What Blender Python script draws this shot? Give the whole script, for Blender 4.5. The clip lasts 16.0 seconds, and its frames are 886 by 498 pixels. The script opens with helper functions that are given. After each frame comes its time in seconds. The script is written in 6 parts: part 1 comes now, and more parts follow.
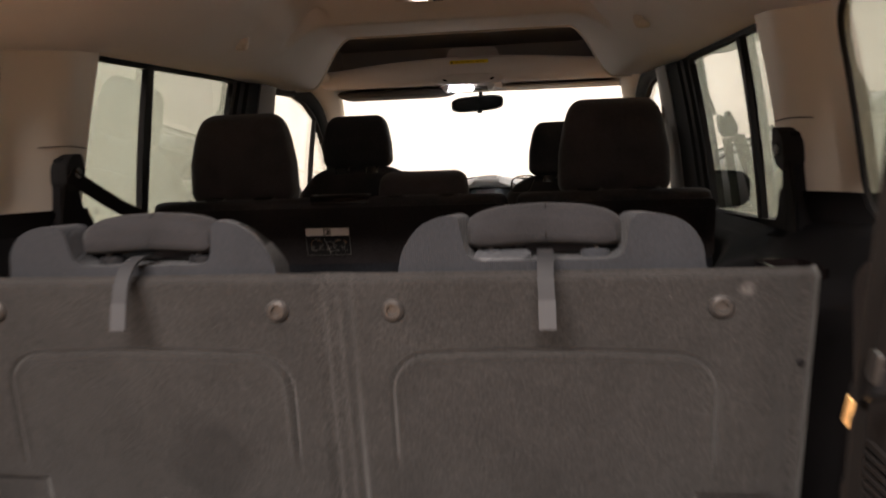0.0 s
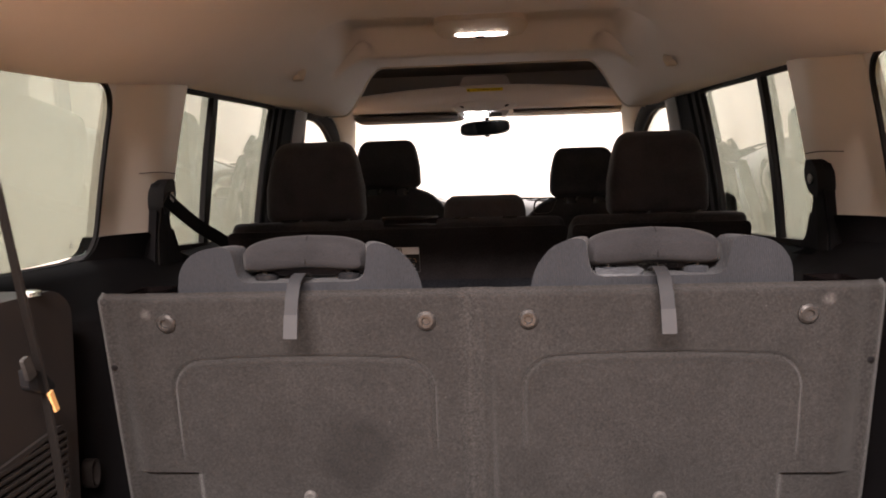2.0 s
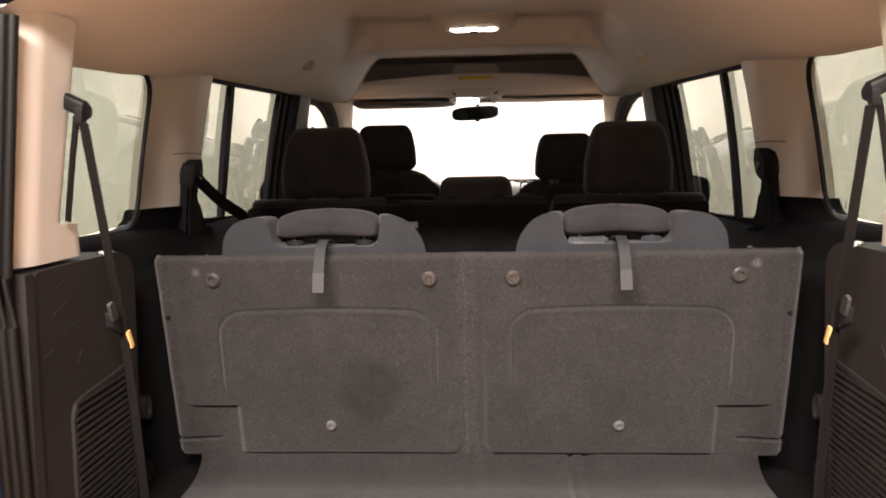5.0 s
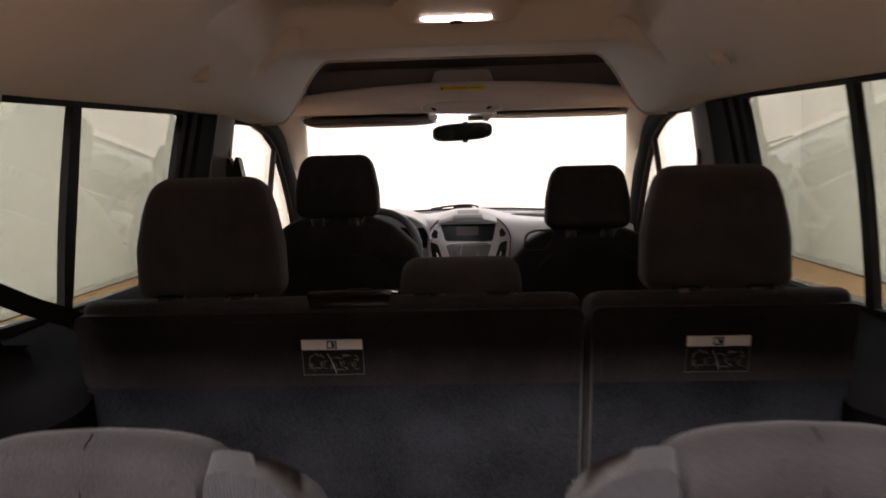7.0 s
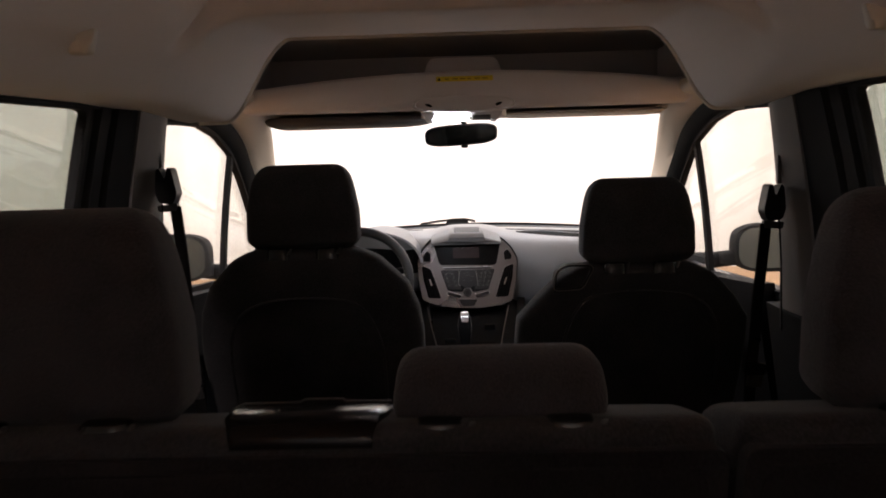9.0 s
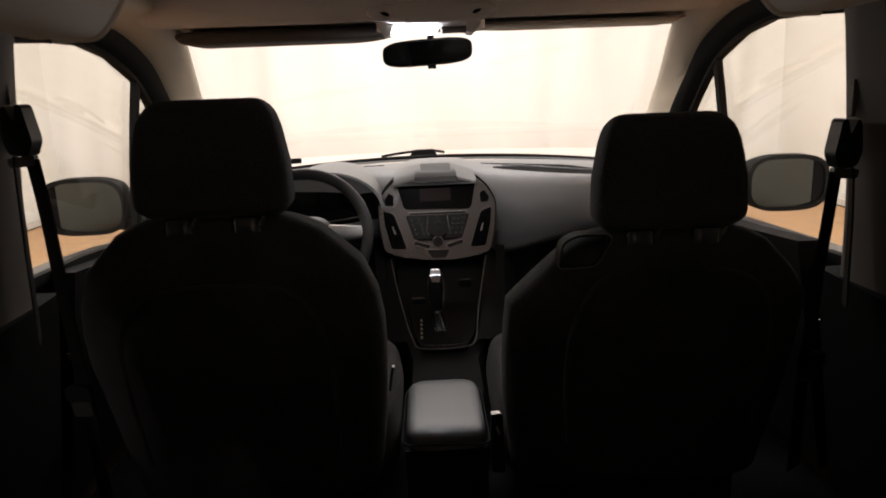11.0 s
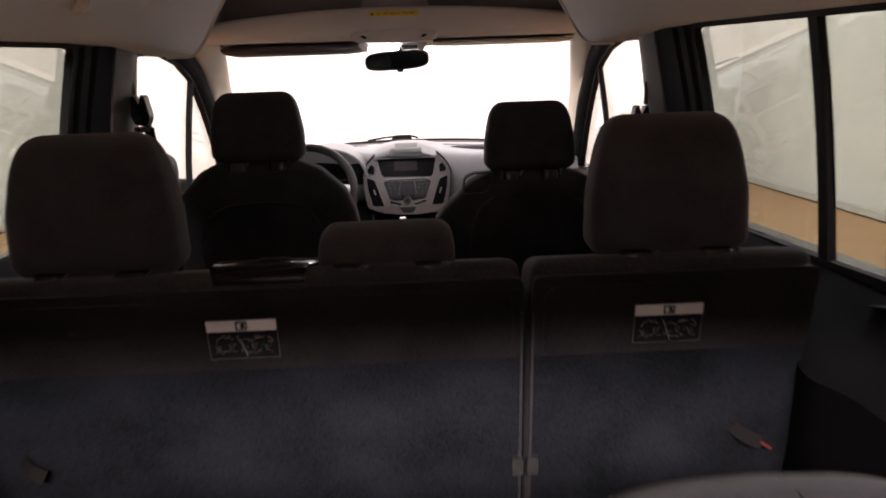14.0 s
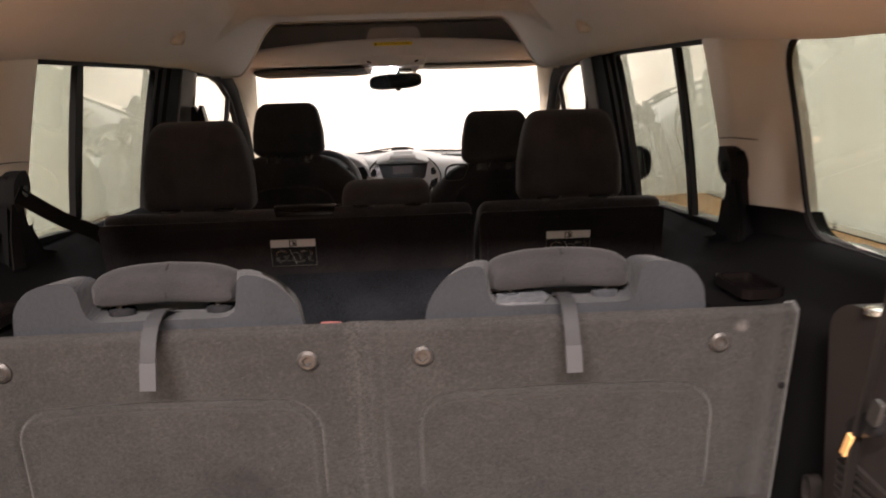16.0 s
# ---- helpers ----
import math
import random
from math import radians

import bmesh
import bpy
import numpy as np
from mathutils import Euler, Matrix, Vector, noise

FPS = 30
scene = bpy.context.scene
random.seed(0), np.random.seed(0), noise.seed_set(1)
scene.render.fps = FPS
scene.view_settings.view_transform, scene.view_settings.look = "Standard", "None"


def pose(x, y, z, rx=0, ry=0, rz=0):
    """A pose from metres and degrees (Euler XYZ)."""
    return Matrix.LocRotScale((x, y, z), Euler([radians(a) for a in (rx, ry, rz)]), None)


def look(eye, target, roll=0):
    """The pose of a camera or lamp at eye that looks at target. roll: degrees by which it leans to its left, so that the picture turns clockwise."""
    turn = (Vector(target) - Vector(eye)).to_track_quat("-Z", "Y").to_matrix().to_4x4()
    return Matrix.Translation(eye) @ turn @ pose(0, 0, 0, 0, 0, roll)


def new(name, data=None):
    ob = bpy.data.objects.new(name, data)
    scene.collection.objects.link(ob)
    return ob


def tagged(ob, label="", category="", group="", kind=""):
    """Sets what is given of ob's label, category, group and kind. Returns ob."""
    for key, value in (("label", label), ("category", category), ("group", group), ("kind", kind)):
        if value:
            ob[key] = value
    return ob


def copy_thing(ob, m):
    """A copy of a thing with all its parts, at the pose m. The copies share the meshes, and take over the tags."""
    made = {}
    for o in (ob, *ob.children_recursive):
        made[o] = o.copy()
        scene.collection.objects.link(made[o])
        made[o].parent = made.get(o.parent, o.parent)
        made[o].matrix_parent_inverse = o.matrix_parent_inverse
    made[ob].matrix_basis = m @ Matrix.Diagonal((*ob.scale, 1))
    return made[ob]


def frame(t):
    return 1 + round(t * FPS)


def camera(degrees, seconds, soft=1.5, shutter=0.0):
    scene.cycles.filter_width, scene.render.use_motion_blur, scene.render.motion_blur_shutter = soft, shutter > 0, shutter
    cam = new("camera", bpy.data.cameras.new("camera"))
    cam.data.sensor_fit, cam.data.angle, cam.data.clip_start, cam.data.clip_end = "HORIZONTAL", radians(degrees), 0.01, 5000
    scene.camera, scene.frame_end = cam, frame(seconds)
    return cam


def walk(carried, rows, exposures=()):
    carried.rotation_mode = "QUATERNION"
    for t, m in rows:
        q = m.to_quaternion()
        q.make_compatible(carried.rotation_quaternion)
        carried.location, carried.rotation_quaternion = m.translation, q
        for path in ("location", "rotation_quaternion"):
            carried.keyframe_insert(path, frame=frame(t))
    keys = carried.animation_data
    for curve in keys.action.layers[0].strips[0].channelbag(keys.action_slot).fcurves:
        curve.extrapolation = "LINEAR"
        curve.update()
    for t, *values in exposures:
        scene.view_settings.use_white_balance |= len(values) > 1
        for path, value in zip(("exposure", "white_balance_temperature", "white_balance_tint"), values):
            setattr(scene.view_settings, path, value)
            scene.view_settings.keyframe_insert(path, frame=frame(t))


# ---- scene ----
cam = camera(62.9, 16.0, 1.8, 0.5)
PATH = [
    (0, (0.276, -0.027, 1.206), (0.012, 1.943, 0.976), -1.9),
    (0.5, (0.264, 0.22, 1.248), (-0.03, 2.187, 1.036), -1.8),
    (1, (0.22, 0.147, 1.244), (-0.099, 2.111, 1.041), -1.6),
    (1.5, (0.09, -0.087, 1.236), (-0.129, 1.892, 1.043), -1.5),
    (2, (0.033, -0.213, 1.234), (-0.114, 1.773, 1.047), -1.7),
    (2.5, (-0.035, -0.275, 1.236), (-0.073, 1.716, 1.046), -1.8),
    (3, (0.001, -0.383, 1.204), (0.071, 1.607, 1.013), -2.2),
    (3.5, (0.003, -0.494, 1.178), (0.07, 1.495, 0.985), -2.2),
    (3.7, (-0.009, -0.531, 1.174), (0.01, 1.46, 0.983), -2.0),
    (5.8, (0.043, -0.23, 1.285), (-0.077, 1.749, 1.017), -1.1),
    (6, (0.045, -0.109, 1.292), (-0.061, 1.87, 1.023), -1.2),
    (6.5, (0.075, 0.191, 1.327), (-0.01, 2.174, 1.077), -1.5),
    (7, (0.03, 0.417, 1.356), (-0.057, 2.402, 1.128), -1.5),
    (7.5, (-0.064, 0.595, 1.348), (-0.133, 2.583, 1.135), -1.5),
    (8, (-0.079, 0.734, 1.349), (-0.121, 2.722, 1.136), -1.6),
    (8.2, (-0.063, 0.772, 1.35), (-0.107, 2.76, 1.141), -1.6),
    (10.3, (-0.025, 1.282, 1.415), (-0.009, 3.258, 1.105), -2.1),
    (10.5, (-0.032, 1.31, 1.415), (0.004, 3.278, 1.061), -2.1),
    (11, (-0.038, 1.415, 1.404), (0.007, 3.366, 0.964), -2.2),
    (11.5, (-0.031, 1.466, 1.413), (0.028, 3.409, 0.942), -2.3),
    (12, (-0.012, 1.454, 1.424), (0.054, 3.393, 0.936), -2.3),
    (12.5, (-0.007, 1.381, 1.441), (0.057, 3.319, 0.952), -2.3),
    (13, (-0.005, 1.199, 1.439), (0.059, 3.138, 0.953), -2.3),
    (13.5, (0.011, 0.885, 1.413), (0.07, 2.828, 0.943), -2.1),
    (14, (0.061, 0.57, 1.402), (0.116, 2.519, 0.957), -2.0),
    (14.5, (0.056, 0.35, 1.358), (0.113, 2.299, 0.911), -2.0),
    (15, (0.008, 0.16, 1.336), (0.067, 2.11, 0.892), -2.0),
    (15.5, (0.01, 0.026, 1.343), (0.083, 1.977, 0.909), -2.0),
    (16, (0.085, -0.064, 1.353), (0.143, 1.899, 0.977), -1.9),
]
EXPO = [(0.0, -0.2, 6500, 10.0), (0.5, -0.35, 6500, 10.0), (1.0, -0.3, 6400, 10.0), (1.5, 0.1, 6450, 13.0), (2.0, 0.28, 6450, 15.0), (3.5, 0.38, 6500, 13.0), (6.0, 0.26, 6480, 11.0), (7.0, -0.04, 6300, 15.0), (8.2, 0.08, 6100, 16.0), (10.4, -0.76, 6280, 11.0), (11.2, -0.66, 6380, 11.0), (12.8, -0.70, 6430, 11.0), (13.5, -0.16, 6200, 15.0), (14.0, 0.16, 6120, 19.0), (14.5, 0.52, 6300, 20.0), (15.0, 0.44, 6370, 16.0), (15.5, 0.40, 6450, 14.0), (16.0, 0.36, 6500, 12.0)]
walk(cam, [(t, look(eye, target, roll)) for t, eye, target, roll in PATH], EXPO)

# ---- world and lights ----
world = bpy.data.worlds.new("studio_world")
scene.world = world
world.use_nodes = True
world.node_tree.nodes["Background"].inputs[0].default_value = (0.9, 0.85, 0.78, 1)
world.node_tree.nodes["Background"].inputs[1].default_value = 0.02


def lamp(name, at, to, watts, sx, sy, colour):
    d = bpy.data.lights.new(name, "AREA")
    d.shape, d.size, d.size_y, d.energy, d.color = "RECTANGLE", sx, sy, watts, colour
    ob = new(name, d)
    ob.matrix_world = look(at, to)
    return ob


# ceiling softboxes of the photo studio, all out of view: over the bonnet, one to each side, one behind the van; the
# back one is added fill
lamp("studio_light_front", (0, 7.3, 3.85), (0, 9.0, 0.0), 780, 5.0, 1.6, (1.0, 0.96, 0.925))
lamp("studio_light_left", (-2.9, 3.6, 3.6), (-3.6, 4.2, 0), 122, 1.2, 4.0, (1.0, 0.98, 0.95))
lamp("studio_light_right", (2.9, 3.6, 3.6), (3.6, 4.2, 0), 122, 1.2, 4.0, (1.0, 0.98, 0.95))
# added fill: lights the rear wall, which throws soft light forward into the cabin
lamp("fill_light_back", (0, -4.4, 3.9), (0, -6.2, 1.4), 200, 4.0, 0.8, (1.0, 0.95, 0.93))
lamp("studio_light_rear", (-0.3, -2.3, 3.05), (0.0, 0.9, 0.8), 490, 3.0, 0.30, (1.0, 0.88, 0.81))


# ---- materials ----
def mat(name, colour, rough=0.6, metal=0.0, vary=0.15, grain=120.0, blotch=6.0, bump=0.2, depth=0.002, stretch=(1, 1, 1), coat=0.0, sheen=0.0, shine=0.5):
    m = bpy.data.materials.new(name)
    m.use_nodes = True
    nt = m.node_tree
    b = nt.nodes["Principled BSDF"]
    tc = nt.nodes.new("ShaderNodeTexCoord")
    mp = nt.nodes.new("ShaderNodeMapping")
    mp.inputs["Scale"].default_value = stretch
    nt.links.new(tc.outputs["Object"], mp.inputs[0])
    fine = nt.nodes.new("ShaderNodeTexNoise")
    fine.inputs["Scale"].default_value, fine.inputs["Detail"].default_value = grain, 3
    big = nt.nodes.new("ShaderNodeTexNoise")
    big.inputs["Scale"].default_value, big.inputs["Detail"].default_value = blotch, 4
    for n in (fine, big):
        nt.links.new(mp.outputs[0], n.inputs["Vector"])
    add = nt.nodes.new("ShaderNodeMath")
    add.operation = "ADD"
    nt.links.new(fine.outputs["Fac"], add.inputs[0])
    nt.links.new(big.outputs["Fac"], add.inputs[1])
    ramp = nt.nodes.new("ShaderNodeMapRange")
    ramp.inputs["From Min"].default_value, ramp.inputs["From Max"].default_value = 0.6, 1.4
    ramp.inputs["To Min"].default_value, ramp.inputs["To Max"].default_value = 1 - vary, 1 + vary
    nt.links.new(add.outputs[0], ramp.inputs[0])
    hsv = nt.nodes.new("ShaderNodeHueSaturation")
    hsv.inputs["Color"].default_value = (*colour, 1)
    nt.links.new(ramp.outputs[0], hsv.inputs["Value"])
    nt.links.new(hsv.outputs[0], b.inputs["Base Color"])
    rr = nt.nodes.new("ShaderNodeMapRange")
    rr.inputs["To Min"].default_value, rr.inputs["To Max"].default_value = max(0.02, rough - 0.08), min(1, rough + 0.08)
    nt.links.new(big.outputs["Fac"], rr.inputs[0])
    nt.links.new(rr.outputs[0], b.inputs["Roughness"])
    b.inputs["Metallic"].default_value = metal
    b.inputs["Coat Weight"].default_value = coat
    b.inputs["Specular IOR Level"].default_value = shine
    b.inputs["Sheen Weight"].default_value = sheen
    if bump:
        bp = nt.nodes.new("ShaderNodeBump")
        bp.inputs["Strength"].default_value, bp.inputs["Distance"].default_value = bump, depth
        nt.links.new(fine.outputs["Fac"], bp.inputs["Height"])
        nt.links.new(bp.outputs[0], b.inputs["Normal"])
    return m


def corded(name, colour, pitch, **kw):
    """Seat cloth with fine upright cords."""
    m = mat(name, colour, **kw)
    nt = m.node_tree
    b = nt.nodes["Principled BSDF"]
    grainy = b.inputs["Normal"].links[0].from_node
    tc = nt.nodes.new("ShaderNodeTexCoord")
    wave = nt.nodes.new("ShaderNodeTexWave")
    wave.inputs["Scale"].default_value, wave.inputs["Distortion"].default_value, wave.inputs["Detail"].default_value = 0.314 / pitch, 0.4, 1.0
    nt.links.new(tc.outputs["Object"], wave.inputs["Vector"])
    bp = nt.nodes.new("ShaderNodeBump")
    bp.inputs["Strength"].default_value, bp.inputs["Distance"].default_value = 0.38, 0.0010
    nt.links.new(wave.outputs["Fac"], bp.inputs["Height"])
    nt.links.new(grainy.outputs[0], bp.inputs["Normal"])
    nt.links.new(bp.outputs[0], b.inputs["Normal"])
    return m


def glass(name, tint, both=1.0):
    """Car glass; both: share of the second face in the reflection."""
    m = bpy.data.materials.new(name)
    m.use_nodes = True
    nt = m.node_tree
    nt.nodes.remove(nt.nodes["Principled BSDF"])
    out = nt.nodes["Material Output"]
    tr = nt.nodes.new("ShaderNodeBsdfTransparent")
    tr.inputs[0].default_value = (*tint, 1)
    gl = nt.nodes.new("ShaderNodeBsdfGlossy")
    gl.inputs["Roughness"].default_value = 0.0
    lw = nt.nodes.new("ShaderNodeLayerWeight")
    lw.inputs[0].default_value = 0.5
    pw = nt.nodes.new("ShaderNodeMath")
    pw.operation, pw.inputs[1].default_value = "POWER", 5.0
    nt.links.new(lw.outputs["Facing"], pw.inputs[0])
    fr = nt.nodes.new("ShaderNodeMath")
    fr.operation, fr.inputs[1].default_value, fr.inputs[2].default_value = "MULTIPLY_ADD", 0.96 * both, 0.04 * both
    fr.use_clamp = True
    nt.links.new(pw.outputs[0], fr.inputs[0])
    mx = nt.nodes.new("ShaderNodeMixShader")
    nt.links.new(fr.outputs[0], mx.inputs[0])
    nt.links.new(tr.outputs[0], mx.inputs[1])
    nt.links.new(gl.outputs[0], mx.inputs[2])
    nt.links.new(mx.outputs[0], out.inputs[0])
    return m


def glow(name, colour, power):
    m = bpy.data.materials.new(name)
    m.use_nodes = True
    b = m.node_tree.nodes["Principled BSDF"]
    b.inputs["Base Color"].default_value = (0.8, 0.8, 0.8, 1)
    b.inputs["Emission Color"].default_value = (*colour, 1)
    b.inputs["Emission Strength"].default_value = power
    return m


def felt(name, colour, marks=False):
    """Needle-felt carpet: speckled fibres, lint, blotches; marks adds the scuffs worn into the seat backs."""
    m = bpy.data.materials.new(name)
    m.use_nodes = True
    nt = m.node_tree
    b = nt.nodes["Principled BSDF"]
    b.inputs["Roughness"].default_value, b.inputs["Sheen Weight"].default_value = 0.97, 0.12
    b.inputs["Specular IOR Level"].default_value = 0.15
    tc = nt.nodes.new("ShaderNodeTexCoord")

    def tex(scale, detail, rough):
        n = nt.nodes.new("ShaderNodeTexNoise")
        n.inputs["Scale"].default_value, n.inputs["Detail"].default_value, n.inputs["Roughness"].default_value = scale, detail, rough
        nt.links.new(tc.outputs["Object"], n.inputs["Vector"])
        return n.outputs["Fac"]

    def mapped(value, a, c, lo, hi):
        n = nt.nodes.new("ShaderNodeMapRange")
        for key, v in (("From Min", a), ("From Max", c), ("To Min", lo), ("To Max", hi)):
            n.inputs[key].default_value = v
        nt.links.new(value, n.inputs[0])
        return n.outputs[0]

    def maths(op, p, q):
        n = nt.nodes.new("ShaderNodeMath")
        n.operation = op
        for i, v in enumerate((p, q)):
            if isinstance(v, (int, float)):
                n.inputs[i].default_value = v
            else:
                nt.links.new(v, n.inputs[i])
        return n.outputs[0]

    fibre, clump, wide = tex(620, 4, 0.8), tex(230, 3, 0.75), tex(7, 5, 0.6)
    value = maths("MULTIPLY", maths("MULTIPLY", mapped(fibre, 0.3, 0.7, 0.5, 1.55), mapped(clump, 0.3, 0.7, 0.62, 1.42)), maths("MULTIPLY", mapped(wide, 0.3, 0.7, 0.84, 1.16), mapped(tex(32, 4, 0.65), 0.3, 0.7, 0.92, 1.08)))
    vor = nt.nodes.new("ShaderNodeTexVoronoi")
    vor.inputs["Scale"].default_value = 75
    nt.links.new(tc.outputs["Object"], vor.inputs["Vector"])
    lint = mapped(vor.outputs["Distance"], 0.03, 0.07, 1.0, 0.0)
    pick = nt.nodes.new("ShaderNodeSeparateColor")
    nt.links.new(vor.outputs["Color"], pick.inputs[0])
    value = maths("ADD", value, maths("MULTIPLY", maths("MULTIPLY", lint, mapped(pick.outputs[0], 0.93, 0.94, 0.0, 1.0)), 4.0))
    if marks:
        xyz = nt.nodes.new("ShaderNodeSeparateXYZ")
        nt.links.new(tc.outputs["Object"], xyz.inputs[0])

        def spot(cx, cz, r):
            d = maths("SQRT", maths("ADD", maths("POWER", maths("ADD", xyz.outputs[0], -cx), 2.0), maths("POWER", maths("ADD", xyz.outputs[2], -cz), 2.0)), 0.0)
            return maths("ADD", d, mapped(wide, 0.3, 0.7, -r * 0.4, r * 0.4))

        value = maths("MULTIPLY", value, mapped(spot(-0.20, 0.79, 0.06), 0.045, 0.075, 0.74, 1.0))
        for cx, cz in ((0.532, 1.040), (-0.535, 1.033)):
            value = maths("MULTIPLY", value, mapped(spot(cx, cz, 0.008), 0.004, 0.011, 2.6, 1.0))
        seam = mapped(maths("ABSOLUTE", maths("ADD", xyz.outputs[0], 0.012), 0.0), 0.004, 0.026, 1.0, 0.0)
        value = maths("MULTIPLY", value, maths("ADD", 1.0, maths("MULTIPLY", maths("MULTIPLY", seam, mapped(clump, 0.4, 0.65, 0.0, 1.0)), 0.4)))
        rub = mapped(maths("ABSOLUTE", maths("ADD", maths("ABSOLUTE", xyz.outputs[0], 0.0), -0.606), 0.0), 0.003, 0.018, 1.0, 0.0)
        value = maths("MULTIPLY", value, maths("ADD", 1.0, maths("MULTIPLY", maths("MULTIPLY", rub, mapped(clump, 0.4, 0.65, 0.0, 1.0)), 0.3)))
    hsv = nt.nodes.new("ShaderNodeHueSaturation")
    hsv.inputs["Color"].default_value = (*colour, 1)
    nt.links.new(value, hsv.inputs["Value"])
    nt.links.new(hsv.outputs[0], b.inputs["Base Color"])
    bp = nt.nodes.new("ShaderNodeBump")
    bp.inputs["Strength"].default_value, bp.inputs["Distance"].default_value = 0.6, 0.0015
    nt.links.new(fibre, bp.inputs["Height"])
    nt.links.new(bp.outputs[0], b.inputs["Normal"])
    return m


FELT = felt("scuffed_grey_felt", (0.0226, 0.0211, 0.0205), True)
FELT_FLOOR = felt("grey_floor_felt", (0.0178, 0.0165, 0.0164))
CARPET_DARK = mat("dark_carpet", (0.0098, 0.0106, 0.0128), 0.95, shine=0.06, vary=0.9, grain=260, blotch=7, bump=0.7, depth=0.003, sheen=0.02)
FABRIC_GREY = corded("grey_seat_cloth", (0.0208, 0.0222, 0.0262), 0.0027, rough=0.9, vary=0.30, grain=420, blotch=14, bump=0.5, depth=0.002, stretch=(1, 1, 0.35), sheen=0.06, shine=0.25)
# Seat cloth darkened: the shade on the headrests' rear faces is in the colour.
FABRIC_REST = mat("shaded_grey_headrest_cloth", (0.0168, 0.0162, 0.0178), 0.9, shine=0.2, vary=0.5, grain=420, blotch=14, bump=0.6, depth=0.002, sheen=0.05)
FABRIC_BACK = mat("dark_brown_seat_back_cloth", (0.0142, 0.0118, 0.0122), 0.92, shine=0.12, vary=0.8, grain=320, blotch=9, bump=0.4, depth=0.0015, sheen=0.05)
# Charcoal cloth darkened for the front seats' shade; bench backs use it too.
FABRIC_FRONT = mat("darkened_charcoal_seat_cloth", (0.0260, 0.0240, 0.0246), 0.9, shine=0.18, vary=0.7, grain=320, blotch=9, bump=0.5, depth=0.002, sheen=0.05)
FABRIC_DARK = mat("charcoal_seat_cloth", (0.0295, 0.0260, 0.0278), 0.9, shine=0.2, vary=0.5, grain=420, blotch=16, bump=0.7, depth=0.002, sheen=0.1)
LINER = mat("cream_headliner_cloth", (0.81, 0.772, 0.765), 0.95, vary=0.06, grain=600, blotch=3, bump=0.25, depth=0.001)
SHELF_LINING = mat("grey_shelf_lining", (0.52, 0.485, 0.47), 0.95, vary=0.08, grain=500, blotch=3, bump=0.25, depth=0.001)
CREAM = mat("cream_trim_plastic", (0.67, 0.615, 0.55), 0.55, vary=0.05, grain=900, blotch=4, bump=0.15, depth=0.0006)
# Cream post trim made brighter and warmer: windscreen light put into the colour.
POST_TRIM = mat("lit_cream_post_plastic", (0.80, 0.70, 0.56), 0.5, vary=0.05, grain=900, blotch=4, bump=0.15, depth=0.0006)
BLACK = mat("black_trim_plastic", (0.0075, 0.0068, 0.0074), 0.66, shine=0.10, vary=0.2, grain=700, blotch=6, bump=0.3, depth=0.0008)
LEDGE = mat("matt_black_ledge_plastic", (0.0050, 0.0046, 0.0050), 0.75, shine=0.04, vary=0.25, grain=600, blotch=7, bump=0.3, depth=0.0008)
DASH = mat("grey_dash_plastic", (0.255, 0.268, 0.284), 0.42, vary=0.12, grain=800, blotch=5, bump=0.3, depth=0.0008)
TRIM = mat("brown_black_trim_plastic", (0.023, 0.0197, 0.0187), 0.6, shine=0.3, vary=0.3, grain=650, blotch=7, bump=0.35, depth=0.0008)
CONSOLE = mat("matt_black_console_plastic", (0.0046, 0.0043, 0.0044), 0.8, shine=0.12, vary=0.2, grain=650, blotch=7, bump=0.3, depth=0.0008)
# Left visor's shade put into a darker colour; small grey edges use it too.
VISOR = mat("shade_grey_trim", (0.085, 0.075, 0.07), 0.75, vary=0.12, grain=600, blotch=7, bump=0.3, depth=0.0008)
SILVER = mat("silver_painted_plastic", (0.26, 0.232, 0.222), 0.28, metal=0.75, vary=0.08, grain=400, blotch=5, bump=0.05, depth=0.0004)
CHROME = mat("chrome", (0.75, 0.74, 0.72), 0.15, metal=1.0, vary=0.05, grain=80, bump=0)
BOLT = mat("worn_bolt_steel", (0.066, 0.062, 0.060), 0.42, metal=0.55, vary=0.35, grain=200, blotch=60, bump=0.3, depth=0.001)
PALE_PATCH = mat("shiny_pale_patch", (0.070, 0.073, 0.080), 0.33, vary=0.35, grain=120, blotch=30, bump=0.6, depth=0.003)
# Darker copy of the dash plastic, toned down where hoods catch overhead light.
HOOD = mat("dimmed_dash_plastic", (0.150, 0.156, 0.163), 0.48, vary=0.12, grain=800, blotch=5, bump=0.3, depth=0.0008)
GUIDE = mat("deep_black_belt_guide", (0.0065, 0.006, 0.006), 0.45, shine=0.3, vary=0.2, grain=200, bump=0.1, depth=0.0005)
ZINC = mat("zinc_plated_bolt", (0.13, 0.127, 0.124), 0.4, metal=0.3, vary=0.15, grain=200, blotch=60, bump=0.1, depth=0.0005)
PLATE = mat("black_shifter_plate_plastic", (0.0046, 0.0036, 0.0036), 0.5, shine=0.03, vary=0.1, grain=50, bump=0)
LOWER = mat("dark_grey_lower_dash_plastic", (0.018, 0.019, 0.020), 0.5, shine=0.3, vary=0.15, grain=800, blotch=5, bump=0.3, depth=0.0008)
# Cream pillar trim in a dark grey-beige: the cabin's shade is in the colour.
PILLAR = mat("shaded_cream_pillar_plastic", (0.090, 0.080, 0.074), 0.6, vary=0.06, grain=900, blotch=4, bump=0.15, depth=0.0006)
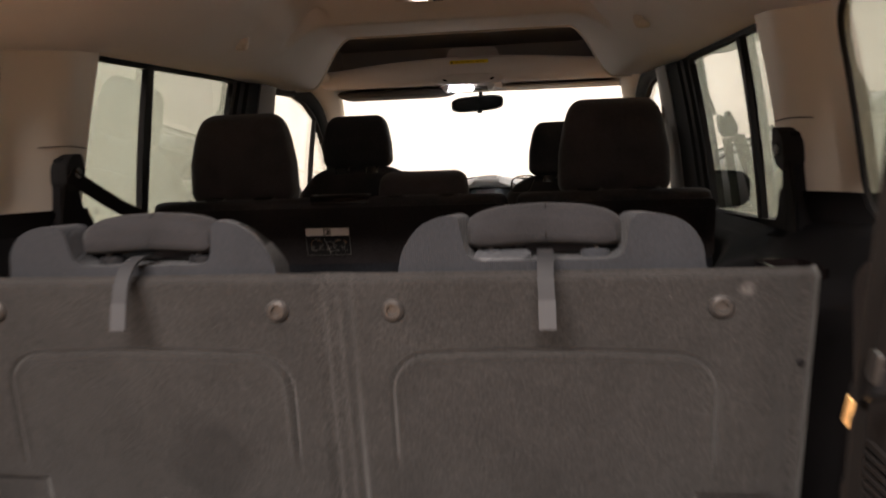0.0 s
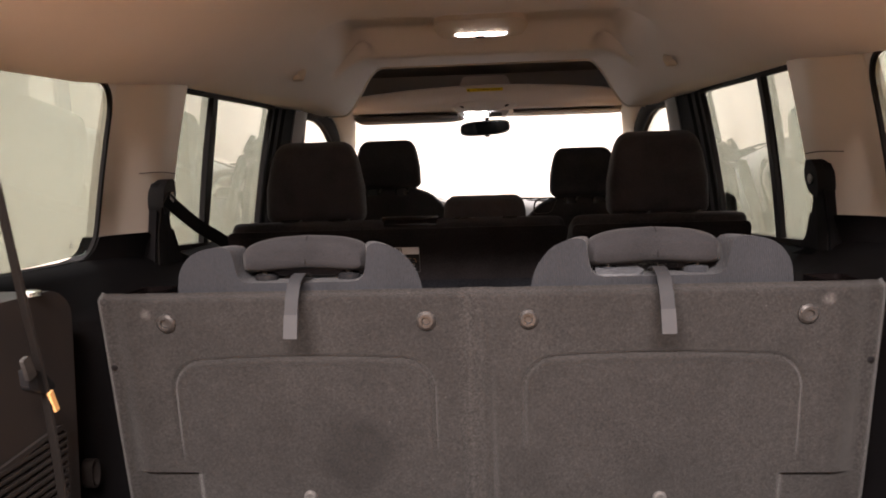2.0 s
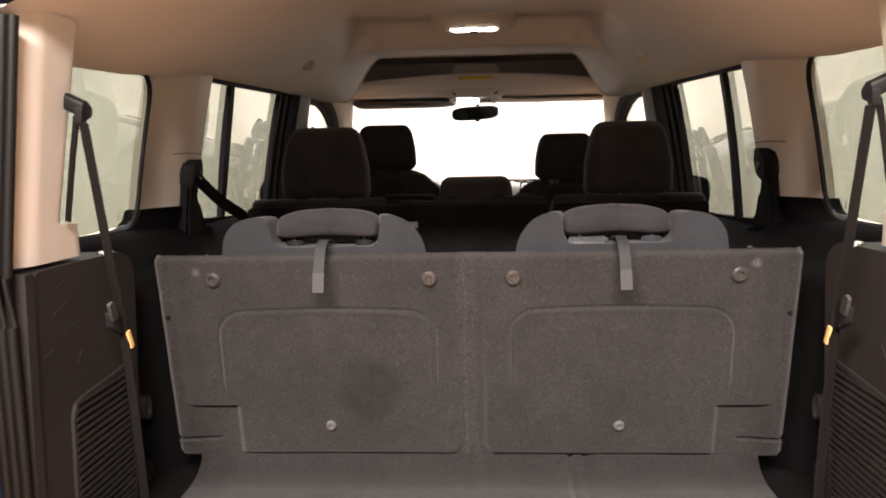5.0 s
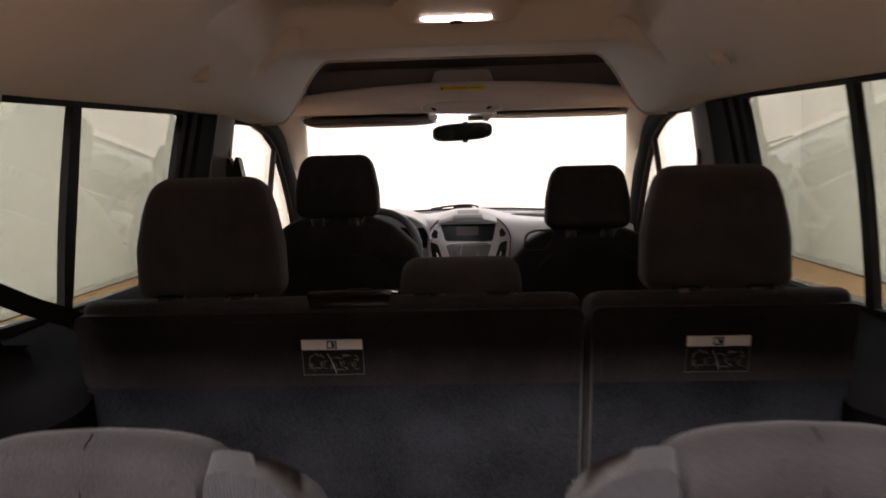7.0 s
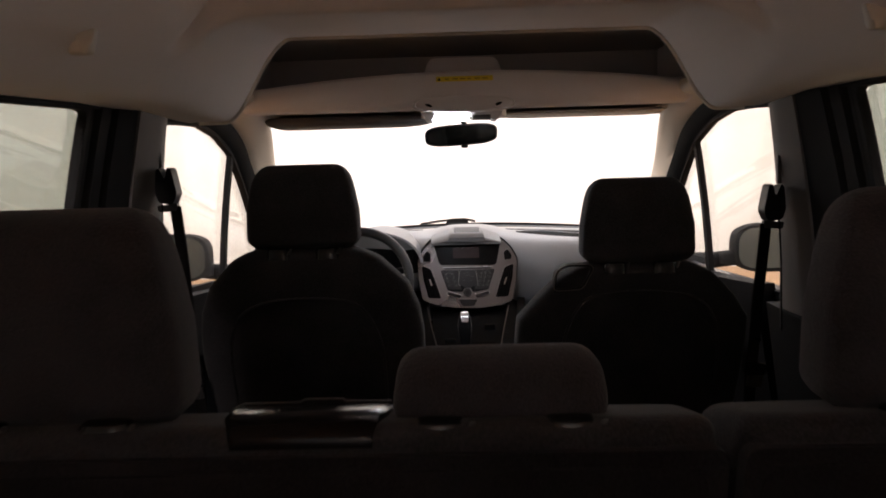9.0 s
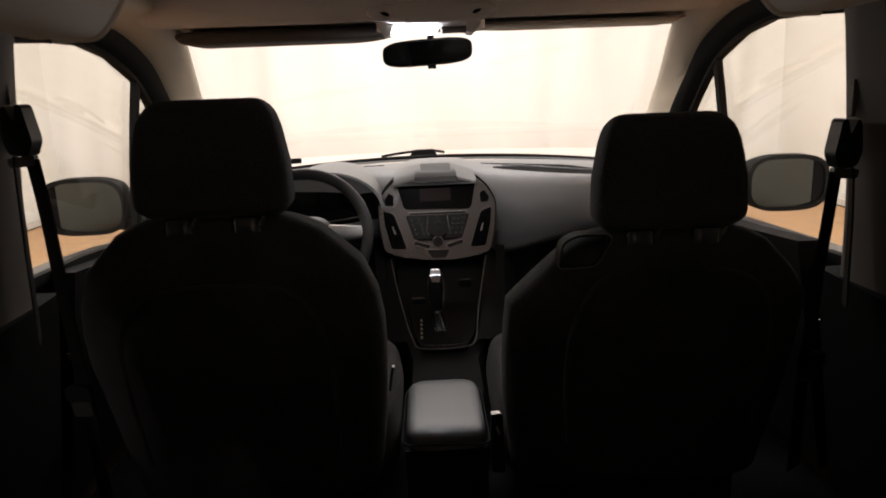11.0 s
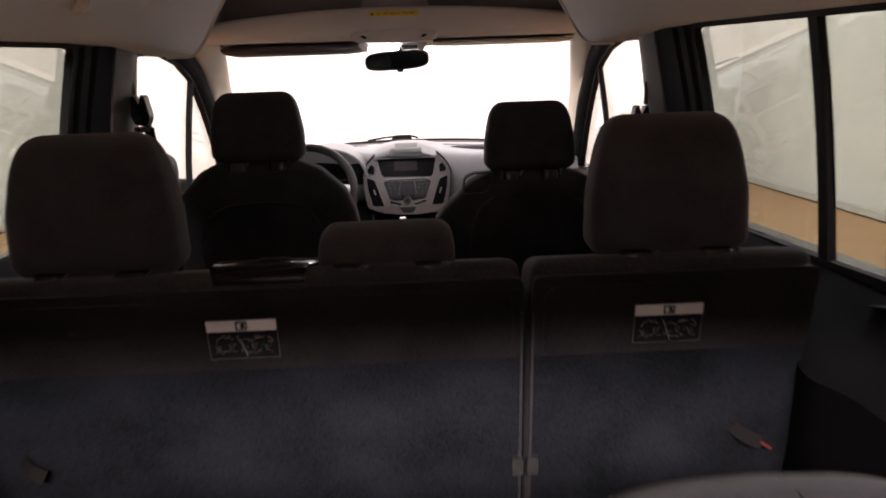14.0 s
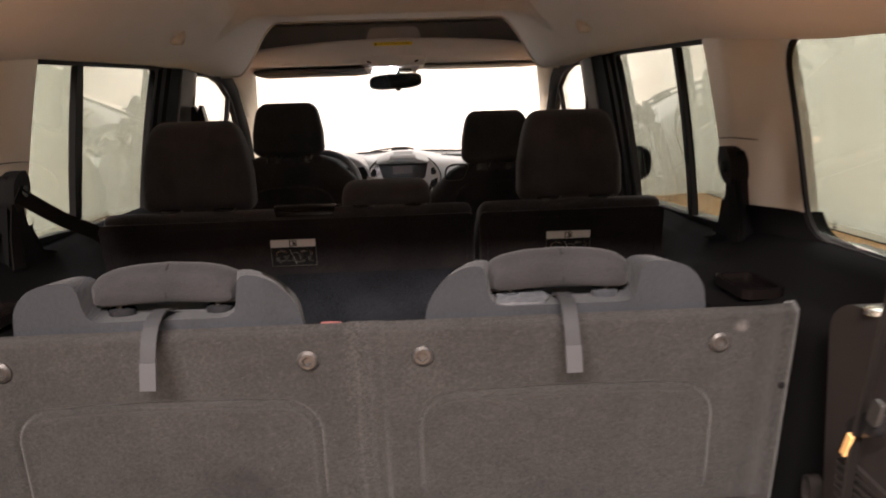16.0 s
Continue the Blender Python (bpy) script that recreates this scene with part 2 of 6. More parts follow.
KEYPAD = mat("dark_brown_radio_key_plastic", (0.016, 0.0135, 0.013), 0.33, vary=0.1, grain=200, bump=0.05, depth=0.0004)
GLOSS = mat("glossy_black_plastic", (0.012, 0.012, 0.013), 0.22, shine=0.35, vary=0.1, grain=50, bump=0)
INK_GLOSS = mat("deep_black_gloss_plastic", (0.006, 0.0045, 0.0045), 0.2, shine=0.12, vary=0.1, grain=50, bump=0)
RUBBER = mat("black_rubber", (0.012, 0.0115, 0.0115), 0.75, shine=0.18, vary=0.15, grain=300, bump=0.2, depth=0.001)
WEB = mat("black_webbing", (0.0092, 0.0078, 0.0072), 0.85, shine=0.12, vary=0.3, grain=900, blotch=20, bump=0.5, depth=0.001, stretch=(1, 1, 0.3))
SCUFF = mat("scuffed_plastic", (0.033, 0.0295, 0.0285), 0.7, shine=0.2, vary=0.5, grain=300, bump=0.1, depth=0.0004)
STRAP = mat("grey_webbing", (0.0145, 0.0152, 0.0178), 0.75, vary=0.25, grain=900, blotch=20, bump=0.5, depth=0.001, stretch=(1, 1, 0.3))
STRAP_END = mat("light_grey_webbing", (0.027, 0.0275, 0.031), 0.7, vary=0.15, grain=900, blotch=20, bump=0.4, depth=0.001)
# Black leather raised to grey: the windscreen's sheen is put into the colour.
LEATHER = mat("sheen_grey_armrest_leather", (0.150, 0.156, 0.166), 0.36, vary=0.15, grain=260, blotch=8, bump=0.4, depth=0.001)
RIM_HIDE = mat("black_steering_wheel_leather", (0.020, 0.020, 0.021), 0.42, vary=0.15, grain=300, blotch=8, bump=0.3, depth=0.0008)
SATIN = mat("satin_silver_plastic", (0.62, 0.61, 0.59), 0.32, metal=0.6, vary=0.05, grain=300, bump=0.02, depth=0.0003)
PAINT = mat("dark_blue_car_paint", (0.010, 0.011, 0.034), 0.35, vary=0.1, grain=900, blotch=3, bump=0, coat=0.5)
WHITE = mat("white_label_paper", (0.62, 0.595, 0.58), 0.6, vary=0.05, grain=200, bump=0)
INK = mat("black_label_print", (0.0065, 0.0062, 0.0065), 0.7, shine=0.15, vary=0.1, grain=200, bump=0)
PRINT = mat("grey_label_drawing", (0.30, 0.29, 0.27), 0.6, vary=0.3, grain=300, bump=0)
DRAWN = mat("dim_label_drawing", (0.085, 0.080, 0.072), 0.6, vary=0.3, grain=300, bump=0)
YELLOW = mat("yellow_label_paper", (0.88, 0.68, 0.03), 0.6, vary=0.08, grain=200, bump=0)
ORANGE = mat("orange_tag_plastic", (0.85, 0.50, 0.20), 0.4, vary=0.1, grain=200, bump=0)
ARROW = mat("orange_label_print", (0.26, 0.12, 0.035), 0.6, vary=0.1, grain=200, bump=0)
RED = mat("red_tag_cloth", (0.085, 0.010, 0.007), 0.6, vary=0.1, grain=200, bump=0)
SCREEN = mat("dark_display_glass", (0.050, 0.028, 0.026), 0.3, shine=0.1, vary=0.2, grain=30, bump=0)
MIRROR = mat("mirror_glass", (0.26, 0.28, 0.275), 0.02, metal=1.0, vary=0.01, grain=10, bump=0)
# Darkened green-grey: the dim surroundings a door mirror reflects, put into its colour.
MIRROR_DOOR = mat("dimmed_door_mirror_glass", (0.11, 0.122, 0.116), 0.02, metal=1.0, vary=0.01, grain=10, bump=0)
DRAPE = mat("off_white_studio_cloth", (0.74, 0.725, 0.69), 0.95, vary=0.07, grain=40, blotch=0.9, bump=0.3, depth=0.01)
WALLPAINT = mat("grey_studio_wall_paint", (0.55, 0.52, 0.48), 0.9, vary=0.08, grain=20, blotch=0.7, bump=0.2, depth=0.004)
SATIN_DARK = mat("dark_chrome", (0.34, 0.34, 0.345), 0.22, metal=0.9, vary=0.05, grain=80, bump=0)
WOOD = mat("varnished_wood_floor", (0.44, 0.24, 0.105), 0.42, vary=0.38, grain=7, blotch=1.6, bump=0.1, depth=0.002, stretch=(0.9, 9, 1))
TINTED = glass("green_tinted_privacy_glass", (0.545, 0.588, 0.556), 1.6)
CLEAR = glass("clear_car_glass", (0.95, 0.96, 0.94))
LIT = glow("lit_lamp_lens", (1.0, 0.86, 0.78), 36.0)
LIT_FRONT = glow("lit_front_lamp_lens", (0.94, 0.97, 1.0), 88.0)


# ---- mesh helpers ----
def finish(name, bm, material, smooth=30, bevel=0.0, segs=2):
    if bevel:
        sharp = [e for e in bm.edges if len(e.link_faces) == 2 and e.calc_face_angle(0) > radians(35)]
        bmesh.ops.bevel(bm, geom=sharp, offset=bevel, segments=segs, affect="EDGES", clamp_overlap=True)
    bmesh.ops.recalc_face_normals(bm, faces=bm.faces)
    me = bpy.data.meshes.new(name)
    for f in bm.faces:
        f.smooth = True
    bm.to_mesh(me)
    bm.free()
    me.set_sharp_from_angle(angle=radians(smooth))
    me.materials.append(material)
    return me


def thing(name, base, label, category, group=""):
    ob = new(name)
    ob.location = base
    ob.empty_display_size = 0.05
    return tagged(ob, label, category, group)


def home(ob):
    """Where a thing or part has its origin in the world."""
    p = Vector((0, 0, 0))
    while ob:
        p += ob.location
        ob = ob.parent
    return p


def part(name, bm, material, parent, label="", smooth=35, bevel=0.0, segs=2):
    ob = new(name, finish(name, bm, material, smooth, bevel, segs))
    ob.parent = parent
    ob.location = (0, 0, 0)
    ob.matrix_parent_inverse = Matrix.Translation(home(parent)).inverted() if parent.type == "EMPTY" else Matrix()
    return tagged(ob, label)


def structure(name, bm, material, label, category, smooth=35, bevel=0.0, segs=2, kind="structure"):
    return tagged(new(name, finish(name, bm, material, smooth, bevel, segs)), label, category, kind=kind)


def solo(name, bm, material, label, category, group="", smooth=35, bevel=0.0, segs=2):
    return tagged(new(name, finish(name, bm, material, smooth, bevel, segs)), label, category, group)


def box(bm, x0, x1, y0, y1, z0, z1):
    vs = [bm.verts.new((x, y, z)) for x in (x0, x1) for y in (y0, y1) for z in (z0, z1)]
    for f in ((0, 1, 3, 2), (4, 6, 7, 5), (0, 4, 5, 1), (2, 3, 7, 6), (0, 2, 6, 4), (1, 5, 7, 3)):
        bm.faces.new([vs[i] for i in f])
    return bm


def boxed(*a):
    return box(bmesh.new(), *a)


def prism(bm, poly, place, t0, t1):
    """A slab over the outline poly; place(u, v, t) gives the point at depth t."""
    a = [bm.verts.new(place(u, v, t0)) for u, v in poly]
    b = [bm.verts.new(place(u, v, t1)) for u, v in poly]
    bm.faces.new(a)
    bm.faces.new(b[::-1])
    n = len(poly)
    for i in range(n):
        bm.faces.new((a[i], a[(i + 1) % n], b[(i + 1) % n], b[i]))
    return bm


def ringed(bm, outer, inner, place, t0, t1):
    """A frame between two outlines of the same count."""
    n = len(outer)
    r = [[bm.verts.new(place(u, v, t)) for u, v in p] for p in (outer, inner) for t in (t0, t1)]
    for i in range(n):
        j = (i + 1) % n
        bm.faces.new((r[0][i], r[0][j], r[2][j], r[2][i]))
        bm.faces.new((r[1][i], r[3][i], r[3][j], r[1][j]))
        bm.faces.new((r[0][i], r[1][i], r[1][j], r[0][j]))
        bm.faces.new((r[2][i], r[2][j], r[3][j], r[3][i]))
    return bm


def loft(bm, rings, cap=True, closed=True):
    rows = [[bm.verts.new(p) for p in ring] for ring in rings]
    n = len(rows[0])
    for a, b in zip(rows, rows[1:]):
        for i in range(n if closed else n - 1):
            bm.faces.new((a[i], a[(i + 1) % n], b[(i + 1) % n], b[i]))
    if cap:
        bm.faces.new(rows[0][::-1])
        bm.faces.new(rows[-1])
    return bm


def oval(c, u, v, a, b, e=2.0, n=28):
    c, u, v = Vector(c), Vector(u), Vector(v)
    out = []
    for i in range(n):
        t = 2 * math.pi * i / n
        ct, st = math.cos(t), math.sin(t)
        out.append(c + u * a * math.copysign(abs(ct) ** (2 / e), ct) + v * b * math.copysign(abs(st) ** (2 / e), st))
    return out


def pad(bm, levels, r, e=4.0, n=40, steps=5):
    """A stuffed form through levels (z, cx, cy, half width, half depth), rounded by r at top and bottom."""
    zs = [l[0] for l in levels]
    cols = list(zip(*levels))
    z0, z1 = zs[0], zs[-1]
    fine = []
    for k in range(steps + 1):
        q = math.pi / 2 * k / steps
        fine.append((z0 + r * (1 - math.sin(q)) if False else z0 + r * (1 - math.cos(q)), r * (1 - math.sin(q))))
    mid = [(z, 0.0) for z in np.linspace(z0 + r, z1 - r, 10)[1:-1]]
    top = [(z0 + z1 - z, s) for z, s in fine[::-1]]
    rings = []
    for z, s in fine + mid + top:
        cx, cy, a, b = (float(np.interp(z, zs, c)) for c in cols[1:])
        rings.append(oval((cx, cy, z), (1, 0, 0), (0, 1, 0), max(a - s, 0.004), max(b - s, 0.004), e, n))
    return loft(bm, rings)


def tube(bm, path, r, n=10, squash=1.0, closed=False):
    path = [Vector(p) for p in path]
    rings = []
    up = Vector((0, 0, 1))
    for i, p in enumerate(path):
        a = path[(i - 1) % len(path)] if closed or i else path[0]
        b = path[(i + 1) % len(path)] if closed or i < len(path) - 1 else path[-1]
        d = (b - a).normalized()
        s = d.cross(up)
        s = s.normalized() if s.length > 1e-3 else Vector((1, 0, 0))
        rings.append(oval(p, s, d.cross(s), r, r * squash, 2.0, n))
    if closed:
        return loft(bm, rings + [rings[0]], cap=False)
    return loft(bm, rings)


def ribbon(bm, path, across, w, t=0.0016):
    """A webbing strip of width w along a path; across: its width's direction."""
    path, ac = [Vector(p) for p in path], Vector(across).normalized()
    rings = []
    for i, p in enumerate(path):
        d = (path[min(i + 1, len(path) - 1)] - path[max(i - 1, 0)]).normalized()
        a = (ac - d * ac.dot(d)).normalized()
        nrm = d.cross(a)
        rings.append([p + a * w / 2 + nrm * t, p - a * w / 2 + nrm * t, p - a * w / 2 - nrm * t, p + a * w / 2 - nrm * t])
    return loft(bm, rings)


def smooth_path(pts, n=8):
    """A rounded line through points."""
    pts = [Vector(p) for p in pts]
    out = []
    for i in range(len(pts) - 1):
        p0, p1, p2, p3 = pts[max(i - 1, 0)], pts[i], pts[i + 1], pts[min(i + 2, len(pts) - 1)]
        for k in range(n):
            t = k / n
            out.append(0.5 * ((2 * p1) + (p2 - p0) * t + (2 * p0 - 5 * p1 + 4 * p2 - p3) * t * t + (3 * p1 - p0 - 3 * p2 + p3) * t ** 3))
    return out + [pts[-1]]


def rounded_poly(pts, r, n=4):
    out = []
    m = len(pts)
    for i in range(m):
        p, a, b = (Vector((*pts[j % m], 0)) for j in (i, i - 1, i + 1))
        q = min(r, (a - p).length * 0.45, (b - p).length * 0.45)
        s, e = p + (a - p).normalized() * q, p + (b - p).normalized() * q
        for k in range(n + 1):
            t = k / n
            v = s * (1 - t) ** 2 + p * 2 * t * (1 - t) + e * t * t
            out.append((v.x, v.y))
    return out


def rect(u0, u1, v0, v1, r=0.0, n=4):
    p = [(u0, v0), (u1, v0), (u1, v1), (u0, v1)]
    return rounded_poly(p, r, n) if r else p


def grow(poly, d):
    """The outline moved outwards by d."""
    m = len(poly)
    area = sum(poly[i][0] * poly[(i + 1) % m][1] - poly[(i + 1) % m][0] * poly[i][1] for i in range(m))
    s = 1 if area > 0 else -1
    out = []
    for i in range(m):
        (ax, ay), (bx, by) = poly[i - 1], poly[(i + 1) % m]
        dx, dy = bx - ax, by - ay
        l = math.hypot(dx, dy) or 1
        out.append((poly[i][0] + s * d * dy / l, poly[i][1] - s * d * dx / l))
    return out


def ramp(v, a, b):
    t = min(1, max(0, (v - a) / (b - a)))
    return t * t * (3 - 2 * t)


def band(grid, thick):
    """A curved sheet from a grid of points, given a thickness towards the outside."""
    bm = bmesh.new()
    loft(bm, grid, cap=False, closed=False)
    sgn = 1 if grid[0][0][0] > 0 else -1
    r = bmesh.ops.extrude_edge_only(bm, edges=[e for e in bm.edges if e.is_boundary])
    for v in r["geom"]:
        if isinstance(v, bmesh.types.BMVert):
            v.co.x += sgn * thick
    return bm


def cpil_grid(place):
    rows = []
    for z in np.linspace(1.130, 1.490, 19):
        y0 = float(np.interp(z, [1.130, 1.20, 1.30, 1.40, 1.449, 1.490], [1.316, 1.320, 1.327, 1.337, 1.342, 1.348]))
        y1 = float(np.interp(z, [1.130, 1.27, 1.490], [1.538, 1.556, 1.578]))
        rows.append([place(y0 + (y1 - y0) * k / 18, z, 0.0) for k in range(19)])
    return rows


# ---- studio ----
def cloth_wall(name, a, b, height, label, folds=0.05, seed=0):
    """A hanging cloth from a to b (plan points), with soft folds and a little sag."""
    a, b = Vector((*a, 0)), Vector((*b, 0))
    along = (b - a).normalized()
    side = Vector((-along.y, along.x, 0))
    nx, nz = 160, 24
    bm = bmesh.new()
    rows = []
    for k in range(nz + 1):
        z = height * k / nz
        row = []
        for i in range(nx + 1):
            s = (b - a).length * i / nx
            w = noise.noise(Vector((s * 1.1 + z * 0.18, z * 0.12, seed))) * 2.2 + noise.noise(Vector((s * 3.4 - z * 0.25, z * 0.3, seed + 9))) * 0.7
            row.append(a + along * s + side * folds * w + Vector((0, 0, z)))
        rows.append(row)
    loft(bm, rows, cap=False, closed=False)
    return structure(name, bm, DRAPE, label, "backdrop cloth", smooth=60)


floor_bm = bmesh.new()
box(floor_bm, -6, 6, -7, 12, -0.1, 0)
structure("floor", floor_bm, WOOD, "orange-brown varnished wooden studio floor round the van", "floor")
cloth_wall("backdrop_front", (-4.9, 10.7), (4.9, 10.7), 4.0, "off-white studio cloth hanging in front of the van", 0.10, 1)
cloth_wall("backdrop_left", (-4.6, -6.5), (-4.6, 10.9), 4.0, "off-white studio cloth hanging beside the van", 0.035, 2)
cloth_wall("backdrop_right", (4.5, 10.9), (4.5, -6.5), 4.0, "off-white studio cloth hanging beside the van", 0.035, 3)
for tag, x in (("left", -4.46), ("right", 4.37)):
    board = structure("baseboard_" + tag, boxed(x - 0.012, x + 0.012, -6.15, 10.55, 0.012, 0.075), WALLPAINT, "pale grey baseboard along the foot of the cloth", "baseboard", bevel=0.004)
    # dark strip standing in for the shadow line under the baseboard
    part("gap_shadow_strip", boxed(x - 0.016, x + 0.016, -6.15, 10.55, 0.0, 0.011), RUBBER, board, "dark strip drawn as the shadow gap under the baseboard")
# unseen wall that closes the room and bounces the fill light forward
structure("wall_rear", boxed(-4.9, 4.9, -6.4, -6.2, 0, 4), DRAPE, "plain off-white studio wall behind the van", "wall")
structure("ceiling_studio", boxed(-6, 6, -7, 12, 4.0, 4.1), WALLPAINT, "plain painted studio ceiling", "ceiling")


# ---- van shell ----
def side_x(y, z):
    """Half width at the side glass, which curves inwards towards the roof and narrows towards the nose."""
    q = z - 1.06
    return 0.845 - 0.09 * q - 0.125 * q * abs(q) - 0.02 * ramp(y, 2.5, 3.4)


def mid_x(y):
    """The van's middle line stands a little askew to the studio."""
    return -0.005 * max(0.0, y - 1.1)


def on_side(sgn, shift=0.0):
    return lambda y, z, t: (sgn * (side_x(y, z) + t + shift) + mid_x(y), y, z)


def curved_pane(bm, poly, place, t0, t1, nz=22, ny=14):
    """A glass pane over a convex outline that follows the curve of the van's side."""
    z0, z1 = min(p[1] for p in poly), max(p[1] for p in poly)
    grids = []
    for t in (t0, t1):
        rows = []
        for k in range(nz + 1):
            z = z0 + (z1 - z0) * min(max(k / nz, 0.0005), 0.9995)
            cut = []
            for (ya, za), (yb, zb) in zip(poly, poly[1:] + poly[:1]):
                if (za - z) * (zb - z) < 0:
                    cut.append(ya + (yb - ya) * (z - za) / (zb - za))
            a, b = min(cut), max(cut)
            rows.append([place(a + (b - a) * i / ny, z, t) for i in range(ny + 1)])
        grids.append(rows)
        loft(bm, rows if t == t0 else [r[::-1] for r in rows], cap=False, closed=False)
    rim = [g[0] + [r[-1] for r in g[1:-1]] + g[-1][::-1] + [r[0] for r in g[1:-1]][::-1] for g in grids]
    loft(bm, rim, cap=False)
    bmesh.ops.remove_doubles(bm, verts=bm.verts, dist=0.0002)
    return bm


def dense(poly, step=0.03):
    """The outline with points at most a step apart, so that it bends with the side."""
    out = []
    for (ya, za), (yb, zb) in zip(poly, poly[1:] + poly[:1]):
        n = max(1, int(math.hypot(yb - ya, zb - za) / step))
        out += [(ya + (yb - ya) * k / n, za + (zb - za) * k / n) for k in range(n)]
    return out


QUARTER = rounded_poly([(0.70, 1.432), (1.332, 1.466), (1.318, 1.30), (1.300, 1.090), (0.70, 1.086)], 0.075, 8)
FRONT_TOP = [(2.69, 1.500), (2.80, 1.512), (2.95, 1.521), (3.07, 1.523), (3.21, 1.502), (3.385, 1.448), (3.53, 1.365), (3.68, 1.258), (3.82, 1.13), (3.93, 1.0)]

for sgn, tag in ((-1, "left"), (1, "right")):
    S = on_side(sgn)
    lift = 0.0 if sgn < 0 else -0.026
    SLIDE = dense(rounded_poly([(1.56, 1.487), (2.455, 1.522), (2.43, 1.30), (2.405, 1.046 + lift * 0.7), (1.93, 1.066 + lift), (1.64, 1.078 + lift), (1.53, 1.27)], 0.035))
    FRONT_WIN = FRONT_TOP + [(3.55, 1.004), (3.3, 1.032 + lift * 0.7), (3.07, 1.046 + lift), (2.72, 1.052 + lift)]
    # lower flank: black inner trim and blue outer skin
    low = [(0.54, 1.082), (1.25, 1.080), (1.62, 1.070 + lift), (2.40, 1.042 + lift * 0.7), (2.86, 1.045 + lift), (3.07, 1.040 + lift), (3.3, 1.025 + lift * 0.7), (3.55, 0.998), (4.0, 0.995), (4.5, 0.98), (4.5, 0.27), (0.54, 0.27)]
    wall = structure("wall_" + tag, prism(bmesh.new(), low, S, 0.0, 0.03), BLACK, "black plastic lower side trim of the van", "van side", bevel=0.004)
    part("outer_skin", prism(bmesh.new(), low, S, 0.033, 0.075), PAINT, wall, "dark blue painted outer skin")
    # upper pillars
    rows = []
    for z in [1.092, 1.11, 1.13, 1.147, 1.1500, 1.1530, 1.17] + list(np.linspace(1.20, 1.47, 10)):
        yf = float(np.interp(z, [1.092, 1.147, 1.153, 1.47], [0.737, 0.723, 0.672, 0.70]))
        rows.append([(sgn * (0.66 - 0.12 * (z - 1.09) + 0.020 * (1 - ramp(y, 0.556, 0.606)) + 0.006 * ramp(y, yf - 0.012, yf)), y, z) for y in np.linspace(0.556, yf, 17)])
    part("rear_pillar_trim", band(rows, 0.06), CREAM, wall, "cream plastic rear pillar trim", smooth=50)
    jamb = [(0.690, 0.4), (0.77, 0.4), (0.77, 1.09), (0.725, 1.50), (0.642, 1.50), (0.690, 1.09)]
    part("door_jamb", prism(bmesh.new(), jamb, lambda u, v, t, sgn=sgn: (sgn * u, t, v), 0.522, 0.55), PAINT, wall, "dark blue door jamb", bevel=0.006)
    part("hinge_plug", loft(bmesh.new(), [oval((sgn * 0.722, y, 1.21), (1, 0, 0), (0, 0, 1), a, b, 2.4, 24) for y, a, b in ((0.52, 0.02, 0.03), (0.512, 0.016, 0.026))]), PAINT, wall)
    part("rear_pillar", prism(bmesh.new(), [(0.56, 1.50), (0.755, 1.46), (0.745, 1.09), (0.56, 1.09)], S, -0.015, 0.04), RUBBER, wall)

    def CP(y, z, t, sgn=sgn):
        """Pillar trim that rolls down to the quarter glass."""
        return (sgn * (side_x(y, z) - 0.003 - 0.056 * ramp(y, 1.33, 1.50) + t) + mid_x(y), y, z)

    part("middle_pillar_trim", band(cpil_grid(CP), 0.03), CREAM, wall, "cream plastic pillar trim", smooth=60)
    ring = dense(QUARTER)
    part("quarter_surround", ringed(bmesh.new(), grow(ring, 0.06), grow(ring, 0.006), S, -0.0025, 0.006), CREAM, wall, "cream edge round the quarter window")
    part("middle_pillar_base", prism(bmesh.new(), dense([(1.306, 1.134), (1.552, 1.134), (1.60, 1.07 + lift), (1.68, 1.050 + lift), (1.20, 1.06), (1.20, 1.086), (1.262, 1.093), (1.290, 1.108)]), lambda y, z, t, CP=CP: CP(y, z, t - 0.006), 0.0, 0.04), BLACK, wall)
    part("belt_cover_foot", prism(bmesh.new(), rounded_poly([(1.450, 1.25), (1.494, 1.25), (1.528, 1.15), (1.565, 1.09), (1.62, 1.05), (1.452, 1.05)], 0.012), on_side(sgn, -0.066), 0.0, 0.05), BLACK, wall, bevel=0.006)
    part("trim_seam", tube(bmesh.new(), smooth_path([CP(1.42, 1.272, -0.001), CP(1.48, 1.275, -0.001), CP(1.552, 1.272, -0.001)], 3), 0.0013, 6), PILLAR, wall)
    # ribbed black post behind the sliding window, then the belt pillar
    step = 0.0 if sgn < 0 else 0.025
    rows = []
    for z in np.linspace(0.98, 1.53, 12):
        g = float(np.interp(z, [0.98, 1.53], [2.395, 2.448]))
        rows.append([S(y, z, t) for y, t in ((g, 0.006), (g + 0.004, -0.006), (g + 0.022, -0.009), (g + 0.026, -0.003), (g + 0.040, -0.004), (g + 0.046, -0.016), (g + 0.075, -0.020), (g + 0.080, -0.013), (g + 0.092, -0.014), (g + 0.10, -0.026), (2.585 + step, -0.040), (2.595 + step, -0.046))])
    part("door_post", band(rows, 0.006), RUBBER, wall, "ribbed black sliding door post", smooth=25)
    rows = []
    for z in np.linspace(0.99, 1.535, 14):
        yf = float(np.interp(z, [0.99, 1.20, 1.32, 1.50], [2.775, 2.748, 2.738, 2.715]))
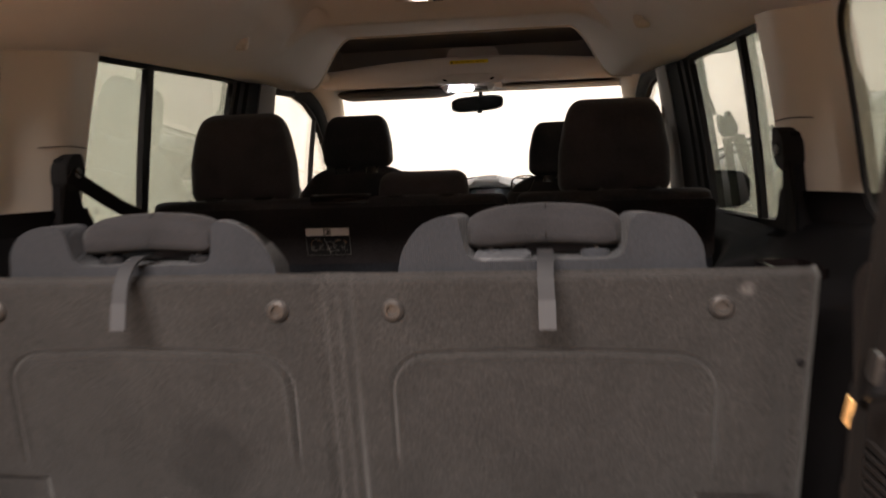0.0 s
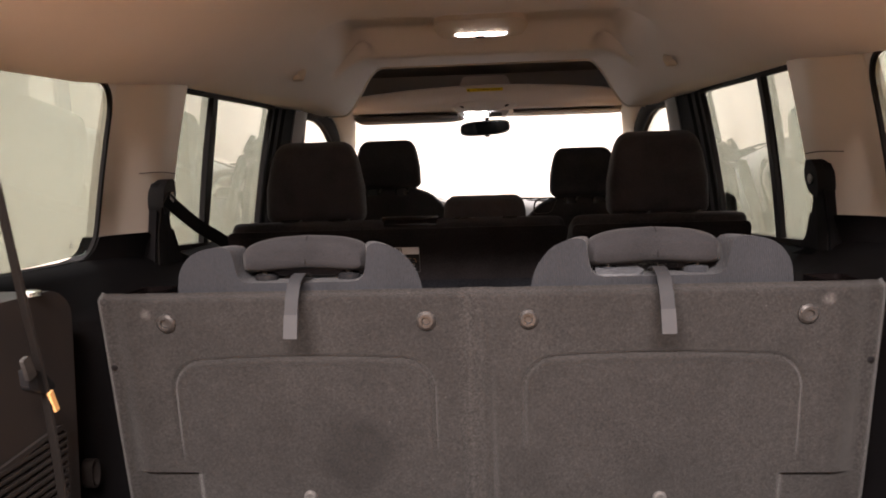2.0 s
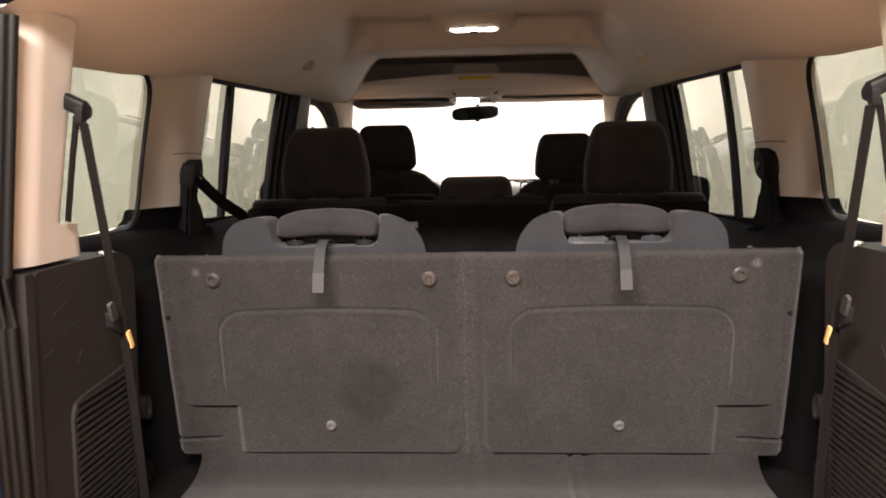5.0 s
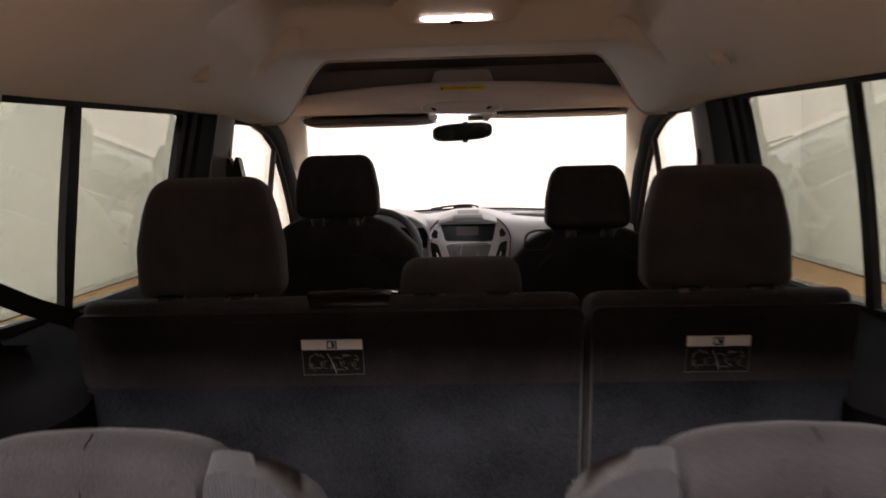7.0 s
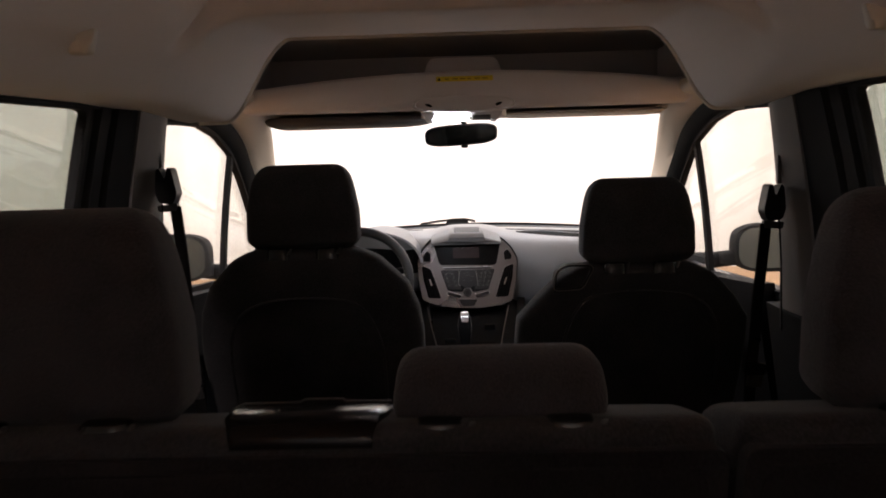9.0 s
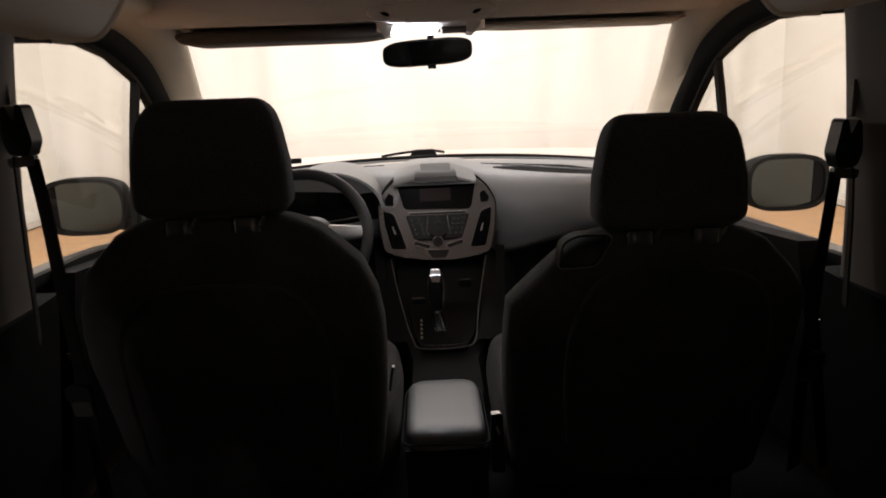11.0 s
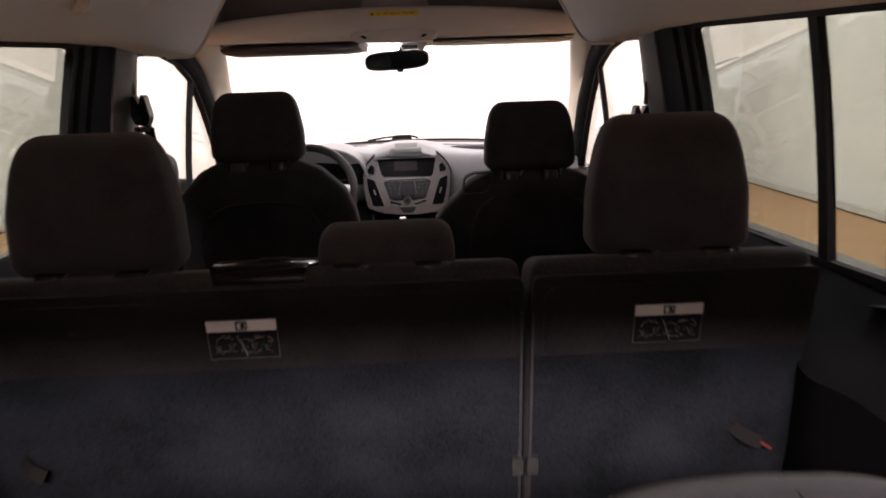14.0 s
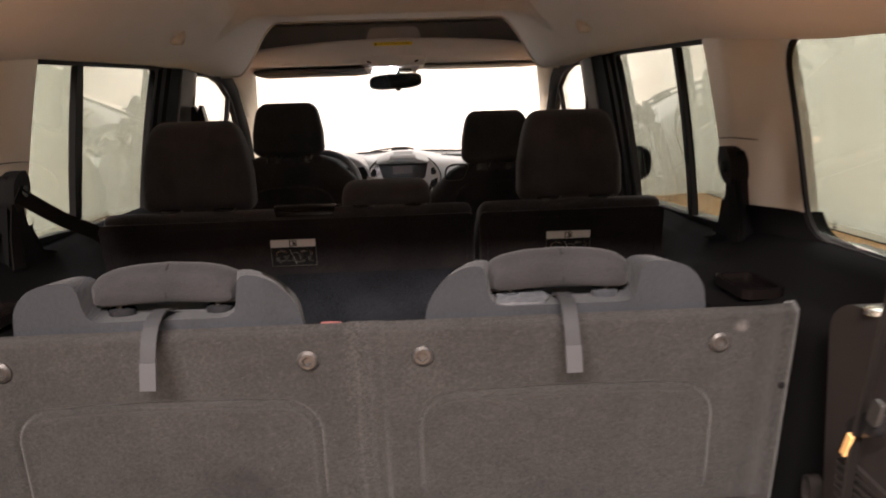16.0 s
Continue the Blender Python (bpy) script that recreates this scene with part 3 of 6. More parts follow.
        rows.append([S(y, z, t) for y, t in ((2.596 + step, -0.040), (2.598 + step, -0.050), (2.61 + step, -0.054), (yf - 0.05, -0.066), (yf - 0.012, -0.068), (yf - 0.003, -0.064), (yf, -0.055), (yf + 0.012, -0.01))])
    part("front_pillar_trim", band(rows, 0.015), PILLAR, wall, "cream plastic belt pillar trim, darkened for the shade it stands in", smooth=50)
    part("front_pillar_base", prism(bmesh.new(), [(2.60, 1.012 + lift * 0.4), (2.83, 1.030 + lift * 0.6), (2.86, 0.5), (2.58, 0.5)], on_side(sgn, -0.076), 0.0, 0.08), CONSOLE, wall, bevel=0.01)
    # rails above the windows
    part("upper_rail", prism(bmesh.new(), dense([(0.55, 1.460), (1.33, 1.484), (1.65, 1.518), (2.75, 1.56), (2.75, 1.512), (2.45, 1.523), (1.60, 1.490), (1.34, 1.470), (0.55, 1.428)], 0.2), S, -0.012, 0.03), BLACK, wall)
    # cant rail between windows and roof
    cant = [(0.52, 1.46), (1.2, 1.475), (1.65, 1.525), (2.6, 1.562), (2.9, 1.575), (3.1, 1.59), (3.3, 1.585), (3.46, 1.575), (3.55, 1.60), (3.55, 1.785), (2.4, 1.805), (1.2, 1.795), (0.52, 1.745)]
    part("cant_rail", prism(bmesh.new(), cant, lambda y, z, t, sgn=sgn: (sgn * t, y, z), 0.70, 0.815), PAINT, wall, "dark blue painted roof side")
    part("cant_lining", boxed(*sorted((sgn * 0.66, sgn * 0.697)), 2.60, 3.50, 1.575, 1.765), LINER, wall, "cream roof side lining")
    # glass
    for nm, poly, m in (("sliding_window", SLIDE, TINTED), ("quarter_window", ring, TINTED), ("front_door_window", FRONT_WIN, CLEAR)):
        quarter = nm == "quarter_window"
        w = tagged(new(nm + "_" + tag, finish(nm, curved_pane(bmesh.new(), grow(poly, 0.003), S, *((0.004, 0.008) if quarter else (0.012, 0.016))), m, smooth=60)), "car side window of tinted glass" if m is TINTED else "clear car front door window", "window", kind="structure")
        w.visible_shadow = False
        part("window_frame", ringed(bmesh.new(), grow(poly, 0.007 if quarter else 0.022), grow(poly, -0.001 if quarter else -0.004), S, *((-0.005, 0.0035) if quarter else (-0.008, 0.011))), RUBBER, w, "black rubber window frame")
        if m is TINTED:
            y0, z0 = (1.215, 1.118) if quarter else (1.70, 1.112 + lift)
            for k in range(3):
                part("etched_mark", prism(bmesh.new(), rect(y0 + 0.002 * k, y0 + 0.012 - 0.002 * k, z0 + 0.006 * k, z0 + 0.006 * k + 0.0025), S, *((0.0028, 0.0042) if quarter else (0.0105, 0.0125))), INK, w)
        if nm == "sliding_window":
            bar = [(1.884, 1.512), (1.915, 1.512), (1.930, 1.05 + lift), (1.896, 1.05 + lift)]
            part("window_bar", prism(bmesh.new(), dense(bar), S, -0.006, 0.011), RUBBER, w, "black upright window bar")
        if nm == "front_door_window":
            part("window_bar", prism(bmesh.new(), dense([(3.385, 1.452), (3.413, 1.442), (3.435, 1.01), (3.405, 1.01)]), S, -0.006, 0.011), RUBBER, w)


# ---- headliner ----
def edge_z(y):
    return float(np.interp(y, [0.6, 1.2, 1.65, 2.4, 2.7], [1.425, 1.452, 1.497, 1.527, 1.527]))


def crown_z(y):
    return float(np.interp(y, [0.5, 0.8, 1.2, 1.8, 2.0, 2.25, 2.62], [1.575, 1.645, 1.675, 1.688, 1.678, 1.648, 1.677]))


def liner_z(x, y):
    s = abs(x)
    out = float(np.interp(y, [0.6, 1.3, 2.0, 2.6], [0.775, 0.765, 0.70, 0.545]))
    inn = float(np.interp(y, [0.6, 1.3, 2.0, 2.6], [0.30, 0.32, 0.37, 0.388]))
    z = edge_z(y) + (crown_z(y) - edge_z(y)) * ramp(out - s, 0, out - inn)
    # pods beside the front arch hang a little lower
    z -= 0.03 * ramp(y, 2.2, 2.6) * ramp(s, 0.44, 0.55) * (1 - ramp(s, 0.62, 0.74))
    # transverse recess with the lamp
    well = ramp(y, 1.825, 1.868) * (1 - ramp(y, 2.15, 2.245)) * (1 - ramp(s, 0.405, 0.485))
    # shallow finger pockets at both ends of the recess
    pocket = math.exp(-((y - 2.222) / 0.016) ** 2) * ramp(s, 0.35, 0.40) * (1 - ramp(s, 0.48, 0.51))
    # crisp ledge along the front of the recess
    ledge = ramp(y, 2.05, 2.15) * (1 - ramp(y, 2.228, 2.237)) * (1 - ramp(s, 0.40, 0.46))
    return z + 0.065 * well + 0.045 * pocket + 0.008 * ledge


liner = bmesh.new()
ys = [0.53 + 2.07 * i / 240 for i in range(241)]
xs = [-0.79 + 1.58 * i / 170 for i in range(171)]
rows = [[(x * (side_x(y, edge_z(y)) + 0.005) / 0.79, y, liner_z(x * (side_x(y, edge_z(y)) + 0.005) / 0.79, y)) for x in xs] for y in ys]
lip = [(x, y + 0.012, z + 0.004) for x, y, z in rows[-1]], [(x, y + 0.016, z + 0.03) for x, y, z in rows[-1]], [(x, y + 0.006, max(z + 0.06, 1.76)) for x, y, z in rows[-1]]
loft(liner, rows + list(lip), cap=False, closed=False)
structure("headliner", liner, LINER, "cream cloth headliner with a lamp recess", "headliner", smooth=50)
edge = bmesh.new()
tube(edge, [Vector(p) + Vector((0, 0.006, -0.001)) for p in rows[-1][19:-19]], 0.0055, 8)
structure("headliner_edge_trim", edge, CREAM, "pale piping along the headliner's front edge", "trim")
structure("roof", prism(bmesh.new(), [(0.50, 1.79), (1.2, 1.83), (2.4, 1.84), (3.2, 1.82), (3.56, 1.80), (3.56, 1.78), (3.2, 1.785), (2.4, 1.80), (1.2, 1.79), (0.50, 1.75)], lambda y, z, t: (t, y, z), -0.77, 0.77), PAINT, "dark blue painted van roof", "roof", bevel=0.02)
structure("ceiling_front", boxed(-0.72, 0.72, 2.60, 3.50, 1.762, 1.772), SHELF_LINING, "grey lining above the overhead shelf", "headliner")

# coat hooks on the headliner
for sgn in (-1, 1):
    h = thing("coat_hook", (sgn * 0.561, 2.02, 1.57), "small cream plastic coat hook on the headliner", "coat hook", "coat hooks")
    part("plate", pad(bmesh.new(), [(1.552, sgn * 0.562, 2.014, 0.017, 0.011), (1.592, sgn * 0.556, 2.020, 0.017, 0.011)], 0.006, 3, 20), CREAM, h)
    part("peg", loft(bmesh.new(), [oval((sgn * x, y, z), (1, 0, 0), (0, 0.7, 0.7), w, w * 0.5, 2.4, 16) for x, y, z, w in ((0.553, 2.010, 1.585, 0.015), (0.544, 1.993, 1.575, 0.013), (0.541, 1.985, 1.562, 0.009), (0.543, 1.987, 1.551, 0.004))]), CREAM, h, smooth=60)

# lit lamp in the recess
dome = thing("dome_lamp", (0, 2.09, 1.69), "lit dome lamp with a bar lens and grey switch", "dome lamp")


def on_dome(u, v, t):
    """u across, v up the slope, t out of the lining."""
    return (u, 2.10 - v * 0.86 - t * 0.5, 1.702 + v * 0.5 - t * 0.86)


part("housing", prism(bmesh.new(), rounded_poly([(-0.125, -0.022), (0.125, -0.022), (0.15, 0.03), (0.12, 0.06), (-0.12, 0.06), (-0.15, 0.03)], 0.02), on_dome, -0.045, 0.014), CREAM, dome, bevel=0.005)
part("lens", prism(bmesh.new(), rounded_poly([(-0.066, -0.014), (0.066, -0.014), (0.080, -0.007), (0.078, -0.003), (-0.078, -0.003), (-0.080, -0.007)], 0.003), on_dome, 0.010, 0.0165), LIT, dome, "lit white bar lens", bevel=0.0008)
part("switch", prism(bmesh.new(), rect(-0.015, 0.015, -0.019, -0.008, 0.004), on_dome, 0.014, 0.0205), SILVER, dome, "grey rocker switch", bevel=0.002)

# ---- front overhead shelf, header and visors ----
shelf = thing("overhead_shelf", (0, 3.2, 1.56), "cream overhead storage shelf above the windscreen", "overhead shelf")


def shelf_ring(x):
    q = 1 - (min(abs(x), 0.6) / 0.6) ** 2
    top = 1.625 + 0.030 * q
    y0 = 3.06 + 0.05 * (1 - q)
    bot = 1.553 + 0.005 * (1 - q)
    return [(x, y0 + 0.012, top), (x, y0, top - 0.012), (x, y0 - 0.002, bot + 0.03), (x, y0 + 0.02, bot + 0.006), (x, y0 + 0.06, bot), (x, 3.47, 1.575), (x, 3.49, 1.60), (x, 3.49, 1.64), (x, 3.40, 1.62), (x, y0 + 0.03, top - 0.03), (x, y0 + 0.024, top)]


part("shelf_body", loft(bmesh.new(), [shelf_ring(x) for x in np.linspace(-0.66, 0.66, 55)]), LINER, shelf, smooth=50)
part("shelf_back", boxed(-0.68, 0.68, 3.495, 3.51, 1.57, 1.765), SHELF_LINING, shelf, "grey shelf lining")
part("bracket", prism(bmesh.new(), rounded_poly([(-0.142, 1.63), (0.135, 1.63), (0.100, 1.722), (-0.108, 1.722)], 0.02), lambda u, v, t: (u, t, v), 3.27, 3.31), LINER, shelf)
lab = solo("warning_label", prism(bmesh.new(), rect(-0.083, 0.078, 1.6245, 1.6385), lambda u, v, t: (u, t + 0.05 * (u / 0.6) ** 2, v), 3.0545, 3.0575), YELLOW, "yellow warning label stuck on the overhead shelf", "label")
part("pictogram", prism(bmesh.new(), [(-0.079, 1.627), (-0.069, 1.627), (-0.074, 1.636)], lambda u, v, t: (u, t, v), 3.0530, 3.0555), INK, lab)
for i in range(6):
    u = -0.058 + i * 0.021
    part("print_bar", boxed(u, u + (0.016 if i % 3 else 0.011), 3.0534, 3.0556, 1.6305, 1.6320), INK, lab)
con = thing("overhead_console", (0, 3.2, 1.55), "cream overhead console with lit map lamp and clips", "map lamp")
face = bmesh.new()
loft(face, [[(-0.006 + p.x * k, y, 1.562 + p.z * k) for p in oval((0, 0, 0), (1, 0, 0), (0, 0, 1), 0.140, 0.024, 2.4, 40)] for y, k in ((3.12, 1.0), (3.066, 1.0), (3.060, 0.97), (3.057, 0.88), (3.055, 0.6), (3.055, 0.2))])
part("console_face", face, LINER, con, "cream moulded housing")
part("console_body", prism(bmesh.new(), rounded_poly([(-0.110, 3.085), (0.100, 3.085), (0.13, 3.25), (0.09, 3.38), (-0.09, 3.38), (-0.14, 3.25)], 0.04), lambda u, v, t: (u, v, t - 0.05 * (3.25 - v) * (t < 1.55)), 1.536, 1.558), LINER, con, bevel=0.008, segs=3)
for sgn in (-1, 1):
    cx = -0.107 if sgn < 0 else 0.094
    part("clip", prism(bmesh.new(), [(cx + sgn * p[0], 1.560 + p[1]) for p in ((-0.012, -0.004), (-0.006, -0.0065), (0.004, -0.003), (0.010, 0.003), (0.002, 0.004), (-0.006, 0.002))], lambda u, v, t: (u, t, v), 3.0525, 3.060), CONSOLE, con, "dark clip slot", bevel=0.001)
    part("clip_collar", tube(bmesh.new(), [(cx + sgn * 0.012 + 0.031 * math.cos(a), 3.056, 1.562 + 0.017 * math.sin(a)) for a in np.linspace(0, 2 * math.pi, 32, endpoint=False)], 0.0020, 8, closed=True), LINER, con)
    part("lamp_cheek", prism(bmesh.new(), rounded_poly([(sgn * 0.118, 1.540), (sgn * 0.080, 1.540), (sgn * 0.084, 1.518), (sgn * 0.100, 1.515)], 0.005), lambda u, v, t: (u - 0.012, t, v), 3.078, 3.17), LINER, con, bevel=0.004)
part("lamp_lens", prism(bmesh.new(), rounded_poly([(-0.090, 1.5315), (0.008, 1.5315), (0.004, 1.5240), (-0.084, 1.5240)], 0.003), lambda u, v, t: (u, t, v + 0.10 * (3.08 - t)), 3.080, 3.13), LIT_FRONT, con, "lit lens", bevel=0.002)
part("lamp_lens", prism(bmesh.new(), rounded_poly([(0.016, 1.5315), (0.080, 1.5315), (0.074, 1.5240), (0.016, 1.5240)], 0.003), lambda u, v, t: (u, t, v + 0.10 * (3.08 - t)), 3.080, 3.13), VISOR, con, "unlit lens", bevel=0.002)
structure("windscreen_header", prism(bmesh.new(), [(3.38, 1.575), (3.44, 1.553), (3.50, 1.548), (3.52, 1.60), (3.46, 1.62)], lambda y, z, t: (t, y, z), -0.70, 0.70), CREAM, "cream trim above the windscreen", "trim", bevel=0.008)
for sgn in (-1, 1):
    v = thing("sun_visor", (sgn * 0.39, 3.36, 1.55), "folded sun visor under the windscreen header", "sun visor", "sun visors")
    c, h = (1.5495, 0.0075) if sgn > 0 else (1.543, 0.018)
    rings = []
    for u, k in ((0.108, 0.25), (0.118, 0.6), (0.15, 0.85), (0.20, 1.0), (0.40, 1.0), (0.60, 1.0), (0.63, 0.8), (0.638, 0.4)):
        m = c + 0.004 * (1 - k)
        rings.append([(sgn * u, y, m + z * h * k) for y, z in ((3.298, -0.2), (3.306, -0.85), (3.33, -1.0), (3.44, -1.1), (3.465, -0.6), (3.465, 0.4), (3.44, 0.8), (3.32, 0.8), (3.303, 0.5))])
    # left visor: its shade is painted on as dark grey; the right stays cream
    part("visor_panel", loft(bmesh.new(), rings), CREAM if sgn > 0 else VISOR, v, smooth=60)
    # rod kept black so that it also stands for the shadow gap
    part("pivot_rod", tube(bmesh.new(), [(sgn * 0.14, 3.43, c + h + 0.006), (sgn * 0.64, 3.43, c + h + 0.008)], 0.005), BLACK, v, "pivot rod, black to hold the shadow gap over the visor")
    part("clip_end", loft(bmesh.new(), [oval((sgn * u, 3.36, c + h * 0.9), (0, 1, 0), (0, 0, 1), 0.012, q, 2, 14) for u, q in ((0.125, 0.003), (0.14, 0.006), (0.165, 0.005), (0.18, 0.002))]), CREAM, v)
    part("pivot_clip", boxed(sgn * 0.15 - 0.015, sgn * 0.15 + 0.015, 3.435, 3.465, 1.553, 1.58), BLACK, v, bevel=0.004)

# ---- windscreen, front posts ----
SCREEN_EDGE = [(0.665, 3.475, 1.552), (0.70, 3.63, 1.488), (0.738, 3.81, 1.41), (0.775, 4.0, 1.328), (0.805, 4.18, 1.25), (0.83, 4.5, 1.115)]
ws = bmesh.new()
rows = []
for x, y, z in SCREEN_EDGE:
    rows.append([(x * u, y + 0.12 * (1 - u * u), z + 0.012 * (1 - u * u)) for u in np.linspace(-1.04, 1.04, 25)])
top = rows[0]
loft(ws, [[(a, b - 0.03, c + 0.012) for a, b, c in top]] + rows, cap=False, closed=False)
wsob = structure("windscreen", ws, CLEAR, "clear wide raked windscreen", "windscreen", smooth=60)
wsob.visible_shadow = False
for sgn, tag in ((-1, "left"), (1, "right")):
    inner = [Vector((sgn * x, y, z)) for x, y, z in SCREEN_EDGE]
    win = [Vector((sgn * (side_x(y, z) - 0.004) + mid_x(y), y, z)) for y, z in FRONT_TOP[1:]]
    seal = [p + Vector((-sgn * 0.035, 0.030, 0.042)) * (1.0 if i < 6 else 1.1) for i, p in enumerate(win)]
    win, seal, rail = (smooth_path(q, 5) for q in (win, seal, [Vector((sgn * 0.565, 2.61, 1.59)), Vector((sgn * 0.60, 2.95, 1.60)), Vector((sgn * 0.63, 3.25, 1.60)), *inner[0:1], *inner[2:5], Vector((sgn * 0.83, 4.48, 1.12))]))
    n = 40

    def even(q):
        return [q[int(round(i * (len(q) - 1) / n))] for i in range(n + 1)]

    win, seal, rail = even(win), even(seal), even(rail)
    frame_bm = bmesh.new()
    back = [p + Vector((sgn * 0.03, 0, 0.03)) for p in seal]
    loft(frame_bm, [[a + Vector((sgn * 0.02, 0, 0)), a, a * 0.5 + b * 0.5 + Vector((-sgn * 0.010, 0, 0)), b, c] for a, b, c in zip(win, seal, back)], cap=False, closed=False)
    structure("door_frame_" + tag, frame_bm, RUBBER, "black curved door frame seal round the front window", "door frame", smooth=60)
    post = bmesh.new()
    rings = []
    for b, r in zip(seal, rail):
        m = b * 0.30 + r * 0.70 + Vector((-sgn * 0.016, -0.016, -0.012))
        k = b * 0.72 + r * 0.28 + Vector((-sgn * 0.012, -0.012, -0.008))
        rings.append([b + Vector((sgn * 0.012, 0, 0.0)), b, k, m, m * 0.5 + r * 0.5 + Vector((-sgn * 0.006, -0.002, -0.002)), r, r + Vector((sgn * 0.006, 0.012, 0.012))])
    loft(post, rings, cap=False, closed=False)
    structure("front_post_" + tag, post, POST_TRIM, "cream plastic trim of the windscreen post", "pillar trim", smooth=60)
    # door mirror outside the front window
    mir = thing("door_mirror", (sgn * 1.0, 3.86, 1.0), "dark door mirror outside the front window", "door mirror", "door mirrors")
    cx = sgn * (1.172 if sgn < 0 else 1.200)
    zc = 1.054 if sgn < 0 else 1.037
    shell = bmesh.new()
    rings = []
    for k, (yy, s) in enumerate(((3.84, 0.97), (3.845, 1.0), (3.88, 1.0), (3.93, 0.9), (3.97, 0.7), (3.99, 0.4))):
        rings.append(oval((cx, yy, zc), (1, 0, 0), (0, 0, 1), 0.142 * s, 0.096 * s, 3.2, 36))
    loft(shell, rings)
    part("shell", shell, BLACK, mir, "dark mirror shell")
    part("rim", ringed(bmesh.new(), [(p.x, p.z) for p in oval((cx, 0, zc), (1, 0, 0), (0, 0, 1), 0.142, 0.096, 3.2, 36)], [(p.x, p.z) for p in oval((cx, 0, zc), (1, 0, 0), (0, 0, 1), 0.127, 0.082, 3.2, 36)], lambda u, v, t: (u, t, v), 3.828, 3.842), RUBBER, mir)
    part("glass", prism(bmesh.new(), [(p.x, p.z) for p in oval((cx, 0, zc), (1, 0, 0), (0, 0, 1), 0.129, 0.084, 3.2, 36)], lambda u, v, t: (u, t + 0.08 * (u - cx) * sgn, v), 3.833, 3.836), MIRROR_DOOR, mir, "mirror glass")
    part("arm", loft(bmesh.new(), [oval((sgn * 0.84, 3.85, 0.985), (0, 1, 0), (0, 0, 1), 0.06, 0.035, 3, 20), oval((sgn * 1.0, 3.87, 0.99), (0, 1, 0), (0, 0, 1), 0.05, 0.03, 3, 20), oval((cx - sgn * 0.06, 3.89, 1.0), (0, 1, 0), (0, 0, 1), 0.035, 0.03, 3, 20)]), BLACK, mir)

# inside mirror
im = thing("rear_view_mirror", (0, 3.56, 1.50), "black rear-view mirror on the windscreen", "mirror")
out = [(p.x, p.z) for p in oval((-0.012, 0, 1.498), (1, 0, 0), (0, 0, 1), 0.128, 0.037, 3.6, 40)]
inn = [(p.x, p.z) for p in oval((-0.012, 0, 1.498), (1, 0, 0), (0, 0, 1), 0.121, 0.031, 3.6, 40)]


def on_mirror(u, v, t):
    return (u, 3.55 + t - 0.10 * (u + 0.012) - 0.12 * (v - 1.498), v + 0.045 * (u + 0.012))


part("shell", loft(bmesh.new(), [[on_mirror(u, v, 0.0) for u, v in out], [on_mirror(u, v, 0.012) for u, v in out], [on_mirror(u * 0.8, 1.498 + (v - 1.498) * 0.7, 0.035) for u, v in out]]), GLOSS, im)
part("glass", prism(bmesh.new(), inn, on_mirror, -0.002, 0.001), MIRROR, im, "mirror glass")
part("stalk", tube(bmesh.new(), smooth_path([(0.0, 3.58, 1.505), (0.0, 3.62, 1.53), (0.0, 3.64, 1.56)], 4), 0.010), BLACK, im)
part("switch", boxed(-0.012, 0.012, 3.545, 3.56, 1.452, 1.462), BLACK, im, bevel=0.003)

# ---- van floor and cargo floor ----
structure("van_floor", boxed(-0.90, 0.90, 1.02, 4.45, 0.36, 0.44), CARPET_DARK, "dark carpeted van floor", "van floor")
cargo = bmesh.new()
rows = []
for i in range(61):
    y = 0.53 + 0.443 * i / 60
    row = []
    for k in range(141):
        x = -0.572 + 1.144 * k / 140
        g = sum(math.exp(-((x - c) / 0.006) ** 2) * a for c, a in ((-0.028, 0.006), (0.012, 0.006), (0.195, -0.006), (0.225, -0.006), (-0.20, 0.002)))
        row.append((x, y, 0.598 + g + 0.002 * noise.noise(Vector((x * 9, y * 9, 3))) + 0.042 * (1 - math.sqrt(max(0.0, 1 - max(0.0, (y - 0.895) / 0.078) ** 2)))))
    rows.append(row)
loft(cargo, rows, cap=False, closed=False)
structure("cargo_floor", cargo, FELT_FLOOR, "grey carpeted load floor behind the third row", "load floor", smooth=50)
structure("rear_floor", boxed(-0.76, 0.76, 0.51, 1.30, 0.36, 0.56), BLACK, "black plastic base under the load floor", "van floor")
structure("firewall", boxed(-0.80, 0.80, 4.45, 4.52, 0.36, 1.06), BLACK, "black bulkhead under the windscreen", "bulkhead")

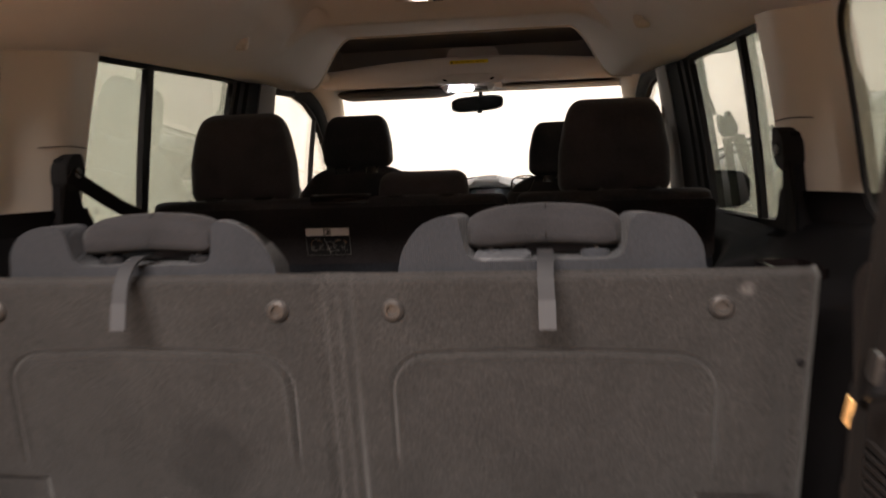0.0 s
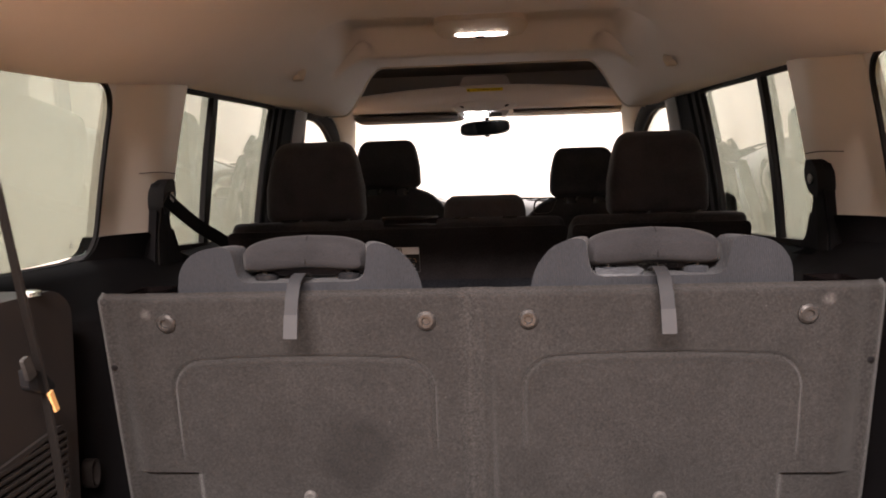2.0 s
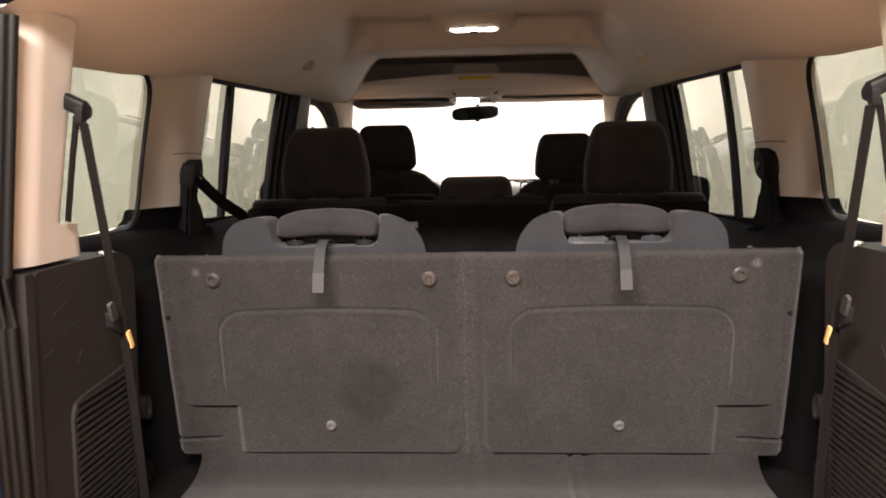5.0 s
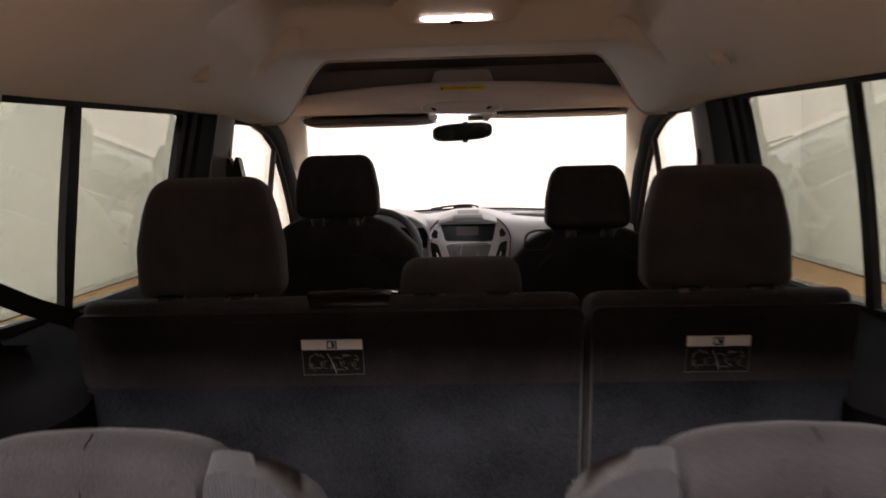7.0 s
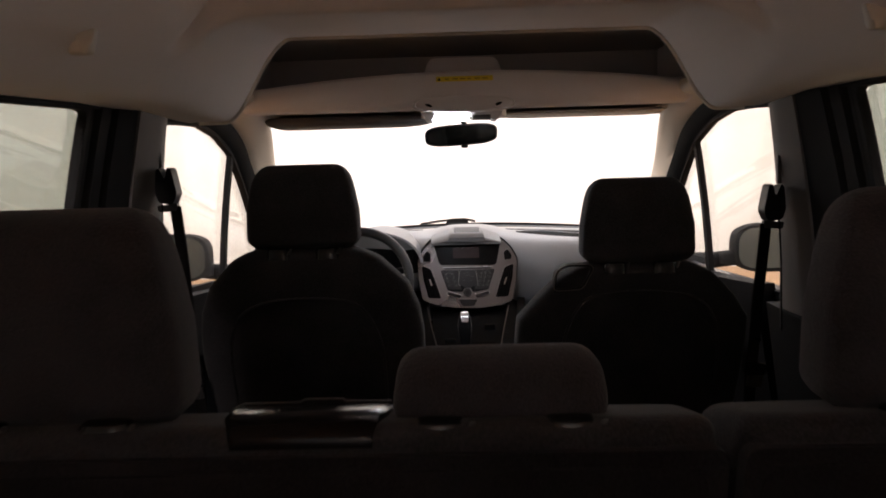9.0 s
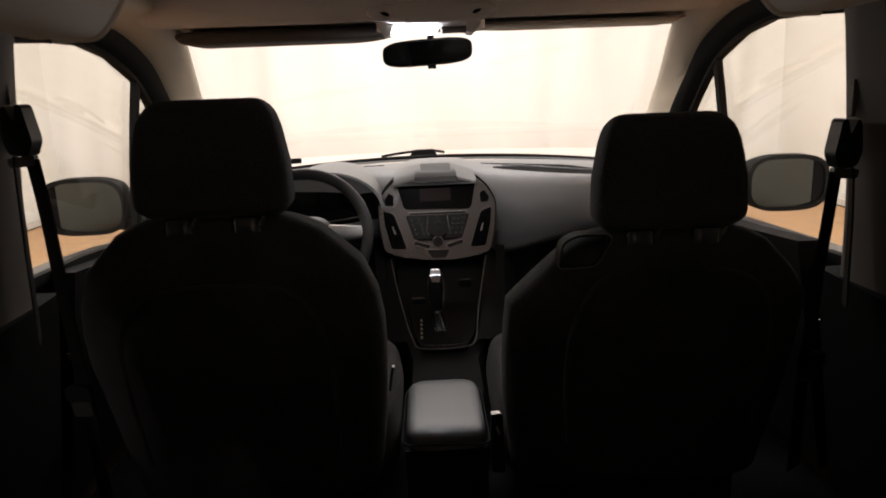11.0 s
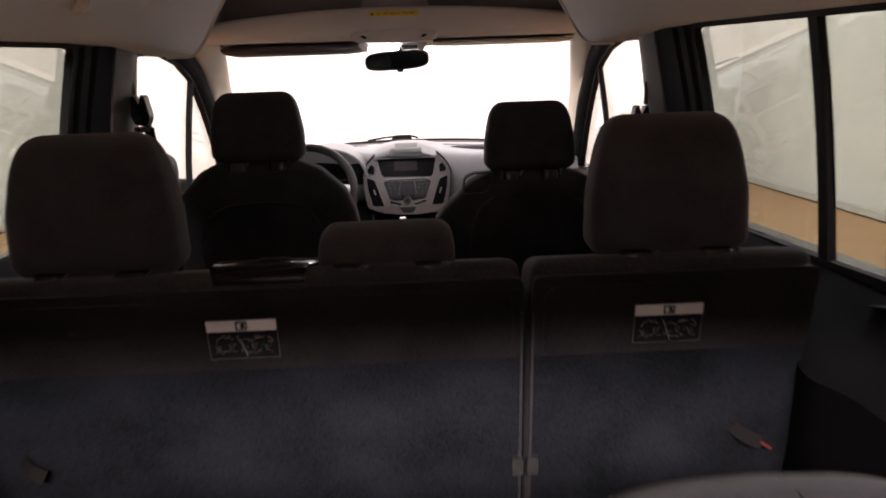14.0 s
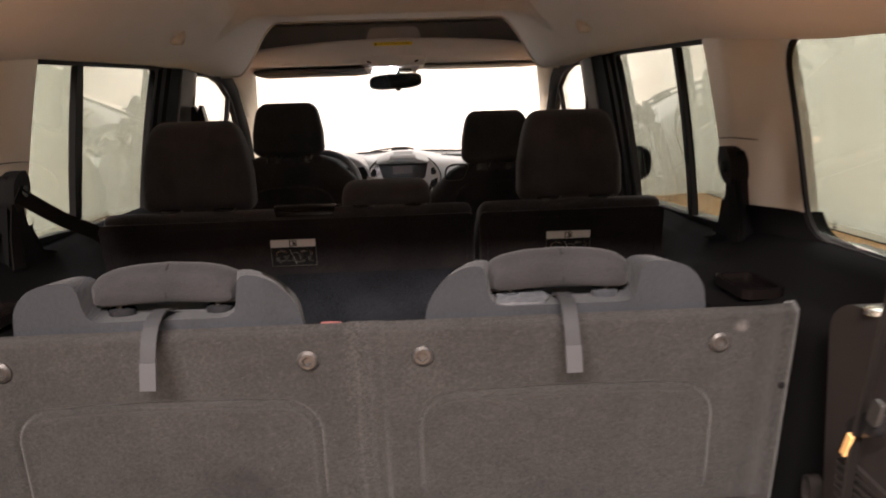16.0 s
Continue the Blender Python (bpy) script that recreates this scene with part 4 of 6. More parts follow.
# ---- load area side trim ----
for sgn, tag in ((-1, "left"), (1, "right")):
    trim = thing("load_side_trim", (sgn * 0.68, 0.74, 0.56), "black plastic load area side panel with slotted grille", "side panel", "load side panels")
    def TX(y, z, t, sgn=sgn):
        return (sgn * (0.658 - 0.03 * (z - 0.8) + t), y, z)
    part("panel", prism(bmesh.new(), rounded_poly([(0.575, 1.085), (0.85, 1.085), (0.892, 1.055), (0.892, 0.56), (0.575, 0.56)], 0.025), TX, 0.0, 0.12), TRIM, trim, bevel=0.010, segs=3)
    frame_out = rounded_poly([(0.656, 0.58), (0.656, 0.855), (0.862, 0.875), (0.862, 0.58)], 0.03)
    part("grille_frame", ringed(bmesh.new(), frame_out, grow(frame_out, -0.008), TX, -0.006, 0.002), TRIM, trim, bevel=0.002)
    for i in range(21):
        z = 0.592 + i * 0.0128
        part("slat", prism(bmesh.new(), [(0.664, z), (0.854, z + 0.004), (0.854, z + 0.0095), (0.664, z + 0.0055)], TX, -0.007, 0.001), TRIM, trim)
    for y0, z0, y1, z1 in ((0.655, 1.058, 0.628, 1.052), (0.662, 1.022, 0.625, 1.010), (0.690, 0.985, 0.655, 0.975), (0.618, 0.955, 0.592, 0.948), (0.70, 0.935, 0.684, 0.915)):
        part("scuff", prism(bmesh.new(), [(y0, z0), (y1, z1), (y1 + 0.001, z1 + 0.0016), (y0 - 0.002, z0 + 0.0018)], TX, -0.0007, 0.001), SCUFF, trim, "pale scuff mark")
    part("rear_edge", prism(bmesh.new(), [(0.552, 1.085), (0.573, 1.085), (0.573, 0.5), (0.552, 0.5)], TX, -0.004, 0.06), TRIM, trim, bevel=0.010, segs=3)
    # shelf ledge below the quarter window and wheel box
    ledge = bmesh.new()
    rings = []
    for y in np.linspace(0.80, 2.38, 44):
        w = (0.06 * ramp(y, 0.78, 0.95) + 0.10 * ramp(y, 1.02, 1.16)) * (1 - ramp(y, 1.5, 1.95) * 0.8)
        xo = side_x(y, 1.08) + 0.008
        zt = 1.062 - (0.026 if sgn < 0 else 0.054) * ramp(y, 1.42, 1.72)
        drop = 0.055 * (1 - ramp(y, 1.5, 1.9))
        rings.append([(sgn * xo, y, zt + 0.03), (sgn * (xo - 0.03), y, zt + 0.022), (sgn * (xo - 0.05 - 0.1 * w), y, zt + 0.004), (sgn * (xo - 0.06 - 0.25 * w), y, zt - drop * 0.8), (sgn * (xo - 0.06 - 0.8 * w), y, zt - drop - 0.006), (sgn * (xo - 0.07 - w), y, zt - drop - 0.03), (sgn * (xo - 0.075 - w), y, 0.45), (sgn * xo, y, 0.45)])
    loft(ledge, rings)
    part("ledge", ledge, LEDGE, trim, "matt black moulded ledge", smooth=50)
    part("cup_tray", ringed(bmesh.new(), rect(1.15, 1.29, 0.645, 0.725, 0.02), rect(1.16, 1.28, 0.653, 0.717, 0.015), lambda u, v, t, sgn=sgn: (sgn * v, u, 1.008 + t), 0.0, 0.018), INK_GLOSS, trim, "glossy black cup tray", bevel=0.003)
    part("tray_floor", prism(bmesh.new(), rect(1.155, 1.285, 0.648, 0.722, 0.015), lambda u, v, t, sgn=sgn: (sgn * v, u, 1.008 + t), 0.0, 0.0085), INK_GLOSS, trim)
    part("latch_ring", ringed(bmesh.new(), [(p.x, p.y) for p in oval((0.985, 0.735, 0), (1, 0, 0), (0, 1, 0), 0.014, 0.026, 2.4, 24)], [(p.x, p.y) for p in oval((0.985, 0.735, 0), (1, 0, 0), (0, 1, 0), 0.011, 0.022, 2.4, 24)], lambda u, v, t, sgn=sgn: (sgn * (0.6855 + t), u, v), 0.0, 0.02), TRIM, trim, bevel=0.002)
    # seal round the rear opening
    beads = tagged(new("rear_seal_" + tag), "black rubber seal round the rear opening", "door seal", kind="structure")
    for k, dx in enumerate((-0.009, 0.003, 0.015)):
        path = [(sgn * (0.668 - 0.12 * max(0, z - 1.09) + dx), 0.533 - 0.004 * k, z) for z in np.linspace(0.5, 1.45, 14)]
        part("seal_bead", tube(bmesh.new(), path, 0.0075, 12), GUIDE, beads)
    # open rear door, hinged at the body corner
    door = tagged(new("rear_door_" + tag), "open dark blue rear door swung back beside the opening", "door", kind="structure")
    hinge = Vector((sgn * 0.735, 0.53, 0))
    turn = Matrix.Translation(hinge) @ Matrix.Rotation(radians(-sgn * 4), 4, "Z")
    def DP(u, v, t, turn=turn, sgn=sgn):
        return turn @ Vector((sgn * t, -u, v))
    hole = rounded_poly([(0.09, 1.10), (0.63, 1.10), (0.63, 1.50), (0.09, 1.50)], 0.06)
    part("lower_panel", prism(bmesh.new(), rounded_poly([(0.0, 0.42), (0.72, 0.42), (0.72, 1.08), (0.0, 1.08)], 0.03), DP, 0.0, 0.07), PAINT, door, bevel=0.012)
    part("window_surround", ringed(bmesh.new(), rounded_poly([(0.0, 1.084), (0.72, 1.084), (0.72, 1.60), (0.0, 1.60)], 0.06), hole, DP, 0.01, 0.06), PAINT, door, bevel=0.006)
    part("inner_trim", prism(bmesh.new(), rounded_poly([(0.05, 0.48), (0.67, 0.48), (0.67, 1.02), (0.05, 1.02)], 0.04), DP, -0.02, -0.003), BLACK, door, "black plastic inner trim", bevel=0.006)
    pane = part("pane", prism(bmesh.new(), grow(hole, 0.004), DP, 0.03, 0.034), TINTED, door, "tinted pane")
    pane.visible_shadow = False
    part("plug", loft(bmesh.new(), [[DP(0.045 + 0.018 * math.cos(a), 1.33 + 0.018 * math.sin(a), t) for a in np.linspace(0, 2 * math.pi, 20, endpoint=False)] for t in (0.009, 0.002)]), PAINT, door)
structure("rear_header", prism(bmesh.new(), [(0.51, 1.565), (0.56, 1.56), (0.60, 1.63), (0.51, 1.76)], lambda y, z, t: (t, y, z), -0.70, 0.70), CREAM, "cream trim over the rear opening", "trim", bevel=0.01)

# ---- third row seats ----
def lean3(z):
    return 0.905 - 0.165 * (z - 1.063)


def third_seat(sgn, label):
    X0, X1 = (0.0, 0.625)
    seat = thing("jump_seat", (sgn * 0.30, 1.0, 0.6), label, "car seat", "third row seats")
    # carpeted back panel with pressed grooves
    bm = bmesh.new()
    nx, nz = 230, 180
    rows = []
    zs = np.linspace(0.635, 1.066, nz)
    for z in zs:
        row = []
        for x in np.linspace(X0, X1, nx):
            d = 0.0
            # pressed arch over the middle, fading out downwards
            cx, cz, hx, hz, r = 0.288, 0.775, 0.216, 0.174 + 0.008 * (1 - ((x - 0.288) / 0.216) ** 2), 0.05
            qx, qz = max(abs(x - cx) - hx + r, 0), max(abs(z - cz) - hz + r, 0)
            sd = math.hypot(qx, qz) - r + min(max(abs(x - cx) - hx + r, abs(z - cz) - hz + r), 0)
            arch = ramp(z, 0.765, 0.82)
            d -= 0.0060 * math.exp(-(sd / 0.0030) ** 2) * arch
            d += 0.0030 * math.exp(-((sd + 0.007) / 0.005) ** 2) * arch
            # raised lower field with a step at its outer side
            outer = 1 - ramp(x, 0.472, 0.488) if z < 0.752 else 1 - ramp(x, 0.560, 0.600)
            if x > 0.478:
                outer = outer + (1 - ramp(x, 0.560, 0.600) - outer) * ramp(z, 0.748, 0.756)
            d += 0.0115 * ramp(z, 0.640, 0.648) * ramp(x - 0.012 * (1 - ramp(z, 0.645, 0.672)) ** 2, 0.016, 0.032) * outer * (1 - 0.55 * ramp(z, 0.765, 0.96))
            # slit by the outer lower corner
            d -= 0.014 * math.exp(-((z - 0.673 - 0.06 * (0.57 - x)) / 0.0028) ** 2) * ramp(x, 0.515, 0.54)
            d += 0.0032 * math.exp(-((x - 0.010) / 0.005) ** 2) * (1 - ramp(z, 1.0, 1.05))
            d -= 0.016 * ramp(z, 1.050, 1.066) ** 2 + 0.018 * ramp(x, 0.604, 0.625) ** 2 + 0.004 * (1 - ramp(z, 0.635, 0.643))
            d -= 0.001 * math.exp(-((x - 0.592) / 0.010) ** 2) * ramp(z, 0.78, 0.80)
            d += 0.0012 * (1 - ramp(z, 1.02, 1.06)) * noise.noise(Vector((x * 14 * sgn, z * 14, 1.5)))
            row.append((sgn * x, lean3(z) - d, z))
        rows.append(row)
    loft(bm, rows, cap=False, closed=False)
    r = bmesh.ops.extrude_edge_only(bm, edges=[e for e in bm.edges if e.is_boundary])
    for v in r["geom"]:
        if isinstance(v, bmesh.types.BMVert):
            v.co.y += 0.028
            if v.co.z > 1.06:
                v.co.z -= 0.010
    back = part("back_panel", bm, FELT, seat, "grey needle-felt carpet back", smooth=60)
    for bx, bz, m in ((0.08, 1.016, BOLT), (0.502, 1.018, BOLT), (0.29, 0.7085, ZINC)):
        rad = 0.0155 if m is BOLT else 0.011
        y = lean3(bz) - (0.0068 if m is BOLT else 0.0135)
        b = part("bolt", loft(bmesh.new(), [oval((sgn * bx, y + 0.004, bz), (1, 0, 0), (0, -0.16, 1), rad, rad, 2, 28), oval((sgn * bx, y - 0.002, bz), (1, 0, 0), (0, -0.16, 1), rad, rad, 2, 28), oval((sgn * bx, y - 0.006, bz), (1, 0, 0), (0, -0.16, 1), rad * 0.72, rad * 0.72, 2, 28), oval((sgn * bx, y - 0.006, bz), (1, 0, 0), (0, -0.16, 1), rad * 0.45, rad * 0.45, 2, 28), oval((sgn * bx, y - 0.002, bz), (1, 0, 0), (0, -0.16, 1), rad * 0.4, rad * 0.4, 2, 28)]), m, seat, "worn round steel bolt")
    part("slit_thread", tube(bmesh.new(), [(sgn * x, lean3(0.67) + 0.002, 0.668 + 0.06 * (0.57 - x)) for x in (0.525, 0.56, 0.59, 0.62)], 0.0008, 6), STRAP_END, seat, "pale thread at the slit")
    part("rivet", loft(bmesh.new(), [oval((sgn * 0.604, lean3(0.941) + k, 0.941), (1, 0, 0), (0, 0, 1), q, q, 2, 16) for k, q in ((0.004, 0.005), (-0.002, 0.005), (-0.003, 0.003))]), BLACK, seat)
    # upholstered shoulders with a slot for the headrest
    prof = [(0.082, 0.75), (0.082, 1.045), (0.092, 1.095), (0.118, 1.128), (0.148, 1.140), (0.170, 1.139), (0.180, 1.078), (0.385, 1.078), (0.392, 1.138), (0.43, 1.138), (0.462, 1.126), (0.482, 1.10), (0.490, 1.05), (0.490, 0.75)]
    bm = bmesh.new()
    prism(bm, [(sgn * u, v) for u, v in rounded_poly(prof, 0.02, 3)], lambda u, v, t: (sgn * 0.285 + (u - sgn * 0.285) * (0.90 if t > 1 else 1.0), t + 0.165 * (1.063 - v) - (0.9 * max(0.0, v - 1.07) if t > 1 else 0.0), v), 0.926, 1.03)
    part("backrest", bm, FABRIC_GREY, seat, "grey cloth backrest", bevel=0.016, segs=4, smooth=70)
    part("cushion", pad(bmesh.new(), [(0.62, sgn * 0.295, 1.27, 0.21, 0.22), (0.76, sgn * 0.295, 1.27, 0.21, 0.22)], 0.04, 5), FABRIC_GREY, seat)
    # headrest, folded low
    bm = bmesh.new()
    rings = []
    prof = [(0.936, 1.106, 1.126), (0.940, 1.101, 1.138), (0.949, 1.098, 1.146), (0.962, 1.096, 1.151), (0.975, 1.093, 1.151), (0.995, 1.094, 1.144), (1.015, 1.096, 1.132), (1.032, 1.100, 1.122), (1.036, 1.106, 1.112)]
    for yy, a, b in prof:
        w = 0.1035 if 0.945 < yy < 1.01 else 0.095
        ring = oval((sgn * 0.281, yy, (a + b) / 2), (1, 0, 0), (0, 0, 1), w, (b - a) / 2, 4.5, 40)
        for p in ring:
            p.z -= 0.010 * ((p.x - sgn * 0.281) / 0.1) ** 2
        rings.append(ring)
    loft(bm, rings)
    hr = part("headrest", bm, FABRIC_REST, seat, "low grey cloth headrest, its shade put into the colour", smooth=60)
    part("seam", tube(bmesh.new(), [(sgn * 0.281 + 0.004, y - 0.0005, z) for y, z in ((0.936, 1.106), (0.9385, 1.125), (0.949, 1.1455), (0.962, 1.1508))], 0.0009, 6), CONSOLE, hr)
    for u in (0.211, 0.351):
        part("post_sleeve", loft(bmesh.new(), [oval((sgn * u, 0.965, z), (1, 0, 0), (0, 1, 0), q, q * 0.8, 2, 20) for z, q in ((1.075, 0.0195), (1.086, 0.0195), (1.089, 0.016), (1.091, 0.011))]), FABRIC_GREY if sgn > 0 else GLOSS, seat)
        part("post", tube(bmesh.new(), [(sgn * u, 0.957, 1.08), (sgn * u, 0.957, 1.112)], 0.0042), BOLT, seat, "steel headrest post")
    # pull strap over the top edge
    s = [(sgn * 0.283, 0.96, 1.084), (sgn * 0.283, 0.925, 1.091), (sgn * 0.283, 0.893, 1.083), (sgn * 0.283, 0.873, 1.062), (sgn * 0.284, 0.865, 1.035)]
    strap = part("pull_strap", ribbon(bmesh.new(), smooth_path(s, 6), (1, 0, 0), 0.0205), STRAP, seat, "grey webbing pull strap")
    part("strap_end", ribbon(bmesh.new(), [(sgn * 0.284, 0.8648, 1.036), (sgn * 0.2845, 0.858, 1.000)], (1, 0, 0), 0.0215, 0.0022), STRAP_END, strap)
    if sgn > 0:
        # pale shiny patch, on the right seat only
        part("slot_patch", prism(bmesh.new(), rounded_poly([(0.188, 0.930), (0.256, 0.928), (0.266, 0.945), (0.256, 0.966), (0.192, 0.966)], 0.006), lambda u, v, t: (u, v, t - 0.25 * (0.93 - v)), 1.074, 1.0815), PALE_PATCH, seat, "shiny pale patch in the headrest slot", bevel=0.003)
    return seat


third_seat(-1, "grey third-row car seat with carpeted back and pull strap")
third_seat(1, "grey third-row car seat with carpeted back and pull strap")
solo("red_tag", ribbon(bmesh.new(), [(-0.066, 0.960, 1.0515), (-0.052, 0.961, 1.0518), (-0.037, 0.960, 1.0505)], (0, 0.2, 1), 0.008), RED, "small red cloth tag behind the third-row seats", "tag")


# ---- second row bench ----
def lean2(z):
    return 1.602 - 0.17 * (z - 1.12)


def bench_part(x0, x1, name, label):
    b = thing(name, ((x0 + x1) / 2, 1.7, 0.44), label, "car seat", "second row seats")
    bm = bmesh.new()
    zs = np.linspace(0.50, 1.122, 40)
    rings = []
    w = (x1 - x0) / 2
    cx = (x0 + x1) / 2
    for z, s in [(z, 0.0) for z in zs[:-1]] + [(1.122 + 0.022 * math.sin(q), 0.03 * (1 - math.cos(q))) for q in np.linspace(0, math.pi / 2, 7)]:
        outer = 0.02 * ramp(z, 1.08, 1.122)
        ring = oval((cx, lean2(z) + 0.075 + 0.012, z), (1, 0, 0), (0, 1, 0), w - s * 0.6 - outer * 0.3, 0.075 - s, 9, 64)
        for p in ring:
            p.z -= 0.22 * max(0.0, p.y - 1.615) * ramp(z, 1.0, 1.12)
        rings.append(ring)
    loft(bm, rings)
    part("backrest", bm, FABRIC_FRONT, b, "charcoal cloth backrest", smooth=50)
    on_back = lambda u, v, t: (u, lean2(v) + t, v)
    part("back_carpet", prism(bmesh.new(), rect(x0 + 0.005, x1 - 0.005, 0.50, 0.984), on_back, 0.004, 0.02), CARPET_DARK, b, "dark blue-grey felt carpet backing", bevel=0.003)
    cover = rounded_poly([(x0 + 0.004, 0.982), (x1 - 0.004, 0.982), (x1 - 0.004, 1.116), (x0 + 0.004, 1.116)], 0.016)
    part("back_cover", prism(bmesh.new(), cover, on_back, 0.0035, 0.022), FABRIC_BACK, b, "dark brown cloth over the top of the back", bevel=0.0015)
    seam = [on_back(u, v, 0.0034) for u, v in smooth_flat([(x0 + 0.022, 0.99), (x0 + 0.022, 1.075), (x0 + 0.034, 1.094), (x0 + 0.06, 1.099), (x1 - 0.06, 1.099), (x1 - 0.034, 1.094), (x1 - 0.022, 1.075), (x1 - 0.022, 0.99)])]
    part("back_seam", tube(bmesh.new(), seam, 0.0010, 6), FABRIC_BACK, b, "sewn seam")
    part("cushion", pad(bmesh.new(), [(0.56, cx, 1.98, w, 0.24), (0.70, cx, 1.98, w, 0.24)], 0.05, 6), FABRIC_DARK, b)
    part("base", boxed(x0 + 0.03, x1 - 0.03, 1.78, 2.2, 0.44, 0.61), BLACK, b)
    return b


def smooth_flat(pts):
    return [(p.x, p.y) for p in smooth_path([(u, v, 0) for u, v in pts], 4)]


def tall_headrest(seat, cx, cy, z0, z1, w0, w1, dep, m=None):
    """A headrest, wider at its foot (w0) than at its crown (w1)."""
    bm = bmesh.new()
    h = z1 - z0
    lv = [(z0, cx, cy, w0 * 0.97, dep * 0.8), (z0 + h * 0.12, cx, cy, w0, dep), (z0 + h * 0.45, cx, cy, w0 * 0.985, dep), (z0 + h * 0.75, cx, cy + 0.004, (w0 + w1) / 2, dep * 0.92), (z0 + h * 0.92, cx, cy + 0.008, w1 * 1.02, dep * 0.75), (z1, cx, cy + 0.01, w1, dep * 0.55)]
    pad(bm, lv, min(0.03, h * 0.3), 4.2, 44)
    hr = part("headrest", bm, m or FABRIC_DARK, seat, smooth=60)
    return hr


def posts(seat, xs, y, z0, z1, dy=0.036, metal=None):
    """Headrest posts in low sleeves, each with a small release lever."""
    for x in xs:
        part("post_sleeve", loft(bmesh.new(), [oval((x, y - dy, z), (1, 0, 0), (0, 1, 0), q, q * 0.62, 2.8, 24) for z, q in ((z0 - 0.014, 0.026), (z0 + 0.006, 0.025), (z0 + 0.010, 0.022), (z0 + 0.011, 0.012))]), GLOSS, seat, "black headrest sleeve")
        part("release_lever", loft(bmesh.new(), [oval((x + u, y - dy - 0.010, z0 + v), (1, 0, 0), (0, 1, 0), q, q * 0.8, 2.4, 12) for u, v, q in ((0.024, -0.004, 0.004), (0.027, 0.004, 0.0038), (0.031, 0.011, 0.003))]), BOLT, seat, "dull metal release lever")
        part("post", tube(bmesh.new(), [(x, y, z0 - 0.01), (x, y, z1)], 0.006), metal or CHROME, seat, "steel headrest post")


wide = bench_part(-0.662, 0.213, "wide_bench_seat", "charcoal cloth two-thirds bench seat with label on its back")
tall_headrest(wide, -0.441, 1.695, 1.124, 1.346, 0.130, 0.100, 0.055)
posts(wide, (-0.500, -0.376), 1.70, 1.133, 1.16, 0.062)
tall_headrest(wide, 0.0045, 1.690, 1.119, 1.194, 0.1085, 0.098, 0.045)
posts(wide, (-0.055, 0.068), 1.69, 1.129, 1.15, 0.056)
# flat belt guide let into the bench's top
rows = [[(x0, y, z - 0.006), (x0, y, z), (x0 + 0.006, y, z + 0.003), (x1 - 0.006, y, z + 0.003), (x1, y, z), (x1, y, z - 0.006)] for y, z, x0, x1 in ((1.612, 1.128, -0.250, -0.118), (1.618, 1.138, -0.254, -0.116), (1.640, 1.1435, -0.262, -0.111), (1.680, 1.1355, -0.270, -0.108), (1.708, 1.1305, -0.272, -0.107), (1.713, 1.128, -0.272, -0.107))]
part("belt_guide", loft(bmesh.new(), rows), INK_GLOSS, wide, "glossy black belt guide", smooth=60)
# bright tube drawn as the highlight along the guide's front lip
part("guide_lip_highlight", tube(bmesh.new(), [(-0.270, 1.690, 1.136), (-0.264, 1.711, 1.1345), (-0.205, 1.713, 1.1345), (-0.200, 1.713, 1.1375), (-0.160, 1.713, 1.1375), (-0.156, 1.713, 1.1345), (-0.108, 1.712, 1.1345)], 0.0012, 8), BOLT, wide, "metal tube drawn as the highlight on the guide's front lip")
narrow = bench_part(0.219, 0.662, "narrow_bench_seat", "charcoal cloth one-third bench seat with label on its back")
tall_headrest(narrow, 0.4475, 1.695, 1.124, 1.346, 0.126, 0.098, 0.055)
posts(narrow, (0.386, 0.510), 1.70, 1.133, 1.16, 0.062)
for x in (0.207, 0.224):
    part("seam_strip", ribbon(bmesh.new(), [(x, lean2(z) + 0.001, z) for z in (1.06, 0.9, 0.7, 0.55)], (1, 0, 0), 0.004), FABRIC_FRONT, narrow)

